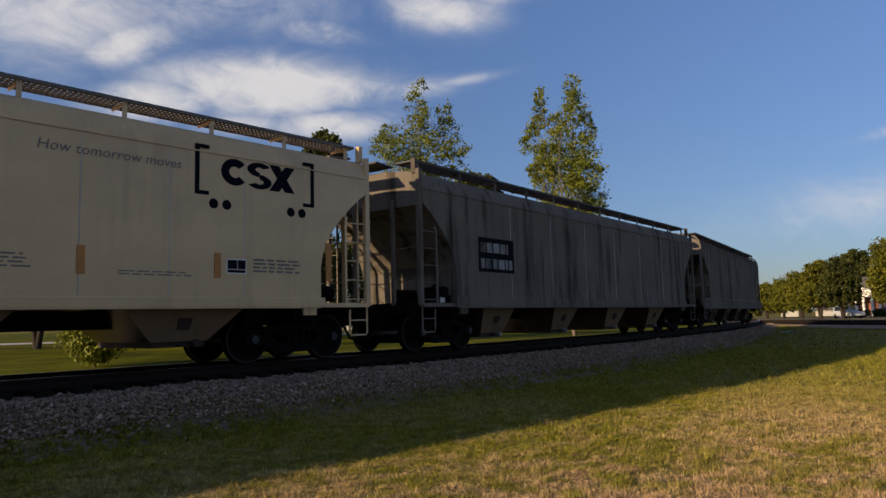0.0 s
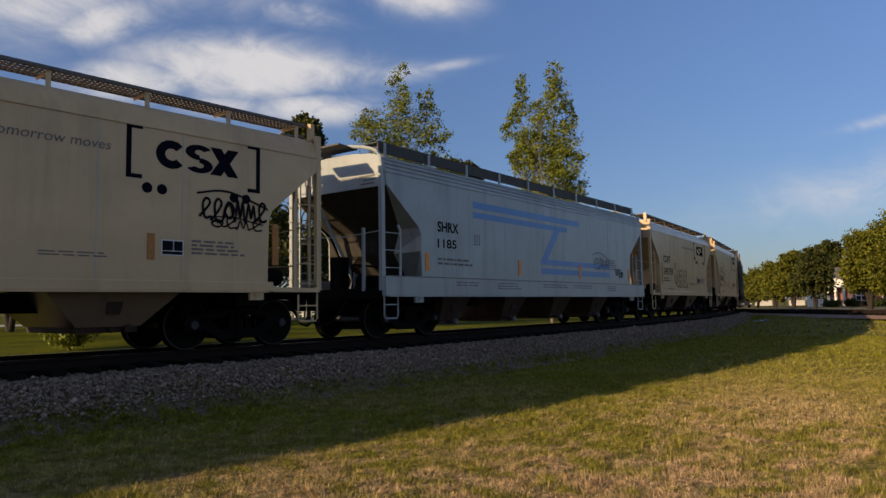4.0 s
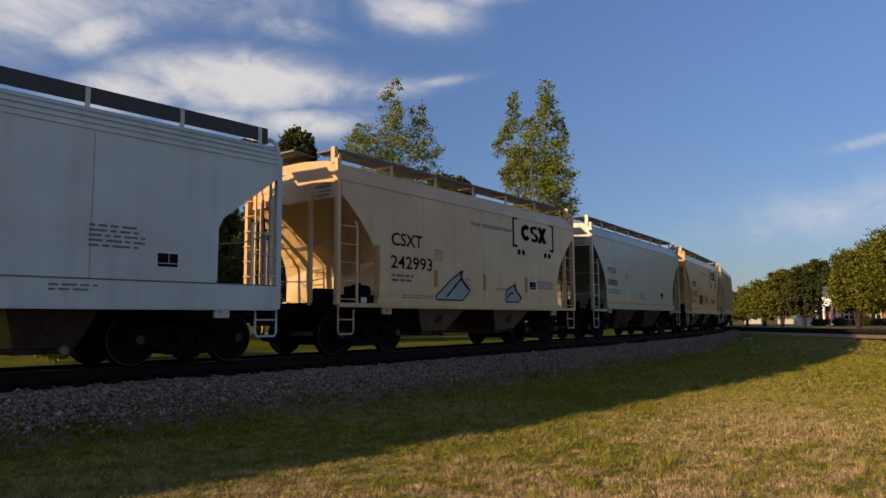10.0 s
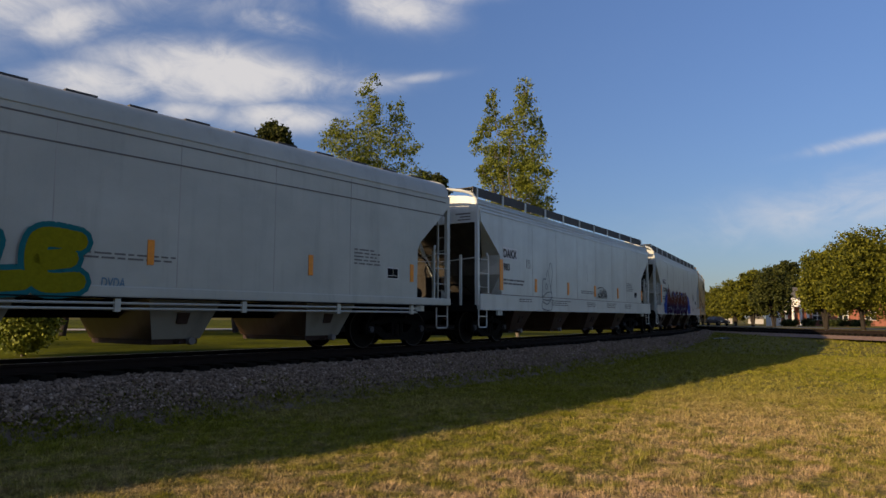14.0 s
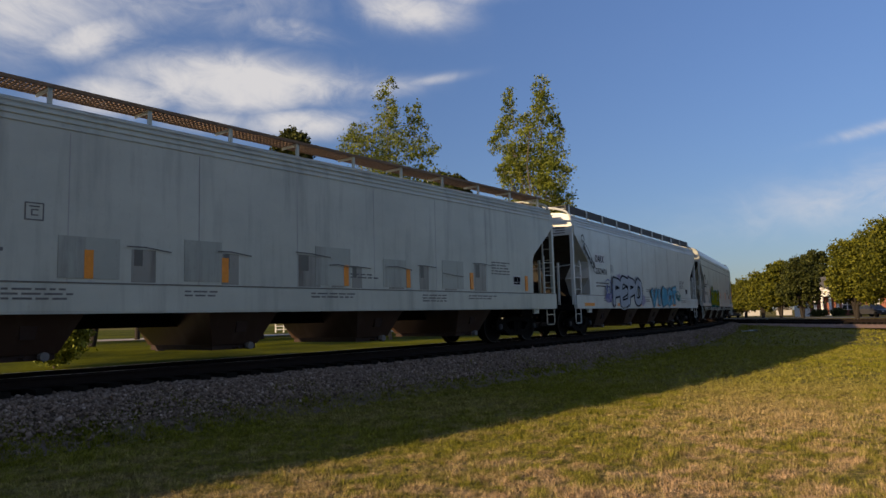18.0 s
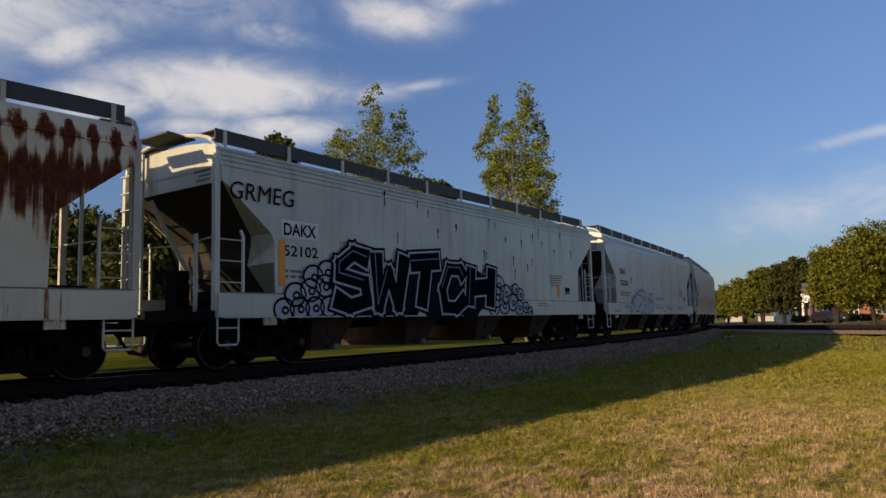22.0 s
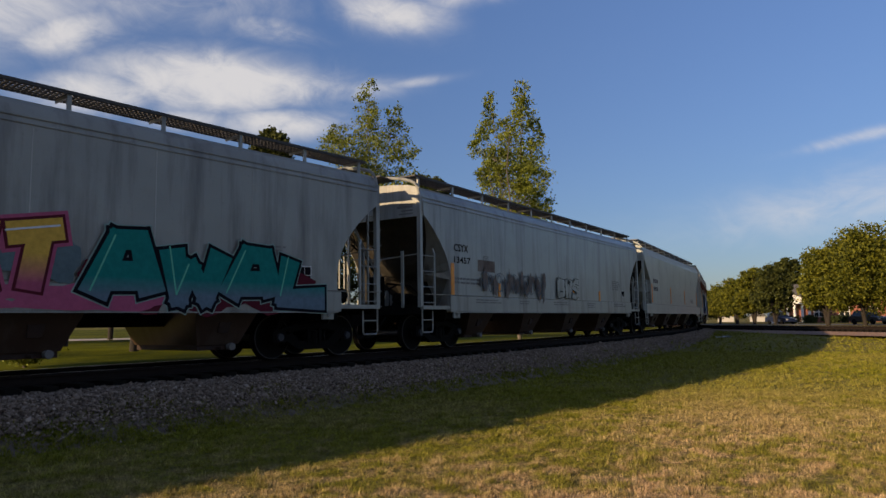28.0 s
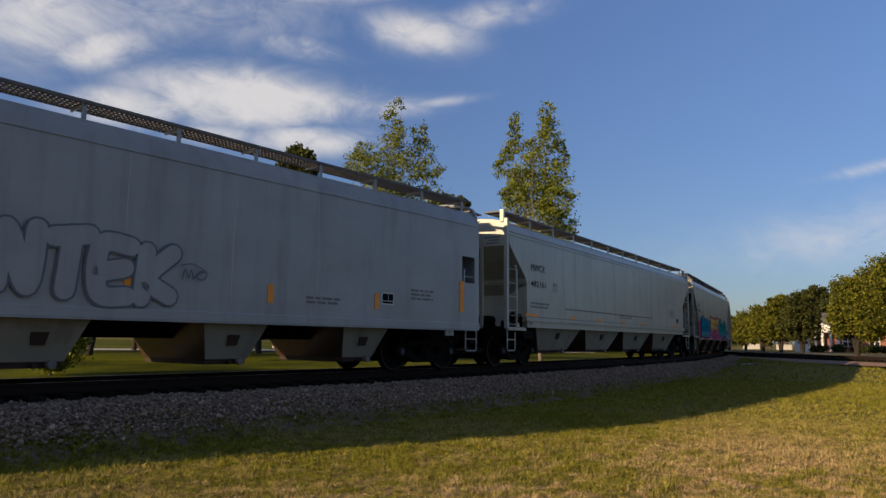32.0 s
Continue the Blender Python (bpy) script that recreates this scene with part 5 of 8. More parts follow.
def build_train():
    long_car("dark weathered grey covered hopper car streaked with soot", 206.2, 224.0, SOOTY, board="mesh", seams=0)
    c, h = long_car("dark weathered grey covered hopper car streaked with soot", 185.4, 204.5, SOOTY, cut="round", ridges=1, brace=False, recess=True, sill=(1.04, 1.3), bay_mat=TAN_BAY, board="mesh")
    plate(c, "mark_panel", BLACK_PAINT, -h + 2.3, 1.95, -h + 4.0, 2.85, 0.005, "black patch with worn white lettering")
    bars(c, -h + 2.4, 2.72, -h + 3.9, 2, 0.42, 0.26, mottled("worn_white", (0.3, 0.3, 0.3), 0.8), seed=5)
    cream_car("243424", 172.1, 183.9, CREAM, "round", 1.2, label="cream covered hopper car with black company lettering", logo_z=3.5)
    cream_car("243759", 158.5, 170.4, CREAM, "angle", 1.15, label="cream covered hopper car with outlined graffiti")
    c, h = long_car("ice-blue covered hopper car with a broad blue zigzag stripe", 141.3, 157.1, ICE_BLUE)
    for x0, z0, x1, z1 in ((-4.3, 3.32, 2.1, 3.50), (-4.3, 3.06, 1.2, 3.22), (-0.6, 1.95, 4.6, 2.12), (-0.6, 1.66, 4.6, 1.84)):
        plate(c, "stripe", BLUE_STRIPE, x0, z0, x1, z1, 0.006, "broad blue stripe")
    plate(c, "stripe", BLUE_STRIPE, -0.55, 2.12, -0.2, 3.06, 0.006, "broad blue stripe", 0.85)
    lettered(c, h, "SHRX", "1185", 2.0, w2=0.8, seed=9)
    reflectors(c, (-h + 1.5, -2.0, 2.0, h - 1.6), 1.58, 2.02)
    cream_car("243710", 127.7, 139.5, CREAM, "angle", 1.15, label="cream covered hopper car with a black graffiti tag")
    # ribbed car
    c, h = hopper_car("ribbed_hopper_car", "cream covered hopper car with upright side ribs", 114.6, 126.2, CREAM_C, CREAM_C, "angle", 1.45, bays=2, sill=(1.12, 1.42), bay_mat=TAN_BAY, bay_z=0.55, bay_top=0.80, bay_foot=0.42,
                      board="mesh", board_mat=GALVANISED, brace=False, recess=True, ribs=10, eave=4.1, top=4.45)
    for body, x, z in (("CS", -4.1, 2.86), ("XT", -3.18, 2.86), ("24", -4.1, 2.40), ("22", -3.18, 2.40), ("28", -2.2, 2.40)):
        words(c, body, x, z, 0.22, BLACK_PAINT, 0.36, 0.006, "black stencilled figures")
    for x in (0.62, 1.55, 2.5):
        plate(c, "logo_bar", NAVY_PAINT, x - 0.04, 2.92, x + 0.5, 2.99)
    big_letters(c, (0.85, 1.78, 2.72), 3.32, 0.5, 0.6, NAVY_PAINT)
    check_box(c, -1.2, 2.45)
    label_plate(c, 1.6, 1.68, BLUE_STRIPE)
    bars(c, -4.1, 2.0, -3.4, 3, 0.1, 0.05, seed=77)
    bars(c, -3.0, 1.95, -2.3, 3, 0.08, 0.04, seed=78)
    cream_car("243575", 101.1, 112.9, CREAM_B, "round", 1.3, label="tan covered hopper car with small red and black graffiti")
    # pale grey short car
    c, h = hopper_car("covered_hopper_car", "pale grey-green covered hopper car with an orange sill line", 87.8, 99.55, GREEN_GREY, GREEN_GREY, "round", 1.25, end_mat=GRIME_SHADE, bays=2, sill=(1.16, 1.36), bay_mat=BROWN_BAY, bay_z=0.5, bay_top=0.72, bay_foot=0.42,
                      board="mesh", board_mat=GALVANISED, brace=False, recess=True, ridges=1)
    words(c, "MCEX", -4.4, 2.52, 0.22, BLACK_PAINT, 0.98, 0.002, "black reporting mark")
    words(c, "330021", -4.42, 2.06, 0.22, BLACK_PAINT, 1.1, 0.006, "black car number")
    check_box(c, -2.3, 2.3)
    label_plate(c, 2.5, 1.68)
    bars(c, -4.4, 1.9, -3.0, 2, 0.1, 0.05, seed=31)
    bars(c, -0.6, 1.85, 0.2, 4, 0.07, 0.03, seed=32)
    for x0, x1 in ((-4.0, -2.3), (-1.4, -0.4), (1.0, 2.2), (3.0, 4.0)):
        plate(c, "reflector", REFLECT_AMBER, x0, 1.38, x1, 1.46, 0.01, "orange reflective sill strip")
    cream_car("242993", 74.95, 86.2, CREAM_B, "round", 1.2, label="tan covered hopper car with grey arrow-like graffiti", mark_x=-3.9, logo_x=2.85)
    # long grey cars
    c, h = long_car("pale grey covered hopper car with brown and blue graffiti", 56.35, 73.35, COOL_GREY)
    lettered(c, h, "DAKX", "252098", 1.9, w2=1.28, boxed=True, seed=41)
    reflectors(c, (-h + 1.35,), 1.57, 2.5, 0.16)
    c, h = long_car("pale grey covered hopper car with sketched black graffiti", 37.8, 54.85, COOL_GREY)
    lettered(c, h, "DAKX", "983", 1.5, w2=0.42, boxed=True, seed=51)
    reflectors(c, (-h + 1.25,), 1.57, 2.49, 0.2)
    reflectors(c, (-4.78, -1.98, 0.80, 3.62, 7.1), 1.58, 2.02, 0.15)
    c, h = long_car("smooth grey covered hopper car with yellow-green graffiti", 18.2, 36.3, PALE_GREY, cut="angle", sill=(1.06, 1.24), eave=3.9, top=4.48, ridges=1, board="none", bay_mat=LIGHT_BAY, bay_z=0.34, pipe=True)
    lettered(c, h, "RTBX", "20573", 1.3, z1=2.66, z2=2.18, w1=0.72, w2=1.1, seed=61, sill_marks=False)
    reflectors(c, (-5.06, 0.49, 4.09, 7.4), 1.62, 2.05, 0.12)
    for z in (3.42, 3.78):
        plate(c, "seam_line", GREY_LETTER, -h + 0.2, z, h - 0.2, z + 0.025, 0.008)
    c, h = long_car("pale blue-grey covered hopper car with white bubble graffiti", -0.83, 16.63, COOL_GREY)
    lettered(c, h, "DAKX", "252401", 2.0, z1=2.66, z2=2.22, w2=1.16, boxed=True, seed=71)
    for x0, x1 in ((-8.03, -7.1), (-4.6, -4.2), (-1.9, -1.5), (0.9, 1.3), (3.6, 4.0)):
        plate(c, "reflector", REFLECT_AMBER, x0, 1.05, x1, 1.16, 0.045, "amber reflective sill strip")
    c, h = long_car("worn grey-white covered hopper car with patched side panels", -21.3, -2.4, WARM_GREY, board="mesh", board_mat=mottled("rusty_grating", (0.20, 0.13, 0.08), 0.8), seams=7)
    lettered(c, h, "OFOX", "6742", 1.6, z1=2.56, z2=2.18, w1=0.86, w2=0.78, seed=81)
    reflectors(c, (-h + 1.4,), 1.50, 2.4, 0.15)
    reflectors(c, (-5.36, -2.9, 0.15, 2.2, 4.8, 7.6), 1.5, 1.95, 0.14)
    patch = car_paint("patch_grey", (0.36, 0.375, 0.32), 0.6, seed=181)
    for i, x in enumerate((-5.75, -3.65, -0.65, 1.4, 3.6)):
        p = plate(c, "patch_panel", patch, x, 1.5, x + (0.95, 0.75, 1.0, 0.8, 0.9)[i], 2.15 + 0.08 * (i % 3), 0.012, "bolted repair panel darker than the side")
    c, h = long_car("pale grey covered hopper car with a pencilled graffiti face", -39.7, -22.6, COOL_GREY)
    lettered(c, h, "DAKX", "252235", 1.95, z1=2.66, z2=2.19, w2=1.22, boxed=True, seed=91)
    for x0, x1 in ((-7.74, -6.84), (-4.35, -4.0), (-1.7, -1.3), (0.9, 1.3), (3.4, 3.8)):
        plate(c, "reflector", REFLECT_AMBER, x0, 1.06, x1, 1.16, 0.045, "amber reflective sill strip")
    c, h = long_car("dirty white covered hopper car with black and blue graffiti", -58.0, -41.1, WARM_GREY)
    lettered(c, h, "DAKX", "52102", 1.58, z1=2.62, z2=2.2, w2=0.95, boxed=True, mat=None, seed=101)
    reflectors(c, (-h + 1.45,), 1.6, 2.5, 0.16)
    reflectors(c, (-4.74, -1.84, 5.4), 1.56, 2.0, 0.15)
    c, h = long_car("rust-streaked cream covered hopper car covered in graffiti", -78.2, -59.5, CREAM_END, side_mat=RUSTED, ridges=1, seams=0)
    shield = [(-h + 0.22, 0.92, 3.25), (-h + 0.22, 1.12, 3.25), (-h + 1.22, 0.95, 1.10), (-h + 1.22, 0.30, 1.10)]
    part("end_plate", Shape().add(shield + [(x + 0.03, y, z) for x, y, z in shield], [(0, 1, 2, 3), (7, 6, 5, 4), (0, 4, 5, 1), (1, 5, 6, 2), (2, 6, 7, 3), (3, 7, 4, 0)]), CREAM_END, c, "broad cream plate sloping down the end")
    lettered(c, h, "ACFX", "68685", 1.9, z1=2.56, z2=2.14, w1=0.92, w2=1.0, seed=111)
    reflectors(c, (-h + 1.5,), 1.4, 2.6, 0.15)
    c, h = long_car("plain pale grey covered hopper car", -98.06, -79.8, PALE_GREY, board="mesh", board_mat=GALVANISED)
    reflectors(c, (h - 1.5, -h + 1.5, -2.4, 2.5), 1.5, 2.4, 0.15)
    bars(c, h - 4.2, 1.9, h - 3.0, 3, 0.09, 0.04, seed=122)
    bars(c, -h + 2, 2.7, -h + 3.2, 2, 0.4, 0.2, seed=123)
    c, h = long_car("dusty grey covered hopper car with faded graffiti patches", -116.8, -99.2, DUSTY, cut="round", board="mesh", ridges=2, recess=True, end_mat=GRIME_SHADE)
    lettered(c, h, "CSYX", "13457", 1.52, z1=2.64, z2=2.32, h=0.2, w1=0.74, w2=0.86, seed=131)
    reflectors(c, (-h + 1.35,), 1.4, 2.3, 0.15)
    reflectors(c, (-4.82, -2.0, 0.9, 3.6), 1.4, 1.84, 0.14)
    c, h = long_car("dusty grey covered hopper car with cyan, yellow and teal graffiti", -135.6, -118.4, DUSTY, cut="round", board="mesh", ridges=2, recess=True, end_mat=GRIME_SHADE)
    lettered(c, h, "CSYX", "12942", 1.52, z1=2.80, z2=2.48, h=0.21, w1=0.78, w2=0.92, seed=141)
    # four big bays, pale
    c, h = long_car("off-white covered hopper car with four big angular bays", -157.1, -137.3, car_paint("off_white_paint", (0.335, 0.338, 0.290), 0.3, seed=171), bays=4, cut="angle", cut_w=1.1, sill=(1.34, 1.46), bay_mat=LIGHT_BAY,
                    bay_z=0.46, bay_top=0.985, bay_foot=0.56, bay_shift=-0.1, bay_side=1.52, board="mesh", board_mat=GALVANISED, ridges=2, brace=False, recess=True)
    lettered(c, h, "MWCX", "482161", 1.46, z1=2.88, z2=2.4, h=0.21, w1=1.0, w2=1.06, seed=151, sill_marks=False)
    for x0, x1 in ((-8.78, -7.94), (-5.54, -5.12), (-3.12, -2.67), (-0.4, 0.0), (2.2, 2.6), (7.0, 7.5)):
        plate(c, "reflector", REFLECT_AMBER, x0, 1.48, x1, 1.57, 0.01, "amber reflective sill strip")
    bars(c, -5.9, 1.84, 6.5, 1, 0.1, 0.05, seed=152)
    # last one
    c, h = long_car("pale blue-grey covered hopper car with outlined graffiti", -176.0, -158.5, SLATE_WHITE, cut="full", sill=(1.02, 1.2), bay_mat=LIGHT_BAY, bay_z=0.34, board="mesh", board_mat=GALVANISED, ridges=1)
    reflectors(c, (-1.0, 1.84, 4.77), 1.42, 1.78, 0.13)
    reflectors(c, (7.9,), 1.47, 2.28, 0.16)
    label_plate(c, 5.0, 1.54)
    bars(c, 2.8, 1.6, 3.8, 2, 0.09, 0.05, seed=161)
    bars(c, 6.0, 1.95, 6.8, 3, 0.1, 0.05, seed=162)


build_train()


# ---- graffiti ----
def spray(name, colour, second=None, spread=0.2):
    return matt(mottled(name, colour, 0.75, 0, 1.6, spread, 0.0, second=second), 0.0)


SPRAY = dict(
    navy=spray("navy_spray", (0.012, 0.016, 0.05)), black=spray("black_spray", (0.012, 0.012, 0.016)), white=spray("white_spray", (0.62, 0.66, 0.70)), grey=spray("grey_spray", (0.20, 0.21, 0.22)),
    pencil=spray("pencil_spray", (0.13, 0.15, 0.17)), red=spray("red_spray", (0.30, 0.05, 0.03)), brown=spray("brown_spray", (0.15, 0.055, 0.035), (0.28, 0.12, 0.07), 0.4),
    blue=spray("blue_spray", (0.05, 0.085, 0.30), (0.10, 0.16, 0.42), 0.4), paleblue=spray("pale_blue_spray", (0.20, 0.38, 0.62)), lime=spray("lime_spray", (0.36, 0.38, 0.03), (0.20, 0.34, 0.04), 0.25),
    green=spray("green_spray", (0.04, 0.15, 0.07)), cyan=spray("cyan_spray", (0.012, 0.20, 0.27)), teal=spray("teal_spray", (0.01, 0.16, 0.17), (0.02, 0.30, 0.28), 0.4),
    yellow=spray("yellow_spray", (0.62, 0.38, 0.07), (0.7, 0.5, 0.18), 0.2), pink=spray("pink_spray", (0.42, 0.10, 0.18)), maroon=spray("maroon_spray", (0.10, 0.02, 0.03)), mint=spray("mint_spray", (0.12, 0.48, 0.34)),
    dusk=spray("faded_brown_spray", (0.17, 0.13, 0.11), (0.28, 0.25, 0.22), 0.4), slate=spray("slate_spray", (0.10, 0.15, 0.17), (0.20, 0.26, 0.27), 0.3), sky=spray("sky_blue_spray", (0.10, 0.34, 0.46), (0.20, 0.42, 0.52), 0.3), ink=spray("ink_spray", (0.006, 0.007, 0.011)), mintgrey=spray("pale_green_spray", (0.25, 0.36, 0.33)), lilac=spray("lilac_spray", (0.34, 0.32, 0.42)), purple=spray("purple_spray", (0.052, 0.030, 0.062), (0.09, 0.055, 0.10), 0.3), silver=spray("silver_spray", (0.40, 0.44, 0.48)), steelblue=spray("steel_blue_spray", (0.14, 0.24, 0.32)), deepblue=spray("deep_blue_spray", (0.035, 0.065, 0.22)), soot=spray("soot_spray", (0.09, 0.08, 0.075), (0.15, 0.14, 0.13), 0.4), mauve=spray("mauve_spray", (0.30, 0.15, 0.15)), olive=spray("olive_spray", (0.24, 0.215, 0.012), (0.17, 0.18, 0.016), 0.25), deepteal=spray("deep_teal_spray", (0.015, 0.14, 0.16)))


LIFT = [0.0]


def fade(name, low, high, z0, z1):
    """Spray paint that was blended from one colour at its foot into another at its head."""
    mat, nt, b = principled(name, high, 0.75)
    tc, sep, f = nt.nodes.new("ShaderNodeTexCoord"), nt.nodes.new("ShaderNodeSeparateXYZ"), nt.nodes.new("ShaderNodeMapRange")
    nt.links.new(tc.outputs["Object"], sep.inputs[0])
    nt.links.new(sep.outputs["Z"], f.inputs[0])
    f.inputs["From Min"].default_value, f.inputs["From Max"].default_value = z0, z1
    grain = ramp_of(nt, add_noise(nt, 9, 5, 0.7), [(0.3, (0.75, 0.75, 0.75)), (0.7, (1.2, 1.2, 1.2))])
    nt.links.new(mix_of(nt, 0.7, mix_of(nt, f.outputs[0], low, high), grain, "MULTIPLY"), b.inputs["Base Color"])
    return matt(mat, 0.0)


FADES = dict(gold=fade("gold_to_pink_spray", (0.42, 0.10, 0.17), (0.66, 0.40, 0.08), 1.40, 1.85), brown=fade("brown_to_purple_spray", (0.06, 0.034, 0.070), (0.135, 0.048, 0.030), 1.40, 1.68), sea=fade("teal_to_slate_spray", (0.13, 0.19, 0.24), (0.012, 0.20, 0.18), 1.25, 1.55),
             night=fade("black_to_maroon_spray", (0.10, 0.022, 0.03), (0.012, 0.012, 0.016), 1.25, 1.50), aqua=fade("pale_to_cyan_spray", (0.10, 0.26, 0.32), (0.012, 0.20, 0.27), 1.38, 1.44))


def raised(lift):
    """Thin paint on a car whose sill stands proud lies over the sill."""
    return lift + LIFT[0] if lift < 0.04 else lift


RUST_RUN = mottled("rust_run", (0.12, 0.055, 0.025), 0.8, 0, 6, 0.4, 0.0)


STAIN = car_paint("stained_paint", (0.27, 0.26, 0.22), 0.9, seed=211)
STAIN_DARK = car_paint("dark_stained_paint", (0.10, 0.095, 0.08), 0.9, seed=221)


def stroke_shape(paths, width, lift, caps=True):
    """Flat brush strokes along lines in x and z."""
    lift = raised(lift)
    sh = Shape()
    k = 0
    for path in paths:
        for i, (a, b) in enumerate(zip(path, path[1:])):
            d = Vector((b[0] - a[0], b[1] - a[1]))
            if d.length < 1e-5:
                continue
            n = Vector((-d.y, d.x)).normalized() * width / 2
            y = -HALF - lift - 0.0003 * (k % 7)
            k += 1
            sh.add([(a[0] - n.x, y, a[1] - n.y), (b[0] - n.x, y, b[1] - n.y), (b[0] + n.x, y, b[1] + n.y), (a[0] + n.x, y, a[1] + n.y)], [(0, 1, 2, 3)])
        if caps:
            for p in path:
                y = -HALF - lift - 0.0003 * (k % 7) - 0.0001
                k += 1
                sh.add([(p[0] + width / 2 * math.cos(t), y, p[1] + width / 2 * math.sin(t)) for t in (2 * math.pi * j / 10 for j in range(10))], [tuple(range(10))])
    return sh


def bend(points, n=6):
    """A smooth line through a few points."""
    pts = [Vector((p[0], p[1], 0)) for p in points]
    pts = [pts[0]] + pts + [pts[-1]]
    out = []
    for i in range(1, len(pts) - 2):
        p0, p1, p2, p3 = pts[i - 1:i + 3]
        for j in range(n):
            t = j / n
            v = 0.5 * ((2 * p1) + (p2 - p0) * t + (2 * p0 - 5 * p1 + 4 * p2 - p3) * t * t + (3 * p1 - p0 - 3 * p2 + p3) * t ** 3)
            out.append((v.x, v.y))
    out.append((pts[-1].x, pts[-1].y))
    return out


def glyph(rng, x, z, w, h):
    """Strokes that look like one wild letter, none in particular."""
    kind = rng.choice("abcde")
    j = lambda v: v + rng.uniform(-0.06, 0.06) * h
    if kind == "a":
        return [bend([(j(x), j(z)), (j(x + w * 0.45), j(z + h)), (j(x + w), j(z))]), [(x + w * 0.25, z + h * 0.4), (x + w * 0.8, z + h * 0.45)]]
    if kind == "b":
        return [[(j(x), j(z)), (x + w * 0.05, z + h)], bend([(x + w * 0.05, z + h), (j(x + w), z + h * 0.8), (x + w * 0.2, z + h * 0.5), (j(x + w), z + h * 0.2), (x, j(z))])]
    if kind == "c":
        return [bend([(j(x + w), z + h * 0.85), (x + w * 0.4, z + h), (j(x), z + h * 0.5), (x + w * 0.4, z), (j(x + w), z + h * 0.2)])]
    if kind == "d":
        return [bend([(j(x), j(z)), (x + w * 0.2, z + h), (x + w * 0.5, z + h * 0.3), (x + w * 0.8, z + h), (j(x + w), j(z))])]
    return [bend([(j(x + w), z + h * 0.9), (x + w * 0.2, z + h * 0.9), (x + w * 0.3, z + h * 0.5), (x + w * 0.9, z + h * 0.45), (x + w * 0.7, z), (j(x), z + h * 0.08)])]


def wild(car, x0, x1, z0, z1, n, fill, outline, width, edge, seed, label, shine=None, lean=0.15):
    """A row of unreadable graffiti letters with outlines."""
    rng = random.Random(seed)
    w = (x1 - x0) / n
    for i in range(n):
        strokes = glyph(rng, x0 + i * w + w * 0.12, z0 + width / 2 + edge, w * 0.74, (z1 - z0) - width - 2 * edge - rng.uniform(0, 0.1) * (z1 - z0))
        strokes = [[(px + lean * (pz - z0), pz) for px, pz in s] for s in strokes]
        lift = 0.012 + 0.004 * (i % 2)
        g = part("graffiti_letter", stroke_shape(strokes, width + 2 * edge, lift), outline, car, label)
        if fill:
            part("fill", stroke_shape(strokes, width, lift + 0.008), fill, g)
        if shine:
            part("highlight", stroke_shape([[(px - width * 0.22, pz + width * 0.15) for px, pz in s[: max(2, len(s) // 2)]] for s in strokes], width * 0.14, lift + 0.012), shine, g)


def tag(car, x0, x1, z0, z1, n, mat, width, seed, label="quick spray-can scribble", lean=0.0):
    """Looped handwriting that says nothing."""
    rng = random.Random(seed)
    pts, w, h = [], (x1 - x0) / n, z1 - z0
    slope = lean
    for i in range(n):
        x, hh = x0 + i * w, h * rng.uniform(0.55, 1.0)
        kind = rng.choice("lmoe")
        base = z0 + rng.uniform(0, 0.15) * h
        one = {"l": [(0.0, 0.1), (0.7, 0.75), (0.45, 1.0), (0.2, 0.7), (0.35, 0.05), (0.8, 0.1)],
               "m": [(0.0, 0.0), (0.2, 0.8), (0.4, 0.15), (0.6, 0.75), (0.75, 0.1)],
               "o": [(0.1, 0.45), (0.4, 0.8), (0.8, 0.5), (0.5, 0.05), (0.1, 0.35), (0.5, 0.7)],
               "e": [(0.0, 0.35), (0.7, 0.5), (0.5, 0.85), (0.1, 0.5), (0.4, 0.0), (0.95, 0.2)]}[kind]
        pts += [(x + u * w * 1.15, base + v * hh) for u, v in one]
    pts = [(a, b + slope * (a - x0)) for a, b in pts]
    part("graffiti_tag", stroke_shape([bend(pts, 5)], width, 0.012), mat, car, label)
    part("graffiti_tag", stroke_shape([bend([(x0 - 0.05, z0 + h * 0.9 + slope * 0.0), (x0 + 0.4 * (x1 - x0), z0 + h * 1.05 + slope * 0.4 * (x1 - x0)), (x1, z0 + h * 0.6 + slope * (x1 - x0))], 5)], width * 0.8, 0.016), mat, car, label)


def lines(car, paths, width, mat, label, lift=0.012):
    for i, path in enumerate(paths):
        part("graffiti_drawing", stroke_shape([path], width, lift + 0.002 * i), mat, car, label)


def cloud(car, blobs, mat, lift, label):
    """Rounded sprayed patches behind letters: (x, z, rx, rz)."""
    lift = raised(lift)
    for i, (x, z, rx, rz) in enumerate(blobs):
        rng = random.Random(int(x * 100) + i)
        ph = [rng.uniform(0, 6.28) for _ in range(3)]
        pts = []
        for k in range(28):
            t = 2 * math.pi * k / 28
            r = 1 + 0.10 * math.sin(5 * t + ph[0]) + 0.07 * math.sin(9 * t + ph[1])
            pts.append((x + rx * r * math.cos(t), -HALF - lift - 0.0006 * i, z + rz * r * math.sin(t)))
        part("graffiti_patch", Shape().add(pts, [tuple(range(28))]), mat, car, label)


def ring(x, z, rx, rz, n=14, a0=0, a1=360):
    return [(x + rx * math.cos(math.radians(a0 + (a1 - a0) * i / n)), z + rz * math.sin(math.radians(a0 + (a1 - a0) * i / n))) for i in range(n + 1)]


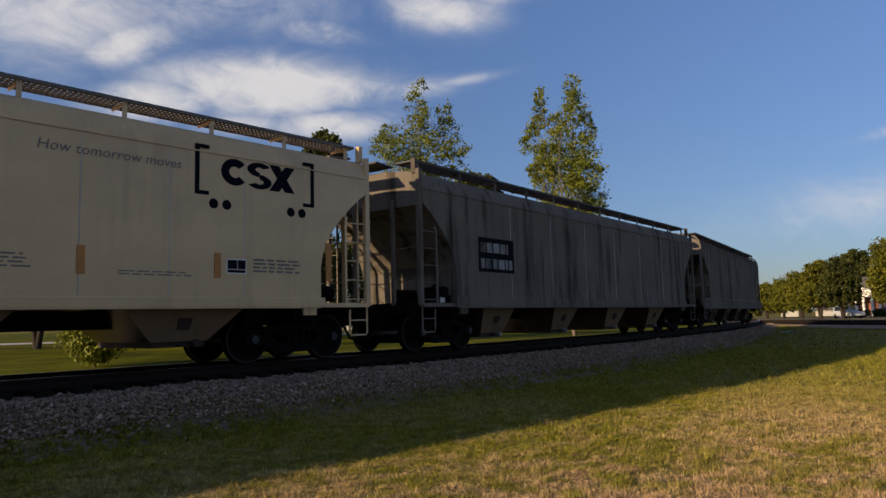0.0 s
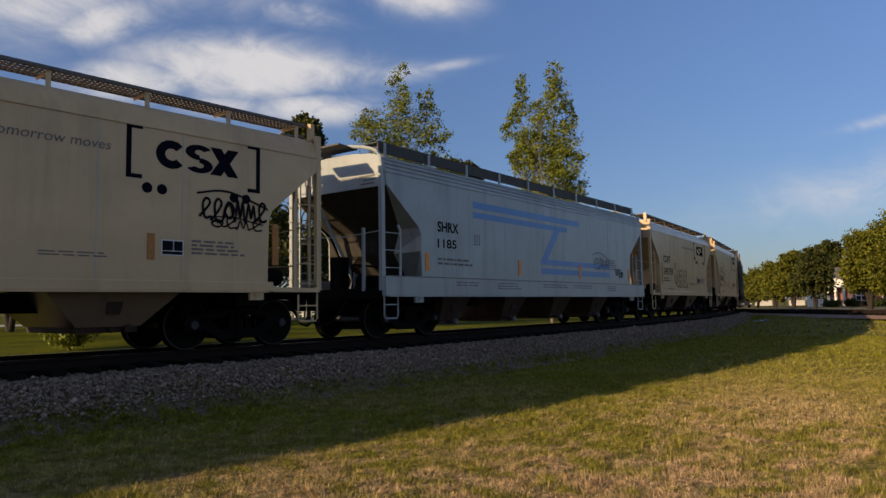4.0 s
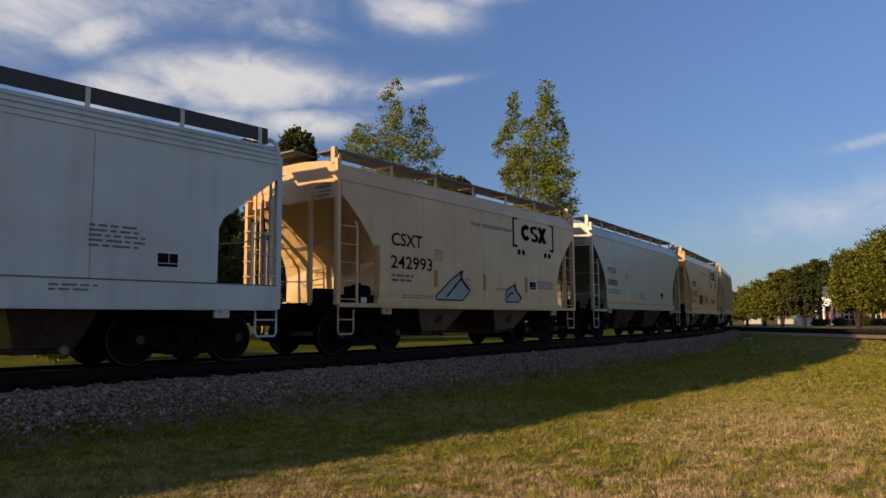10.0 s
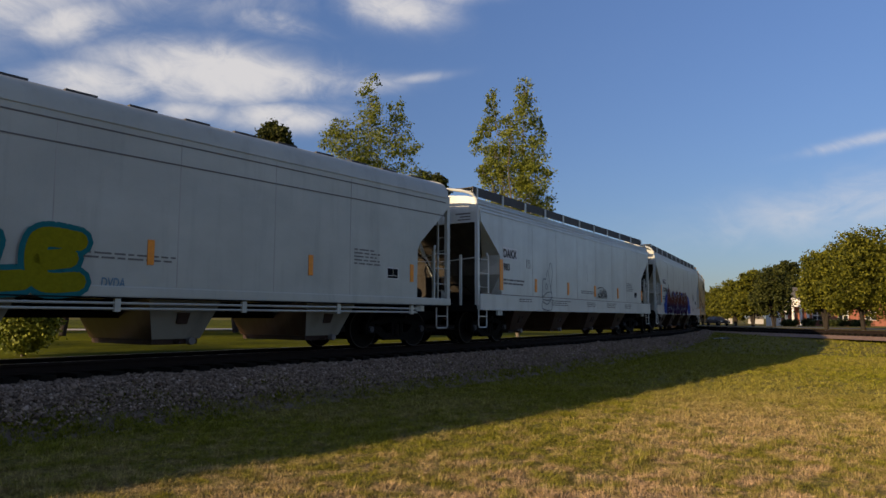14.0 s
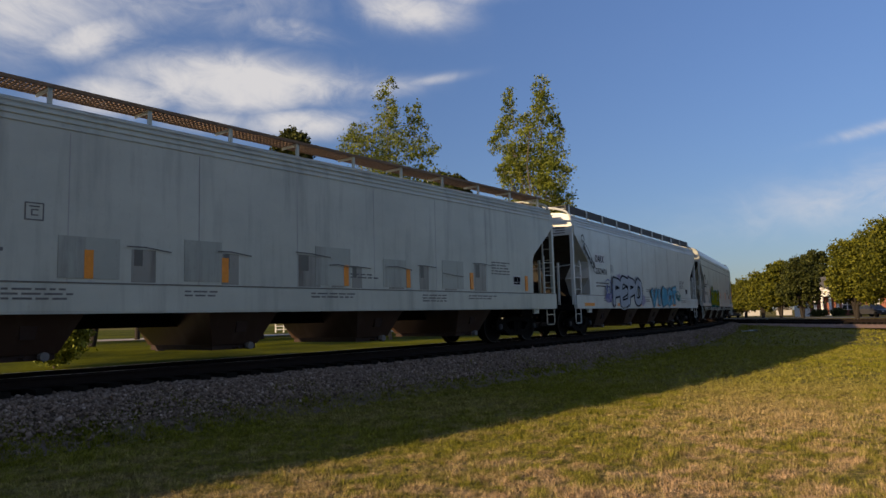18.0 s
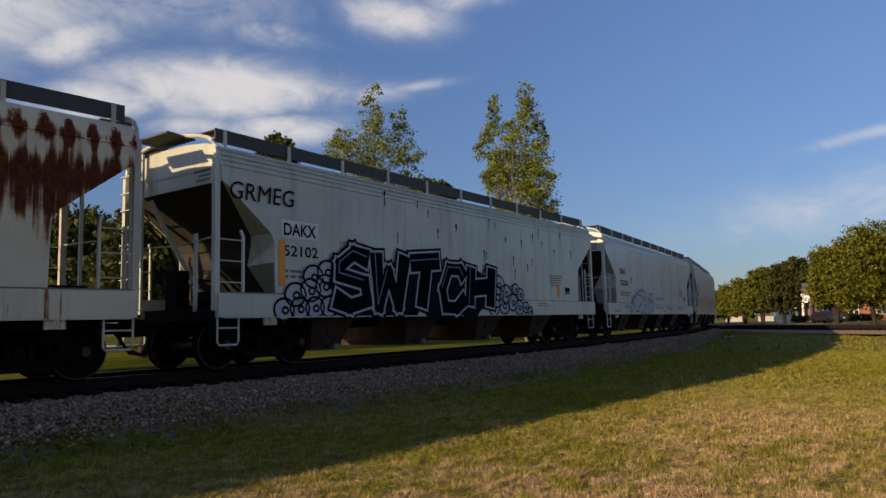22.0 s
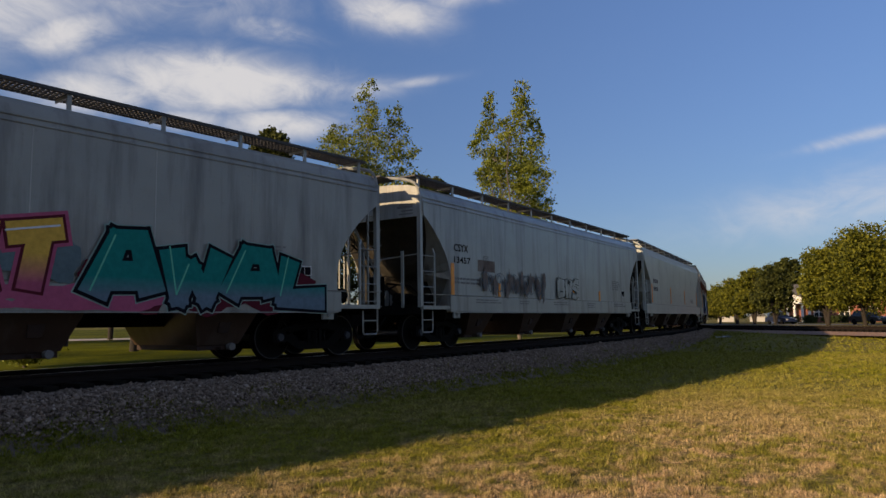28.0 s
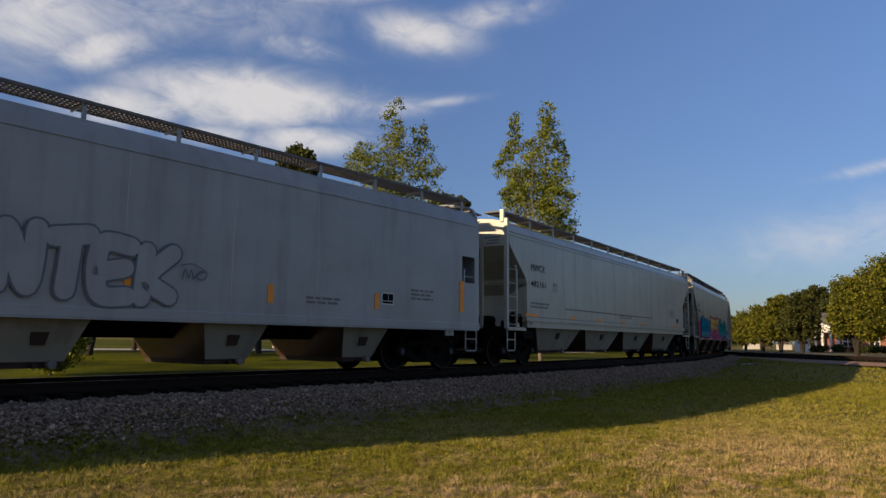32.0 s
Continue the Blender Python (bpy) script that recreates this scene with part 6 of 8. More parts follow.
# strokes of plain letters, each point two steps: across and up
LETTERS = dict(
    A="00 39 69 90|23 83", B="00 09|09 88 76 15|15 94 81 00", C="97 79 29 04 20 60 92", E="99 09 00 90|04 75",
    G="98 59 18 03 30 91 94 54", H="00 09|90 99|04 95", I="40 49", J="39 99 82 40 03",
    K="00 09|99 14 90", L="19 00 90", M="00 19 43 89 90", N="00 19 80 99",
    O="49 17 02 40 92 97 49", P="00 09|09 88 95 14", R="00 09|09 88 86 14 90", S="98 59 17 15 84 91 40 01",
    T="08 99|59 40", U="09 02 40 82 99", V="09 40 99", W="09 20 46 70 99")


def letter_strokes(ch):
    """The strokes of a letter, drawn on a grid of nine by nine steps."""
    return [[(int(c[0]) / 9, int(c[1]) / 9) for c in stroke.split()] for stroke in LETTERS[ch].split("|")]


def flared(paths, width, lift, grow=0.0, flare=0.35):
    """Straight brush strokes that widen towards their cut ends."""
    sh, k = Shape(), 0
    lift = raised(lift)
    for path in paths:
        n = len(path) - 1
        for i, (a, b) in enumerate(zip(path, path[1:])):
            d = Vector((b[0] - a[0], b[1] - a[1]))
            if d.length < 1e-5:
                continue
            u = d.normalized()
            nrm = Vector((-u.y, u.x))
            w0 = width * (1 + (flare if i == 0 else 0)) / 2 + grow
            w1 = width * (1 + (flare if i == n - 1 else 0)) / 2 + grow
            e0, e1 = grow + (width * 0.1 if i == 0 else width * 0.42), grow + (width * 0.1 if i == n - 1 else width * 0.42)
            y = -HALF - lift - 0.0003 * (k % 6)
            k += 1
            p, q = Vector(a) - u * e0, Vector(b) + u * e1
            sh.add([(p.x - nrm.x * w0, y, p.y - nrm.y * w0), (q.x - nrm.x * w1, y, q.y - nrm.y * w1), (q.x + nrm.x * w1, y, q.y + nrm.y * w1), (p.x + nrm.x * w0, y, p.y + nrm.y * w0)], [(0, 1, 2, 3)])
    return sh


def burner(car, body, x0, x1, z0, z1, lift, layers, width, label, round_=False, lean=0.12, seed=1, shine=None, flare=0.35, jitter=0.06):
    """Hand-painted letters that crowd each other: layers of (paint, growth in metres), the widest first."""
    rng = random.Random(seed)
    w = (x1 - x0) / len(body)
    for i, ch in enumerate(body):
        m = width * 0.5
        tall = (z1 - z0) * (1 - rng.uniform(0, 2 * jitter)) - 2 * m
        base = z0 + m + rng.uniform(0, jitter) * (z1 - z0)
        lx, rx = x0 + i * w + m * 0.75, x0 + (i + 1) * w - m * 0.75
        paths = []
        for stroke in letter_strokes(ch):
            pts = []
            for u, v in stroke:
                u, v = u + rng.uniform(-jitter, jitter), v + rng.uniform(-jitter, jitter) * 0.6
                z = base + v * tall
                pts.append((lx + u * (rx - lx) + lean * (z - z0), z))
            paths.append(bend(pts, 5) if round_ else pts)
        owner = None
        for k, (mat, grow) in enumerate(layers):
            up_ = lift + 0.0025 * k * 2 + 0.0008 * (i % 2)
            sh = stroke_shape(paths, width + 2 * grow, up_) if round_ else flared(paths, width, up_, grow, flare)
            o = part("graffiti_letter" if owner is None else "fill", sh, mat, owner or car, label if owner is None else "")
            owner = owner or o
        if shine:
            top_line = paths[0][: max(2, len(paths[0]) * 2 // 3)]
            part("highlight", stroke_shape([[(a - width * 0.16, b + width * 0.18) for a, b in top_line]], 0.03, lift + 0.005 * len(layers) + 0.002), shine, owner)


def outline_patch(car, pts, fill, edge, width, lift, label, n=4):
    """One flat sprayed shape with a dark edge."""
    y = -HALF - raised(lift)
    o = part("graffiti_patch", Shape().add([(x, y, z) for x, z in pts], [tuple(range(len(pts)))]), fill, car, label)
    part("edge", stroke_shape([list(pts) + [pts[0]]], width, lift + 0.003), edge, o)
    return o


def paint_graffiti():
    S = SPRAY
    cars = [c for c, s in CARS]
    # order of the cars: two sooty, then as they pass
    (_, _, c1, c2, c3, c4, c5, c6, c7, c8, c9, c10, c11, c12, c13, c14, c15, c16, c17, c18, c19, c20, c21) = cars
    wild(c2, -1.95, 0.25, 1.42, 2.32, 5, CREAM, S["black"], 0.16, 0.030, 19, "outlined bubble letters in thin dark spray", lean=0.12)
    tag(c4, 3.2, 4.6, 2.3, 2.85, 6, S["black"], 0.045, 4, "black spray-can scribble")
    tag(c4, 3.4, 4.5, 2.18, 2.4, 4, S["black"], 0.03, 5)
    for k in range(3):
        tag(c5, -1.62 + 0.05 * k, -0.30, 1.50 + 0.05 * k, 2.12, 5, S["pencil"], 0.022, 7 + k, "faded grey spray scribble")
    tag(c5, -1.4, -0.5, 1.6, 2.0, 3, S["grey"], 0.07, 17, "faded grey spray scribble")
    wild(c6, -2.1, -1.05, 1.55, 2.15, 4, S["red"], S["maroon"], 0.07, 0.02, 9, "small red graffiti letters")
    tag(c6, 0.05, 0.95, 1.7, 2.2, 4, S["black"], 0.035, 10)
    tag(c3, 3.2, 4.6, 1.9, 2.5, 3, S["pencil"], 0.03, 11)
    plate(c3, "graffiti_patch", S["grey"], 5.1, 1.75, 5.6, 2.0, 0.012, "dark painted-out patch")
    # two pale shapes with dark edges, one longer than the other
    one = [(-2.2, 1.27), (-2.2, 1.37), (-1.5, 1.83), (-1.02, 2.06), (-1.1, 1.83), (-0.95, 1.68), (-0.72, 1.55), (-0.8, 1.45), (-1.05, 1.27)]
    two = [(1.12, 1.27), (1.10, 1.5), (1.25, 1.65), (1.58, 1.76), (1.68, 1.62), (1.9, 1.5), (1.98, 1.4), (1.85, 1.27)]
    PALE = spray("pale_grey_spray", (0.34, 0.37, 0.36))
    for pts, inner in ((one, [(-1.75, 1.36), (-1.2, 1.78), (-1.1, 1.83)]), (two, [(1.2, 1.38), (1.3, 1.5), (1.52, 1.53)])):
        outline_patch(c8, pts, PALE, S["black"], 0.035, 0.008, "pale grey arrow-like graffiti shape with a black edge")
        lines(c8, [inner], 0.05, S["black"], "black stroke inside the pale shape", 0.014)
        lines(c8, [[(pts[4][0] - 0.05, pts[4][1] + 0.2), pts[4], (pts[6][0], pts[6][1])]], 0.055, S["black"], "black stroke on the pale shape", 0.016)
    # brown rounded letters over purple ones, blue bursts at both ends
    for x, sg in ((-5.9, 1), (2.75, -1)):
        cloud(c9, [(x, 1.35, 0.62, 0.36), (x + 0.2 * sg, 1.7, 0.45, 0.32), (x + 0.55 * sg, 1.95, 0.34, 0.2), (x - 0.35 * sg, 1.2, 0.3, 0.2)], S["blue"], 0.046, "blue sprayed burst beside letters")
    cloud(c9, [(-3.4, 2.12, 0.42, 0.16), (-2.9, 2.05, 0.3, 0.12), (-0.2, 2.12, 0.45, 0.18), (1.1, 2.08, 0.16, 0.12)], S["blue"], 0.0455, "blue sprayed shadow behind letters")
    rng = random.Random(77)
    for row, z, r, fill, n, x_ in ((0, 1.33, 0.25, "purple", 8, -5.1), (1, 1.76, 0.34, "brown", 6, -4.9)):
        for i in range(n):
            x = x_ + 7.0 * i / (n - 1) * 0.93
            rx, rz = r * rng.uniform(1.25, 1.7), r * rng.uniform(0.9, 1.15)
            zc = z + rng.uniform(-0.04, 0.05)
            j_ = lambda v: v + rng.uniform(-0.42, 0.42) * r
            flip = rng.choice((-1, 1))
            arch = [bend([(j_(x - flip * rx), zc - rz * 0.8), (j_(x - flip * rx * 0.9), j_(zc + rz * 0.3)), (j_(x - flip * rx * 0.2), zc + rz), (j_(x + flip * rx * 0.7), j_(zc + rz * 0.5)), (j_(x + flip * rx), j_(zc - rz * 0.3)), (j_(x + flip * rx * 0.4), zc - rz * 0.8)]), bend([(j_(x - rx * 0.2), zc - rz * 0.8), (j_(x + rx * 0.1), j_(zc + rz * 0.1)), (j_(x + rx * 0.5), j_(zc))])]
            lift = 0.052 + 0.006 * row + 0.002 * (i % 2)
            if row:
                part("graffiti_halo", stroke_shape(arch, 0.50, 0.0492 + 0.0005 * (i % 2)), S["mauve"], c9, "dull pink glow round the letters")
            g = part("graffiti_letter", stroke_shape(arch, 0.36, lift), S["black"], c9, "rounded %s graffiti letters with pale edges" % fill)
            part("fill", stroke_shape(arch, 0.27, lift + 0.004), FADES["brown"] if row else S[fill], g)
            part("highlight", stroke_shape([[(a - 0.02, b + 0.07) for a, b in arch[0][3:20]]], 0.045, lift + 0.007), S["silver"], g)
            if row == 0:
                part("drip", stroke_shape([bend([(x - rx * 0.5, zc + 0.02), (x - rx * 0.2, zc - 0.1), (x + rx * 0.3, zc + 0.05), (x + rx * 0.6, zc - 0.08)])], 0.025, lift + 0.007), S["silver"], g)
    tag(c9, 2.35, 3.05, 1.15, 1.9, 3, S["black"], 0.03, 95, "black scribble on the blue spray")
    tag(c9, -6.1, -5.6, 1.15, 1.5, 2, S["black"], 0.025, 96, "black scribble on the blue spray")
    LIFT[0] = 0.038
    # sketched cat and tags
    lines(c10, [bend([(-4.3, 1.35), (-4.25, 2.0), (-4.0, 2.05), (-3.85, 2.35), (-3.7, 2.0), (-3.55, 1.4), (-4.3, 1.35)]), ring(-3.95, 1.8, 0.07, 0.09), bend([(-4.3, 1.3), (-3.9, 1.2), (-3.5, 1.45)]), bend([(-3.62, 1.7), (-3.45, 2.3), (-3.6, 2.62), (-3.74, 2.4)]), bend([(-4.25, 1.45), (-3.9, 1.6), (-3.55, 1.62)]), bend([(-4.32, 1.3), (-4.3, 1.05), (-3.6, 1.02), (-3.52, 1.4)])], 0.03, S["pencil"], "sketched cat in thin black lines")
    tag(c10, 1.1, 2.2, 1.5, 1.95, 6, S["black"], 0.03, 14)
    lines(c10, [[(-0.1, 2.75), (-0.05, 2.15)]], 0.02, S["grey"], "single thin spray line")
    # yellow-green letters
    cloud(c11, [(-4.65, 1.28, 0.6, 0.26)], S["deepteal"], 0.009, "teal sprayed patch under the letters")
    burner(c11, "JUNGLE", -5.2, -0.6, 1.10, 2.04, 0.010, [(S["deepteal"], 0.085), (S["olive"], 0.0)], 0.31, "fat yellow-green bubble letters with teal edges", True, 0.03, 31, jitter=0.04)
    cloud(c11, [(-4.40, 2.16, 0.40, 0.21)], S["deepteal"], 0.020, "teal edge of the dot over the letters")
    cloud(c11, [(-4.40, 2.16, 0.31, 0.14)], S["olive"], 0.024, "yellow-green dot over the letters")
    for body, x, z, h, w in (("FUME!!", -6.15, 1.52, 0.17, 0.62), ("GPED", -6.15, 1.27, 0.18, 0.58), ("DVDA", -0.28, 1.22, 0.15, 0.40)):
        words(c11, body, x, z, h, S["steelblue"], w, 0.004, "thin blue hand-sprayed words", "graffiti_tag", 0.1, 0.012)
    # white bubble letters, teal tag, black tag by the end
    burner(c12, "PEPO", -5.1, -1.5, 1.02, 2.16, 0.008, [(S["silver"], 0.10), (S["black"], 0.065), (S["silver"], 0.0)], 0.27, "pale bubble graffiti letters with black outlines", True, 0.06, 41)
    cloud(c12, [(-5.5, 1.35, 0.5, 0.18), (-1.35, 1.3, 0.4, 0.22), (-3.2, 2.2, 0.2, 0.1), (-4.3, 2.2, 0.2, 0.1)], S["lilac"], 0.009, "faint lilac spray beside letters")
    tag(c12, -5.9, -5.0, 1.2, 2.0, 3, S["blue"], 0.035, 22)
    burner(c12, "VIBOT", -0.1, 4.2, 1.02, 1.95, 0.008, [(S["slate"], 0.045), (S["sky"], 0.0)], 0.22, "pale blue graffiti letters with dark edges", False, 0.15, 42, S["white"])
    tag(c12, 4.2, 5.0, 1.3, 1.75, 3, S["teal"], 0.05, 27)
    tag(c12, -7.95, -6.9, 3.0, 3.35, 5, S["black"], 0.045, 24, "black spray-can scribble down the sloping edge", -0.75)
    lines(c12, [ring(-8.0, 3.4, 0.13, 0.13)], 0.04, S["black"], "black sprayed ring")
    # dark peeling stains above the sill
    rng = random.Random(133)
    for x in (-4.6, -2.9, -1.1, -0.2, 0.4, 1.6, 2.7, 3.7, 5.0):
        w, h = rng.uniform(0.25, 0.6), rng.uniform(0.35, 0.75)
        plate(c13, "stain", STAIN, x, 1.46, x + w, 1.46 + h, 0.004)
        lines(c13, [[(x - 0.1, 1.46 + h + rng.uniform(0, 0.05)), (x + w * 0.5, 1.46 + h + rng.uniform(0, 0.05)), (x + w + 0.25, 1.44 + h)]], 0.022, STAIN_DARK, "dark edge of an old stain", 0.010)
        plate(c13, "stain", STAIN_DARK, x + w * 0.1, 1.46 + h * 0.5, x + w * 0.45, 1.46 + h, 0.006)
    # pencilled shapes with a pale fill, outline points traced to fit the camera's view
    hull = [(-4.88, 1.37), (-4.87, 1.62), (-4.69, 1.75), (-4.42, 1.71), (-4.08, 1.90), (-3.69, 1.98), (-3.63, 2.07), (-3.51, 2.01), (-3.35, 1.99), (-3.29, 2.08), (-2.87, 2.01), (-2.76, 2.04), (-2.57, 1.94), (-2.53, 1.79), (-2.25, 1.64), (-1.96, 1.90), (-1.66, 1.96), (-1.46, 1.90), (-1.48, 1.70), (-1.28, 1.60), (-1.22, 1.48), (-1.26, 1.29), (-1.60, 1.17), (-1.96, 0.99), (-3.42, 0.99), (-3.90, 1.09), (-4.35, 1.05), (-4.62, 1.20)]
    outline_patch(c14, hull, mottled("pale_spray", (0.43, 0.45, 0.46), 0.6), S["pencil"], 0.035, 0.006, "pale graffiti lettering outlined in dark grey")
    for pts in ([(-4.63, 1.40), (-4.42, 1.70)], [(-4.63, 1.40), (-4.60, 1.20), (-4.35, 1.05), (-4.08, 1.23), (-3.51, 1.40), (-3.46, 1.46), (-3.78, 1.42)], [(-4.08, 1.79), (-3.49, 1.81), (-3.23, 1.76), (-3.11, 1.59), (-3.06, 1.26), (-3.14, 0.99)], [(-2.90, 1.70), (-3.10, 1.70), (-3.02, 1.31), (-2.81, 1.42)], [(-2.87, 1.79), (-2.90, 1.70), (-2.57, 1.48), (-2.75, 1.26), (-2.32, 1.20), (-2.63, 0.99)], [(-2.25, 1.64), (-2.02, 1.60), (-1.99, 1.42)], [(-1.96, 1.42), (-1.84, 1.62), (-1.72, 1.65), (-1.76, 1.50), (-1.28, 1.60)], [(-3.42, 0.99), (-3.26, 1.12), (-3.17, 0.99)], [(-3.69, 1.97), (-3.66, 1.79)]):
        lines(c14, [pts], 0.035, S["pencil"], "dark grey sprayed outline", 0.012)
    tag(c14, -5.7, -4.95, 1.02, 1.3, 3, S["pencil"], 0.02, 63, "thin grey scribble")
    # black letters with pale edges between heaps of round bubbles
    rng = random.Random(151)
    spots = [(-6.9 + 0.42 * i, 1.12 + 0.02 * i, 0.26) for i in range(5)] + [(-6.6 + 0.42 * i, 1.42 + 0.10 * i, 0.28) for i in range(4)] + [(-6.1 + 0.4 * i, 1.8 + 0.12 * i, 0.28) for i in range(3)]
    spots += [(0.9, 2.05, 0.36), (1.4, 1.85, 0.34), (1.3, 1.5, 0.36), (1.8, 1.6, 0.32), (1.1, 1.2, 0.3), (1.7, 1.25, 0.3), (2.2, 1.35, 0.3), (2.4, 1.75, 0.2), (2.7, 1.6, 0.22), (2.6, 1.2, 0.26), (3.0, 1.2, 0.2), (3.3, 1.08, 0.16)]
    for k, (x, z, r) in enumerate(spots):
        lift = 0.046 + 0.0016 * (k % 4)
        cloud(c15, [(x, z, r, r * 0.85)], S["silver"], lift, "round pale bubble with a black edge")
        lines(c15, [ring(x, z, r, r * 0.85), ring(x + 0.03, z - 0.02, r * 0.3, r * 0.25, 9)], 0.05, S["black"], "black edge of a round bubble", lift + 0.002)
    cloud(c15, [(-4.6, 1.6, 1.0, 0.72), (-3.2, 1.6, 1.1, 0.74), (-1.6, 1.6, 1.2, 0.74), (-0.2, 1.55, 0.9, 0.7)], S["black"], 0.054, "black sprayed base behind letters")
    burner(c15, "SWTCH", -5.7, 0.95, 1.0, 2.52, 0.020, [(S["black"], 0.11), (S["silver"], 0.05), (S["ink"], 0.0)], 0.31, "tall black graffiti letters with silver edges", False, 0.10, 51, S["steelblue"], 0.45)
    for i in range(26):
        x, z = rng.uniform(-4, 7.5), rng.uniform(1.9, 3.75)
        d = rng.uniform(0.10, 0.34)
        plate(c15, "rust_run", RUST_RUN, x, z, x + rng.uniform(0.015, 0.04), z + d, 0.007)
        cloud(c15, [(x + 0.012, z + d, rng.uniform(0.018, 0.042), rng.uniform(0.03, 0.085))], S["black"], -0.030, "black bleeding rust spot")
    words(c15, "GRMEG", -8.2, 3.2, 0.34, S["black"], 1.6, 0.01, "black tag sprayed high on the side", "graffiti_tag", 0.1, 0.03)
    # three pieces on the rusty car
    burner(c16, "COMBAT", -6.75, -1.2, 0.96, 2.56, 0.014, [(S["silver"], 0.055), (S["ink"], 0.0)], 0.27, "tall black graffiti letters with white edges", False, 0.12, 52, None, 0.5, 0.04)
    cloud(c16, [(-6.6, 1.3, 0.4, 0.3), (-1.9, 1.3, 0.5, 0.35), (-4, 1.15, 1.2, 0.2)], S["pink"], 0.044, "dull pink sprayed patch")
    burner(c16, "MTN", -1.3, 1.95, 0.96, 2.3, 0.018, [(S["deepblue"], 0.085), (S["white"], 0.0)], 0.27, "tall white graffiti letters with blue edges", False, 0.10, 53, None, 0.3)
    cloud(c16, [(4.2, 1.4, 2.3, 0.5)], S["maroon"], 0.045, "dark red sprayed base")
    burner(c16, "ROCKOO", 1.95, 6.35, 0.98, 2.28, 0.022, [(S["mintgrey"], 0.045), (FADES["night"], 0.0)], 0.22, "black graffiti letters with pale green edges", False, 0.12, 54, S["mintgrey"], 0.4)
    cloud(c16, [(6.6, 1.35, 0.35, 0.4)], S["mint"], 0.05, "mint green sprayed patch")
    tag(c16, -7.2, -6.6, 1.1, 1.5, 3, S["black"], 0.03, 33)
    # faded patches, scribble
    rng = random.Random(181)
    for k in range(34):
        x = -6.0 + 4.4 * rng.random() ** 0.9
        cloud(c18, [(x, rng.uniform(1.6, 2.05), rng.uniform(0.03, 0.13), rng.uniform(0.10, 0.36))], S[rng.choice(("dusk", "dusk", "soot"))], 0.006 + 0.0008 * (k % 5), "faded brown and grey spray smear")
    plate(c18, "graffiti_patch", S["dusk"], -6.0, 2.15, -5.0, 2.48, 0.006, "faded brown painted-out patch")
    burner(c18, "BWS", -0.55, 1.35, 1.46, 2.2, 0.008, [(S["black"], 0.022), (DUSTY, 0.0)], 0.16, "outlined graffiti letters in black spray", False, 0.1, 61)
    for k in range(5):
        tag(c18, -5.9 + 0.9 * k, -5.2 + 0.9 * k, 1.5, 2.1, 2, S["pencil"], 0.03, 41 + k, "faded dark spray scribble", 0.05)
    # cyan, yellow, teal
    cloud(c19, [(-6.9, 1.3, 0.6, 0.34), (-4.5, 1.15, 1.6, 0.2), (-0.8, 1.2, 1.8, 0.24), (2.0, 1.2, 1.4, 0.22), (-7.0, 1.7, 0.3, 0.4)], S["pink"], 0.046, "pink sprayed base under letters")
    for i in range(4):
        x = -6.35 + 0.92 * i
        h = 2.32 - 0.06 * i
        outer = [(x - 0.35, 1.05), (x + 0.62, 1.05), (x + 0.95, h), (x - 0.02, h - 0.06)]
        o = Shape().slab([(a, b) for a, b in outer], -HALF - 0.054 - 0.002 * i, -HALF - 0.05)
        g = part("graffiti_letter", o, S["black"], c19, "broad slanted cyan graffiti letters with black edges")
        inn = [(x - 0.26, 1.10), (x + 0.56, 1.10), (x + 0.86, h - 0.05), (x + 0.04, h - 0.11)]
        part("fill", Shape().slab(inn, -HALF - 0.064 - 0.002 * i, -HALF - 0.06), FADES["aqua"], g)
        part("notch", Shape().slab([(x - 0.02, 1.06), (x + 0.17, 1.06), (x + 0.12, 1.30)], -HALF - 0.072 - 0.002 * i, -HALF - 0.07), S["black"], g)
        part("hook", stroke_shape([[(x + 0.24, 1.40), (x + 0.33, 1.66), (x + 0.66, 1.70)], [(x + 0.42, 1.12), (x + 0.52, 1.44), (x + 0.40, 1.46)]][: 2 if i % 2 else 1], 0.075, 0.074, False), S["black"], g)
    part("graffiti_patch", Shape().slab([(-6.98, 1.05), (-6.62, 1.05), (-6.30, 2.18), (-6.62, 2.12)], -HALF - 0.052, -HALF - 0.048), S["black"], c19, "black slanted edge before the letters")
    cloud(c19, [(2.6, 1.45, 0.9, 0.5), (4.0, 1.45, 1.1, 0.5), (5.6, 1.4, 1.0, 0.45)], S["maroon"], 0.008, "dark red sprayed base under letters")
    cloud(c19, [(-2.4, 1.75, 0.3, 0.4), (1.45, 1.8, 0.3, 0.4), (-0.5, 1.9, 1.6, 0.5)], S["slate"], 0.0075, "dark blue-green spray round letters")
    burner(c19, "PEST", -2.35, 1.5, 1.12, 2.35, 0.012, [(S["pink"], 0.10), (S["maroon"], 0.045), (FADES["gold"], 0.0)], 0.26, "yellow graffiti letters with dark edges", False, 0.08, 71, S["white"])
    burner(c19, "AWAL", 1.75, 6.9, 1.05, 2.3, 0.012, [(S["mintgrey"], 0.08), (S["black"], 0.06), (FADES["sea"], 0.0)], 0.34, "teal graffiti letters with black edges", False, 0.10, 72, S["mint"], 0.45)
    # big outlined letters
    burner(c21, "ONTEK", -3.75, -0.1, 1.25, 2.45, 0.006, [(S["pencil"], 0.035), (SLATE_WHITE, 0.0)], 0.30, "big rounded graffiti letters outlined in dark grey", True, 0.05, 81)
    tag(c21, 0.0, 0.5, 1.7, 2.0, 2, SPRAY["pencil"], 0.02, 61)


paint_graffiti()


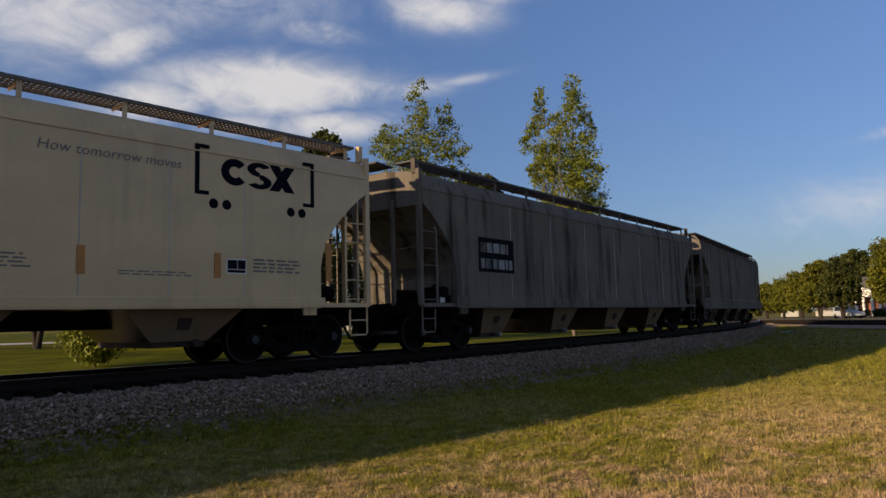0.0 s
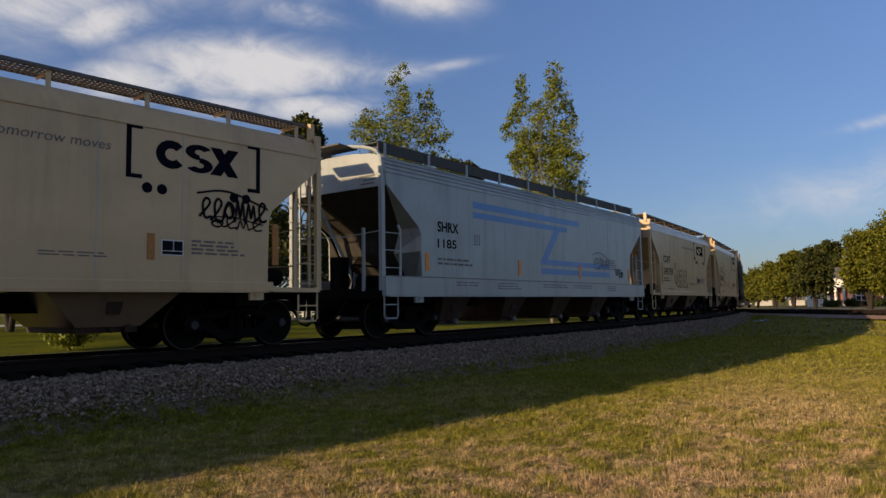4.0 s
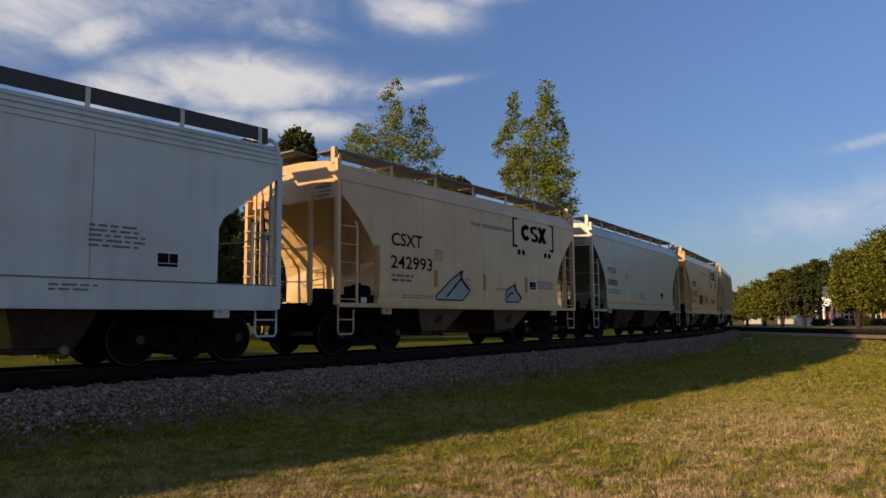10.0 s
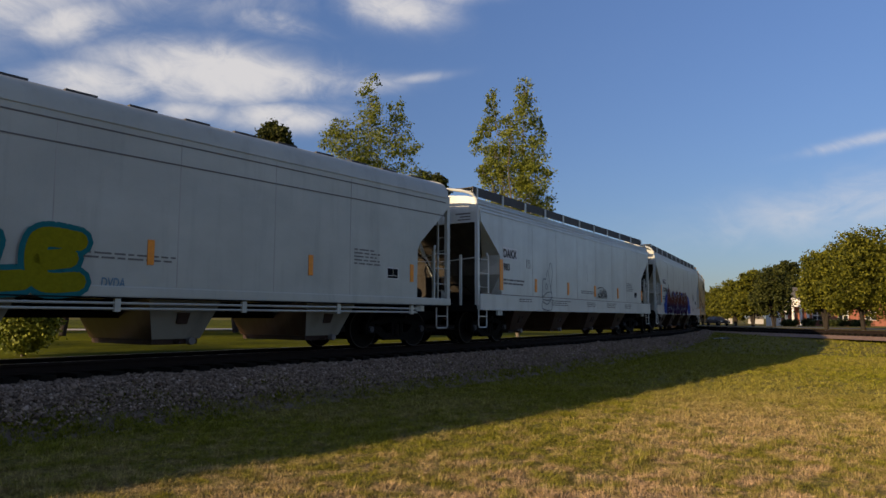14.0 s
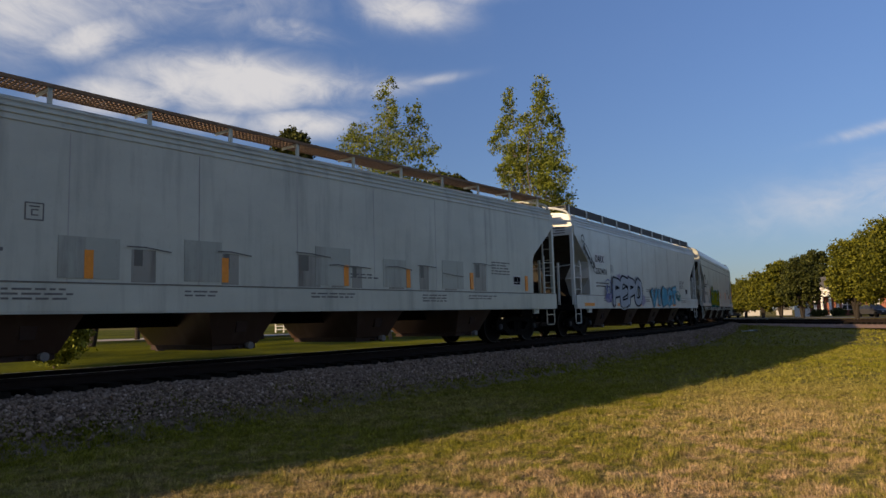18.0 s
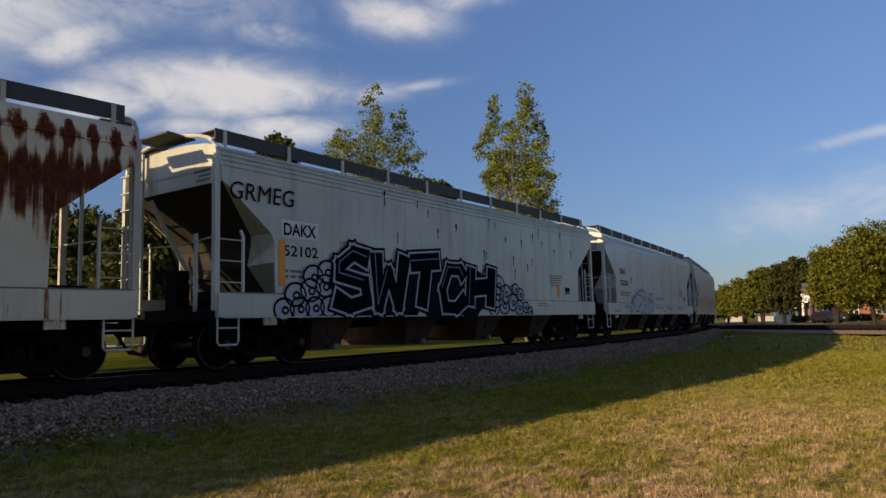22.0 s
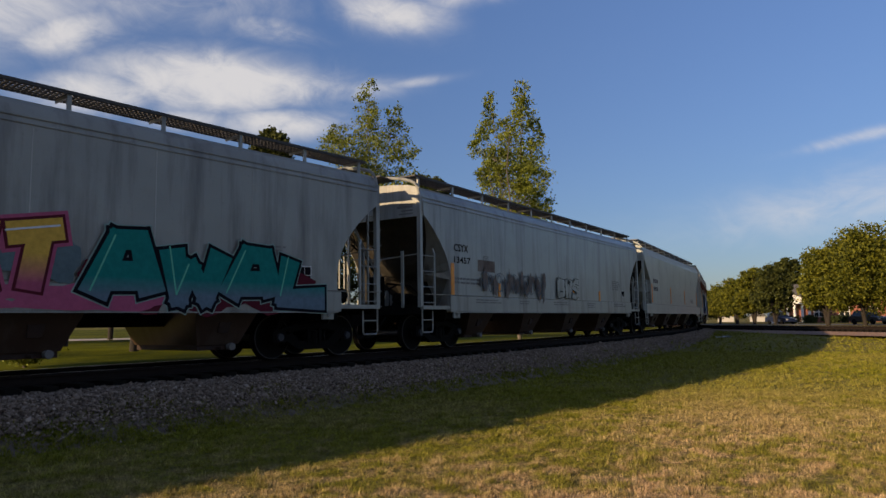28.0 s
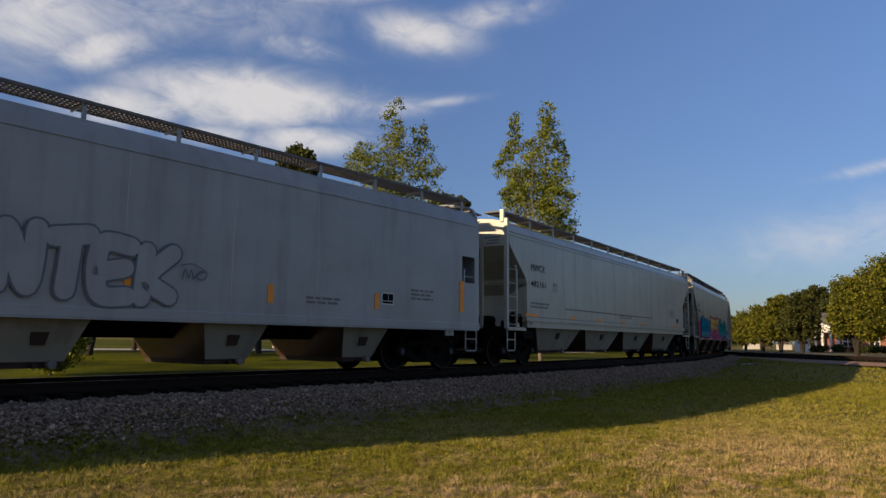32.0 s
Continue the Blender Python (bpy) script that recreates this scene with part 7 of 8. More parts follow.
# ---- trees, hedges, house, road behind ----
def leaf_material(name, dark, light):
    mat, nt, b = principled(name, dark, 0.65)
    g = nt.nodes.new("ShaderNodeNewGeometry")
    c = ramp_of(nt, g.outputs["Random Per Island"], [(0.0, dark), (1.0, light)])
    c = mix_of(nt, 0.6, c, ramp_of(nt, add_noise(nt, 0.7, 4, 0.6), [(0.3, (0.65, 0.7, 0.6)), (0.7, (1.3, 1.25, 1.1))]), "MULTIPLY")
    nt.links.new(c, b.inputs["Base Color"])
    b.inputs["Specular IOR Level"].default_value = 0.25
    tr = nt.nodes.new("ShaderNodeBsdfTranslucent")
    nt.links.new(c, tr.inputs["Color"])
    mx = nt.nodes.new("ShaderNodeMixShader")
    mx.inputs[0].default_value = 0.28
    out = nt.nodes["Material Output"]
    nt.links.new(b.outputs[0], mx.inputs[1])
    nt.links.new(tr.outputs[0], mx.inputs[2])
    nt.links.new(mx.outputs[0], out.inputs[0])
    return mat


LEAF_POPLAR = leaf_material("poplar_leaf", (0.060, 0.084, 0.010), (0.285, 0.315, 0.052))
LEAF_OAK = leaf_material("oak_leaf", (0.030, 0.042, 0.005), (0.205, 0.205, 0.022))
LEAF_DARK = leaf_material("dark_leaf", (0.022, 0.032, 0.008), (0.095, 0.105, 0.022))
PALE_BARK = mottled("pale_bark", (0.13, 0.11, 0.09), 0.95, 0, 5, 0.4, 0.5, (1, 1, 0.2))
BARK = mottled("bark", (0.024, 0.019, 0.015), 0.95, 0, 5, 0.4, 0.8, (1, 1, 0.2))


def crown_mesh(name, blobs, count, leaf, mat, seed):
    """Leaves set in clumps through a set of rounded masses: (x, y, z, rx, ry, rz)."""
    rng = np.random.default_rng(seed)
    vol = np.array([b[3] * b[4] * b[5] for b in blobs]) ** 0.75
    n_cl = max(40, count // 26)
    pick = rng.choice(len(blobs), n_cl, p=vol / vol.sum())
    B = np.array(blobs)[pick]
    d = rng.normal(size=(n_cl, 3))
    d /= np.linalg.norm(d, axis=1)[:, None]
    c = B[:, :3] + d * (rng.uniform(0.35, 1.08, n_cl) ** 0.6)[:, None] * B[:, 3:]
    per = count // n_cl
    size = np.mean(B[:, 3:], axis=1) * rng.uniform(0.12, 0.26, n_cl)
    p = (c[:, None] + rng.normal(size=(n_cl, per, 3)) * size[:, None, None] * np.array([1, 1, 0.7])).reshape(-1, 3)
    n = len(p)
    u = rng.normal(size=(n, 3))
    u /= np.linalg.norm(u, axis=1)[:, None]
    w = np.cross(u, rng.normal(size=(n, 3)))
    w /= np.linalg.norm(w, axis=1)[:, None]
    s = leaf * rng.uniform(0.6, 1.3, n)[:, None]
    q = np.stack([p - u * s, p + w * s * 0.6, p + u * s, p - w * s * 0.6], 1).reshape(-1, 3)
    return fast_mesh(name, q, np.arange(4 * n).reshape(-1, 4), 4, mat)


def tree(place, height, blobs, count, leaf, mat, seed, label, trunk_r=0.2, lean=0.0, stems=1, fork=0.35, group=""):
    x, y, z = place
    t = thing("tree", pose(x, y, z), label, "tree", group)
    rng = random.Random(seed)
    sh = Shape()
    for k in range(stems):
        a = rng.uniform(0, 6.28)
        sp = (0.12 if stems > 1 else 0) * height
        pts = []
        for i in range(7):
            f = i / 6
            pts.append((lean * f * height + sp * f * math.cos(a) + rng.uniform(-0.03, 0.03) * height * f * 0.5, sp * f * math.sin(a), -0.1 + f * height * 0.8))
        sh.tube(pts, trunk_r, 9, trunk_r * 0.15)
    bark = PALE_BARK if mat is LEAF_POPLAR else BARK
    part("trunk", sh, bark, t, smooth=True)
    for bx, by, bz, rx, ry, rz in blobs:
        limb = Shape()
        z0 = min(bz - rz * 0.3, height * fork + rng.uniform(0, 0.15) * height)
        z0 = max(z0, height * 0.16)
        o = Vector((lean * z0, 0, z0))
        limb.tube([o, o.lerp(Vector((bx, by, bz)), 0.5) + Vector((0, 0, -0.06 * height)), (bx, by, bz + rz * 0.4)], trunk_r * 0.42, 6, trunk_r * 0.08)
        for j in range(4):
            v = Vector((rng.uniform(-1, 1) * rx, rng.uniform(-1, 1) * ry, rng.uniform(-0.6, 0.9) * rz)) * 0.85
            limb.tube([(bx, by, bz - rz * 0.2), Vector((bx, by, bz)) + v], trunk_r * 0.14, 5, trunk_r * 0.04)
        part("limb", limb, bark, t, smooth=True)
    part("crown", crown_mesh("crown", blobs, count, leaf, mat, seed), None, t)
    return t


def at(az, dist, z=None):
    a = radians(az)
    x, y = dist * math.sin(a), dist * math.cos(a)
    return (x, y, ground_height(x, y) if z is None else z)


def up(el, dist, base):
    return 1.6 + dist * math.tan(radians(el)) - base


def round_blobs(r, h0, h1, n, seed):
    """Lobes for a broad crown between two heights."""
    rng = random.Random(seed)
    out = []
    for i in range(n):
        f = (i + 0.5) / n
        z = h0 + (h1 - h0) * (0.2 + 0.7 * f)
        k = math.sin(math.pi * min(0.95, 0.25 + 0.68 * f))
        a = i * 2.4 + rng.uniform(-0.4, 0.4)
        d = r * 0.62 * k * rng.uniform(0.6, 1.1)
        s = r * rng.uniform(0.36, 0.52)
        out.append((d * math.cos(a), d * math.sin(a), z, s, s, s * 0.8))
    return out


def build_trees():
    p = at(-5.3, 38)
    b = p[2]
    T = lambda el: up(el, 38, b)
    blobs = []
    for az, el, r, rz in ((-5.4, 18.4, 0.42, 0.9), (-5.5, 16.9, 0.62, 1.0), (-5.4, 15.2, 0.8, 1.1), (-3.3, 16.5, 0.45, 0.8), (-3.2, 15.0, 0.62, 0.9), (-2.5, 13.4, 0.7, 0.9), (-4.6, 13.2, 0.95, 1.1), (-7.6, 15.0, 0.75, 0.6), (-8.4, 13.9, 0.65, 0.8), (-6.9, 13.2, 1.0, 1.0), (-6.6, 11.6, 1.4, 1.2), (-3.6, 10.5, 1.6, 1.4), (-6.2, 9.0, 1.9, 1.5), (-4.0, 7.0, 1.9, 1.4)):
        q = at(az + 0.3, 38, 0)
        blobs.append((q[0] - p[0], q[1] - p[1] + random.uniform(-0.8, 0.8), T(el + 0.15), r * 1.1, r * 1.1, rz))
    tree(p, T(18.6), blobs, 26000, 0.068, LEAF_POPLAR, 11, "tall slender young tree with sparse yellow-green leaves", 0.10, stems=2)
    p = at(7.0, 38)
    b = p[2]
    blobs = []
    for az, el, r, rz in ((7.7, 18.0, 0.42, 0.9), (7.8, 16.6, 0.62, 1.0), (8.8, 15.2, 0.55, 0.9), (4.9, 17.5, 0.40, 0.8), (4.6, 15.9, 0.66, 0.9), (6.2, 15.6, 0.5, 0.8), (6.7, 14.4, 0.8, 1.0), (3.8, 14.2, 0.5, 0.7), (8.7, 13.2, 0.8, 1.0), (4.8, 13.0, 0.7, 0.9), (3.7, 11.8, 0.5, 0.6), (6.6, 12.4, 1.4, 1.2), (5.0, 11.2, 0.9, 0.9), (8.6, 11.2, 1.0, 1.0), (7.2, 9.6, 1.6, 1.2), (9.6, 9.2, 0.8, 0.8), (6.0, 8.0, 1.4, 1.1), (8.2, 7.2, 1.6, 1.1)):
        q = at(7.0 + (az - 7.0) * (0.94 if el > 13.5 else 0.80), 38, 0)
        r *= 0.92
        blobs.append((q[0] - p[0], q[1] - p[1] + random.uniform(-0.8, 0.8), T(el), r, r, rz))
    tree(p, T(18.4), blobs, 30000, 0.068, LEAF_POPLAR, 12, "tall two-headed young tree with sparse yellow-green leaves", 0.10, stems=2)
    # darker ones farther behind
    for az, d, el, r, seed in ((-12.8, 62, 15.4, 2.3, 21), (-0.4, 66, 11.9, 2.4, 22)):
        p = at(az, d)
        h = up(el, d, p[2])
        tree(p, h, round_blobs(r, h * 0.72, h, 7, seed), 8000, 0.17, LEAF_DARK, seed, "dark round-topped pine behind the track", 0.3, fork=0.7)
    # low trees behind the train
    for i, (az, d, h, r) in enumerate(((-33.5, 46, 8.5, 3.4), (-27.5, 44, 8.0, 3.2), (-22.9, 34, 7.0, 2.8), (-20.2, 38, 7.6, 2.8), (-15.5, 50, 8.5, 3.4), (-30.5, 58, 9.5, 4.0), (-24.5, 62, 10, 4.0))):
        tree(at(az, d), h, round_blobs(r, h * 0.22, h, 10, 30 + i), 6500, 0.16, LEAF_DARK, 30 + i, "broad leafy green tree on the lawn behind the track", 0.2, stems=2, fork=0.2, group="trees behind the track")
    # a looser row behind those, seen between and under the cars
    for i, (az, d, h, r) in enumerate(((-18.2, 56, 8.6, 3.4), (-12.0, 60, 8.2, 3.6), (-8.6, 66, 8.8, 3.8), (-3.8, 64, 8.4, 3.6), (0.8, 72, 9.0, 4.0), (5.2, 70, 8.6, 3.8), (9.6, 78, 9.2, 4.2), (14.0, 84, 8.6, 4.0), (-36.5, 54, 9.0, 3.8))):
        tree(at(az, d), h, round_blobs(r, h * 0.14, h, 11, 130 + i), 6000, 0.19, LEAF_DARK, 130 + i, "broad green tree at the far edge of the lawn", 0.22, stems=2, fork=0.2, group="trees behind the track")
    # a bush by the track
    p = at(-29.85, 25.5)
    bush = [(0, 0, 0.62, 0.62, 0.6, 0.45), (-0.45, 0.1, 0.95, 0.62, 0.6, 0.5), (0.48, -0.1, 0.95, 0.60, 0.6, 0.5), (0.0, 0.0, 1.2, 0.85, 0.8, 0.5), (0.05, 0, 1.65, 0.95, 0.9, 0.55), (-0.55, 0.1, 1.95, 0.5, 0.5, 0.45), (0.6, 0.0, 1.9, 0.5, 0.5, 0.45),
            (0.0, 0, 2.35, 0.7, 0.7, 0.5), (0.25, 0.1, 2.75, 0.45, 0.45, 0.35), (-0.02, 0, 0.34, 0.34, 0.34, 0.26)]
    tree(p, 2.8, bush, 20000, 0.065, LEAF_POPLAR, 50, "tall bushy yellow-green shrub on the lawn behind the track", 0.05, fork=0.1)
    # the row beyond the second track
    row = ((29.5, 88, 8.4, 3.0, -0.05, LEAF_OAK), (31.8, 86, 9.6, 4.6, 0.03, LEAF_OAK), (36.0, 84, 9.6, 5.0, 0.0, LEAF_OAK), (26.1, 104, 7.9, 2.7, 0.03, LEAF_DARK), (24.7, 112, 8.3, 2.7, 0.0, LEAF_OAK), (23.5, 118, 7.0, 2.6, 0.0, LEAF_OAK), (22.3, 126, 6.1, 2.4, 0.0, LEAF_OAK), (21.2, 134, 5.8, 2.5, 0.0, LEAF_OAK), (20.0, 140, 5.6, 2.6, 0, LEAF_OAK))
    for i, (az, d, h, r, lean, m) in enumerate(row):
        tree(at(az, d), h, round_blobs(r, h * (0.10 if d < 105 else 0.08), h * 1.02, 19, 60 + i), 30000 if d < 100 else 12000, 0.15 if d < 100 else 0.17, m, 60 + i, "broad spreading green street tree", 0.22, lean, 3, 0.10, "row of street trees")
    for az, d, el, r, seed in ((27.2, 165, 4.2, 3.4, 81), (29.2, 170, 4.2, 2.8, 82), (33.0, 160, 5.0, 5, 83)):
        p = at(az, d)
        h = up(el, d, p[2])
        tree(p, h, round_blobs(r, h * 0.45, h, 8, seed), 5000, 0.3, LEAF_DARK, seed, "dark tall pine beyond the house", 0.35, fork=0.5)


build_trees()

BRICK = mottled("red_brick", (0.30, 0.115, 0.075), 0.9, 0, 3, 0.25, 0.4)
TRIM = mottled("white_trim", (0.78, 0.77, 0.73), 0.6, 0, 3, 0.06, 0.1)
SIDING = mottled("grey_siding", (0.42, 0.41, 0.39), 0.7, 0, 3, 0.1, 0.1)
ROOF = mottled("grey_shingle", (0.10, 0.095, 0.09), 0.9, 0, 4, 0.3, 0.5)
PANE = principled("window_glass", (0.02, 0.025, 0.03), 0.08)[0]
HEDGE = leaf_material("hedge_leaf", (0.030, 0.045, 0.012), (0.07, 0.085, 0.022))


def build_house():
    p = at(29.4, 128)
    h = thing("house", Matrix.Translation(p) @ pose(0, 0, 0, 0, 0, -24), "red brick house with a white columned porch behind trees", "house")
    part("wall", Shape().box(-7.5, 9.0, 0, 8, -0.2, 3.6), BRICK, h)
    part("roof", Shape().add([(-8, -0.6, 3.6), (9.5, -0.6, 3.6), (9.5, 8.6, 3.6), (-8, 8.6, 3.6), (-5, 4, 6.4), (6.5, 4, 6.4)], [(0, 1, 5, 4), (1, 2, 5), (2, 3, 4, 5), (3, 0, 4), (3, 2, 1, 0)]), ROOF, h)
    for x in (-1.0, 2.6, 6.4):
        w = part("window", Shape().box(x - 0.75, x + 0.75, -0.08, 0.02, 0.9, 2.5), TRIM, h)
        for dx in (-0.36, 0.36):
            for dz in (1.3, 2.1):
                part("pane", Shape().box(x + dx - 0.3, x + dx + 0.3, -0.1, -0.06, dz - 0.33, dz + 0.33), PANE, w)
    # porch with columns and an arched white entrance
    part("porch_roof", Shape().box(-7.6, -2.2, -2.6, 0.0, 3.05, 3.5).slab([(-7.8, 3.5), (-2.0, 3.5), (-4.9, 4.6)], -2.7, 0.0), TRIM, h)
    for x in (-5.6, -4.6, -3.5, -2.5):
        part("column", Shape().tube([(x, -2.3, -0.1), (x, -2.3, 3.06)], 0.2, 12), TRIM, h)
    part("porch_floor", Shape().box(-7.6, -2.2, -2.7, 0, -0.2, 0.1), TRIM, h)
    sh = Shape()
    pts = [(-8.6, -0.1), (-8.6, 1.5)] + [(-7.5 + 1.1 * math.cos(t), 1.5 + 0.9 * math.sin(t)) for t in (math.pi * (1 - i / 10) for i in range(1, 10))] + [(-6.4, 1.5), (-6.4, -0.1)]
    sh.slab(list(reversed(pts)), -2.9, -2.7)
    part("entrance_arch", sh, TRIM, h)
    # low white garage and sheds farther along
    for az, d, w, hh in ((22.7, 170, 3.4, 1.3), (24.9, 165, 3.0, 1.2)):
        q = at(az, d)
        g = thing("outbuilding", Matrix.Translation(q) @ pose(0, 0, 0, 0, 0, -24), "small white outbuilding seen under the trees", "outbuilding")
        part("wall", Shape().box(-w / 2, w / 2, 0, 4, -0.3, hh), SIDING, g)
        part("roof", Shape().slab([(-w / 2 - 0.3, hh), (w / 2 + 0.3, hh), (0, hh + 1.2)], -0.3, 4.3), ROOF, g)
    for az, d, w in ((28.4, 124, 1.0), (29.6, 124, 1.0), (30.4, 123, 1.1), (31.1, 123, 1.0), (31.8, 122, 1.1), (27.3, 118, 0.9), (26.95, 120, 0.8)):
        q = at(az, d)
        s = thing("hedge_bush", Matrix.Translation(q), "clipped dark green bush before the house", "bush", "bushes before the house")
        part("leaves", crown_mesh("leaves", [(0, 0, 0.5, w, w, 0.55)], 1500, 0.12, HEDGE, int(az * 10)), None, s)
        part("stem", Shape().tube([(0, 0, -0.1), (0, 0, 0.6)], 0.06, 6), BARK, s)


build_house()


def build_fence():
    """A white rail fence along the drive behind the track, with one tall white post."""
    f = thing("fence", pose(0, 0, 0), "white painted rail fence across the far lawn", "fence")
    az = [-14.4 + 0.62 * i for i in range(13)]
    pts = [Vector(at(a, 82)) for a in az]
    for q in pts:
        part("post", Shape().box(q.x - 0.07, q.x + 0.07, q.y - 0.07, q.y + 0.07, q.z - 0.1, q.z + 1.15), TRIM, f)
    for z in (0.35, 0.7, 1.05):
        for a, b in zip(pts, pts[1:]):
            part("rail", Shape().beam((a.x, a.y - 0.08, a.z + z), (b.x, b.y - 0.08, b.z + z), 0.04, 0.12), TRIM, f)
    q = Vector(at(-12.6, 80))
    piece("marker_post", Shape().box(q.x - 0.1, q.x + 0.1, q.y - 0.1, q.y + 0.1, q.z - 0.1, q.z + 2.1).box(q.x - 0.6, q.x + 0.6, q.y - 0.06, q.y + 0.06, q.z + 1.85, q.z + 2.05), TRIM, "tall white post with a short crossbar on the lawn", "post")


build_fence()


# ---- roads ----
def road_place(k, off=0.0):
    d = Vector((0.141, -0.99, 0))
    p = Vector((46.0, 100.0, 0)) + d * k
    x, y = p.x + 0.99 * off, p.y + 0.141 * off
    return (x, y, ground_height(x, y) + 0.02)


sh = Shape()
kk = [-150 + 5 * i for i in range(48)]
sh.add([road_place(k, o) for k in kk for o in (-3.2, 3.2)], [(2 * i, 2 * i + 1, 2 * i + 3, 2 * i + 2) for i in range(len(kk) - 1)])
piece("road", sh, ASPHALT, "grey asphalt street beyond the second track", "street", kind="structure")
sh = Shape()
kk = [-45 + 5 * i for i in range(19)]
sh.add([(x - 30 + 0.3 * o, 58 + 0.35 * x + o, ground_height(x - 30 + 0.3 * o, 58 + 0.35 * x + o) + 0.03) for x in kk for o in (-5, 5)], [(2 * i, 2 * i + 1, 2 * i + 3, 2 * i + 2) for i in range(len(kk) - 1)])
piece("back_road", sh, mottled("pale_concrete", (0.40, 0.37, 0.33), 0.9, 0, 3, 0.2, 0.2), "pale concrete drive across the lawn behind the track", "drive", kind="structure")

GLASS_DARK = principled("car_glass", (0.015, 0.018, 0.02), 0.05)[0]
LAMP_RED = principled("tail_lamp", (0.4, 0.02, 0.02), 0.3)[0]
VEHICLES = []


def vehicle(label, colour, when, az, tall=1.45):
    """A car that drives along the far street; it passes the given direction at the given time."""
    v = thing("car", pose(0, 0, 0), label, "car", "cars on the far street")
    paint = mottled("car_paint", colour, 0.3, 0.1, 2, 0.08, 0.0)
    L = 2.3
    body = Shape().slab([(-L, 0.35), (L, 0.35), (L, 0.62), (L * 0.93, 0.80), (1.15, 0.92), (-L * 0.8, 0.95), (-L, 0.85)], -0.86, 0.86)
    part("body", body, paint, v)
    cab = Shape()
    lo = [(-1.95, 0.94), (1.05, 0.92), (0.35, tall), (-1.5, tall)]
    cab.add([(x, -0.80 if z < 1 else -0.62, z) for x, z in lo] + [(x, 0.80 if z < 1 else 0.62, z) for x, z in lo], [(0, 1, 2, 3), (7, 6, 5, 4), (0, 4, 5, 1), (1, 5, 6, 2), (2, 6, 7, 3), (3, 7, 4, 0)])
    part("cabin", cab, paint, v)
    for sy in (-1, 1):
        for x0, x1 in ((-1.65, -0.75), (-0.68, 0.55)):
            w = Shape().add([(x0, sy * 0.79, 1.0), (x1 + 0.15, sy * 0.79, 1.0), (x1 - 0.1, sy * 0.66, tall - 0.08), (x0 + 0.15, sy * 0.66, tall - 0.08), (x0, sy * 0.75, 1.0), (x1 + 0.15, sy * 0.75, 1.0), (x1 - 0.1, sy * 0.62, tall - 0.08), (x0 + 0.15, sy * 0.62, tall - 0.08)],
                            [(0, 1, 2, 3), (7, 6, 5, 4), (0, 4, 5, 1), (1, 5, 6, 2), (2, 6, 7, 3), (3, 7, 4, 0)])
            part("side_window", w, GLASS_DARK, v)
        part("tail_lamp", Shape().box(-L - 0.02, -L + 0.05, sy * 0.7 - 0.12, sy * 0.7 + 0.12, 0.65, 0.8), LAMP_RED, v)
        part("headlamp", Shape().box(L * 0.97, L + 0.01, sy * 0.65 - 0.14, sy * 0.65 + 0.14, 0.6, 0.72), TRIM, v)
    for x in (-1.4, 1.4):
        for y in (-0.78, 0.78):
            part("wheel", Shape().disc((x, y, 0.31), None, 0.16, 0.31, 0.1, 16).disc((x, y, 0.31), None, 0.0, 0.18, 0.08, 10), BLACK_RUBBER, v)
    # where on the street that direction lies
    k = min((abs(math.degrees(math.atan2(*road_place(q / 4)[:2])) - az), q / 4) for q in range(-300, 200))[1]
    VEHICLES.append((v, k, when))


vehicle("silver sports utility car on the far street", (0.45, 0.47, 0.5), 0.0, 25.7, 1.65)
vehicle("dark saloon car on the far street", (0.03, 0.03, 0.04), 7.75, 27.5)
vehicle("dark grey car on the far street", (0.05, 0.05, 0.055), 17.0, 27.4)
vehicle("black car on the far street", (0.02, 0.02, 0.025), 21.5, 27.0)
vehicle("dark blue car on the far street", (0.02, 0.03, 0.07), 28.0, 25.8)
vehicle("dark car on the far street", (0.03, 0.03, 0.03), 26.0, 26.5, 1.6)



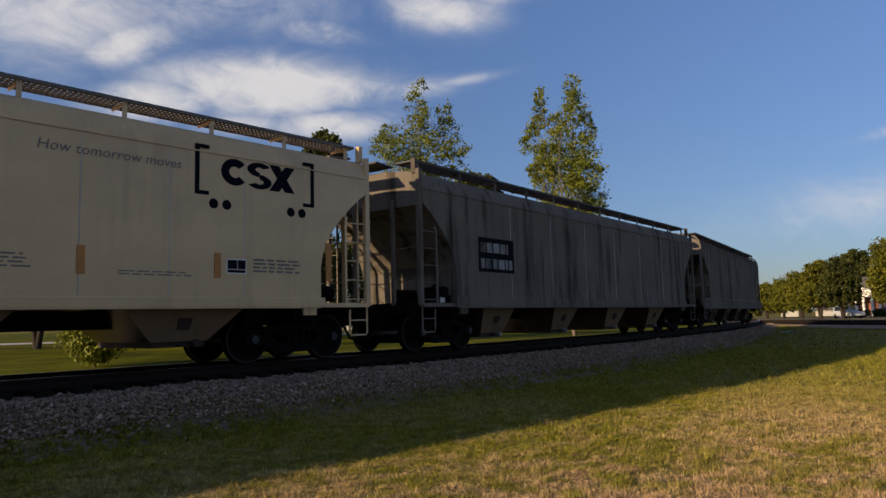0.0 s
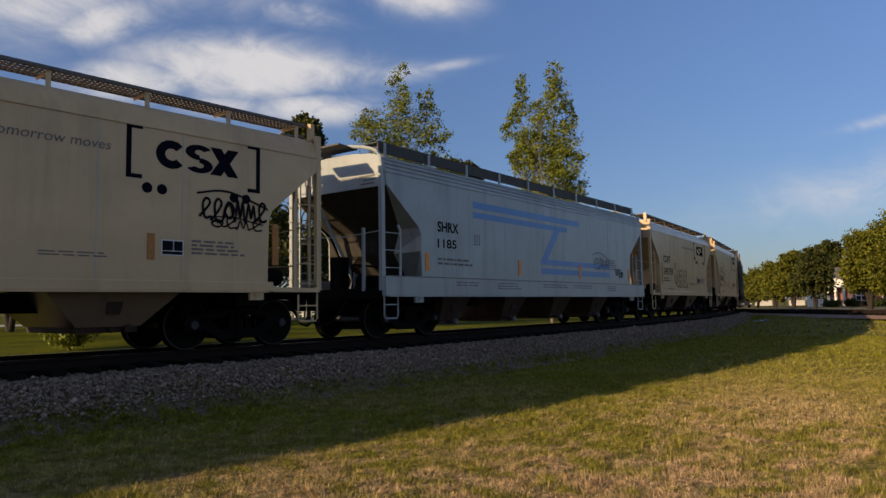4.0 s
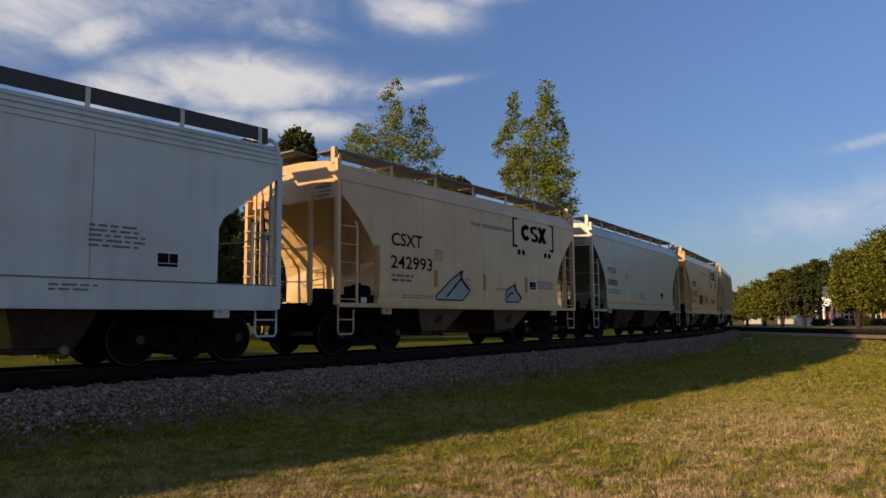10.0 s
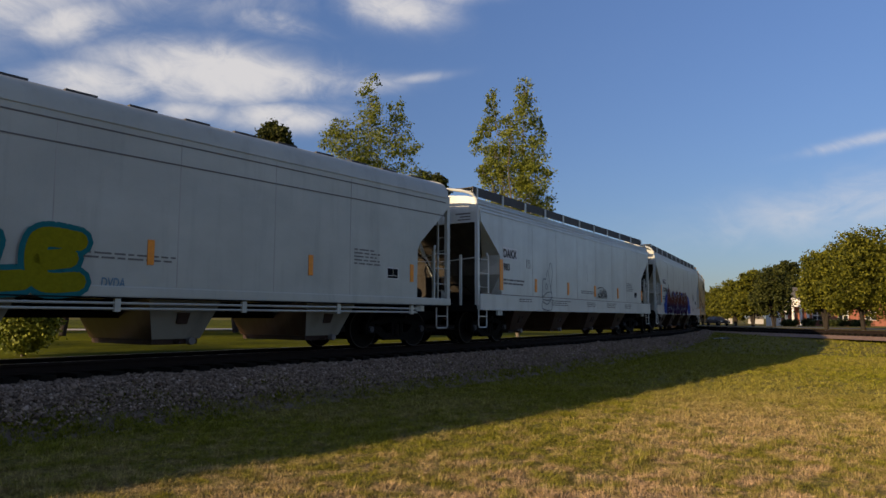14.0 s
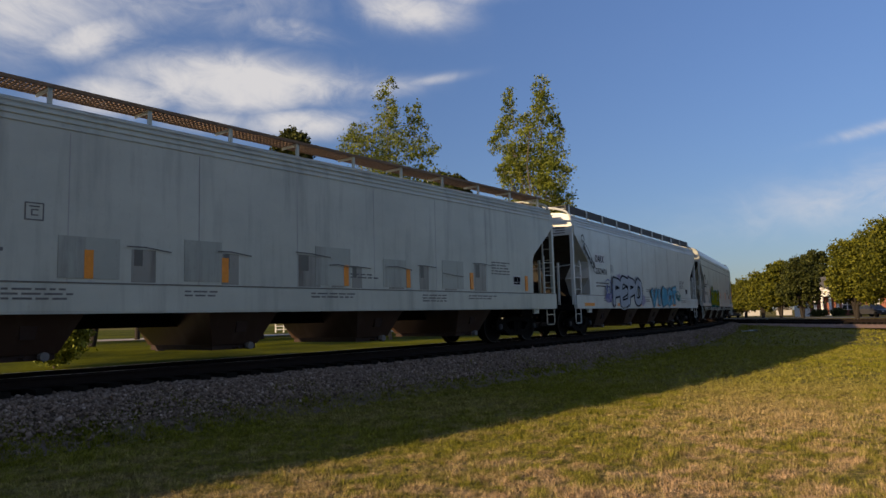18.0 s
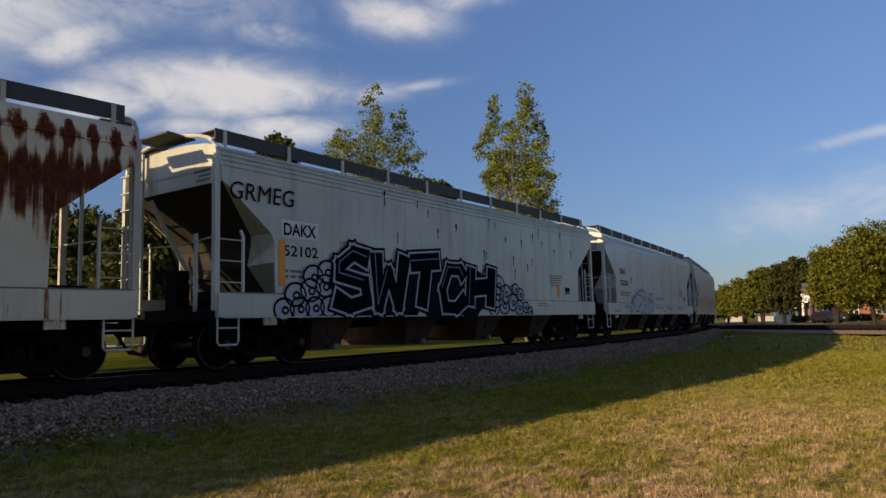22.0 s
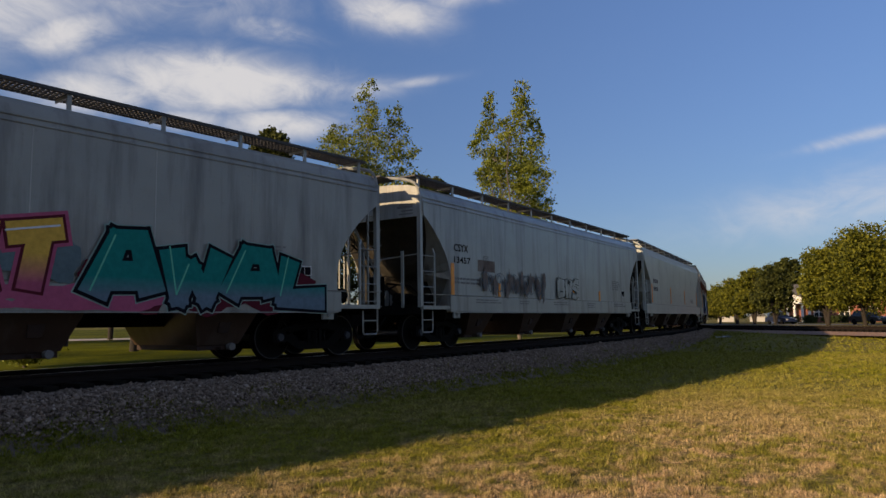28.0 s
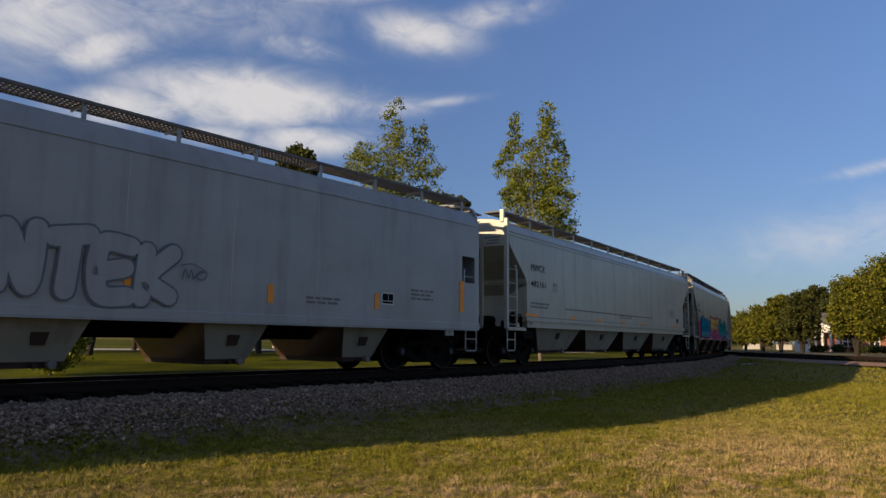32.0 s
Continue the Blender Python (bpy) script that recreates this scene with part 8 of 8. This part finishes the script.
def small_things():
    """A dark rock and a scrap of pale plastic by the track."""
    p = at(18.65, 43)
    rng = random.Random(3)
    r = Shape()
    n = 9
    v = [(0.34 * k * math.cos(2 * math.pi * j / n) * rng.uniform(0.8, 1.15), 0.24 * k * math.sin(2 * math.pi * j / n) * rng.uniform(0.8, 1.15), z) for k, z in ((1, -0.05), (0.92, 0.10), (0.5, 0.21)) for j in range(n)]
    r.add(v, [(i * n + j, i * n + (j + 1) % n, (i + 1) * n + (j + 1) % n, (i + 1) * n + j) for i in range(2) for j in range(n)] + [tuple(2 * n + j for j in range(n)), tuple(range(n - 1, -1, -1))])
    piece("rock", r, mottled("dark_rock", (0.03, 0.028, 0.026), 0.9), "dark rock lying in the grass beside the track", "rock", m=Matrix.Translation(p))
    p = at(22.5, 50)
    s = Shape()
    m_, k_ = 9, 5
    v = [(-0.5 + i / (m_ - 1), -0.22 + 0.44 * j / (k_ - 1), 0.02 + 0.16 * abs(noise.noise((i * 0.9, j * 1.1, 4)))) for j in range(k_) for i in range(m_)]
    s.add(v + [(x, y, z - 0.015) for x, y, z in v], [(j * m_ + i, j * m_ + i + 1, (j + 1) * m_ + i + 1, (j + 1) * m_ + i) for j in range(k_ - 1) for i in range(m_ - 1)] + [(m_ * k_ + j * m_ + i, m_ * k_ + (j + 1) * m_ + i, m_ * k_ + (j + 1) * m_ + i + 1, m_ * k_ + j * m_ + i + 1) for j in range(k_ - 1) for i in range(m_ - 1)])
    piece("plastic_sheet", s, mottled("pale_plastic", (0.35, 0.40, 0.48), 0.4), "crumpled pale plastic sheet lying in the grass", "litter", m=Matrix.Translation(p))


small_things()
scatter_stones()
scatter_grass()


# ---- what moves ----
def motions():
    for car, s_mid in CARS:
        rows = []
        for i in range(33):
            s = s_mid + travelled(i)
            p = on_track(s, 0, RAIL_Z + 0.003)
            rows.append((float(i), pose(p.x, p.y, p.z, 0, 0, track_turn(s))))
        walk(car, rows)
    mid = dict((c.name, s) for c, s in CARS)
    for car, w, x, y in WHEELS:
        # the wheels roll while the car is near, under a quarter turn from row to row
        base = mid[car.name]
        rows, angle = [(0.0, pose(x, y, WHEEL_R))], 0.0
        first, last = max(1, int((16 + (-6 - base) / SPEED) * 15)), min(479, int((16 + (46 - base) / SPEED) * 15))
        for n in range(first, last + 1):
            angle = (angle + 86.0) % 360 if n > first else 0.0
            rows.append((n / 15, pose(x, y, WHEEL_R, 0, angle, 0)))
        rows.append((32.0, pose(x, y, WHEEL_R, 0, angle, 0)))
        walk(w, rows)
    for v, k0, when in VEHICLES:
        rows = []
        for i in range(0, 33, 4):
            k = k0 + 7.0 * (i - when)
            p = road_place(k, 1.5)
            rows.append((float(i), pose(p[0], p[1], p[2], 0, 0, -82)))
        walk(v, rows)


motions()
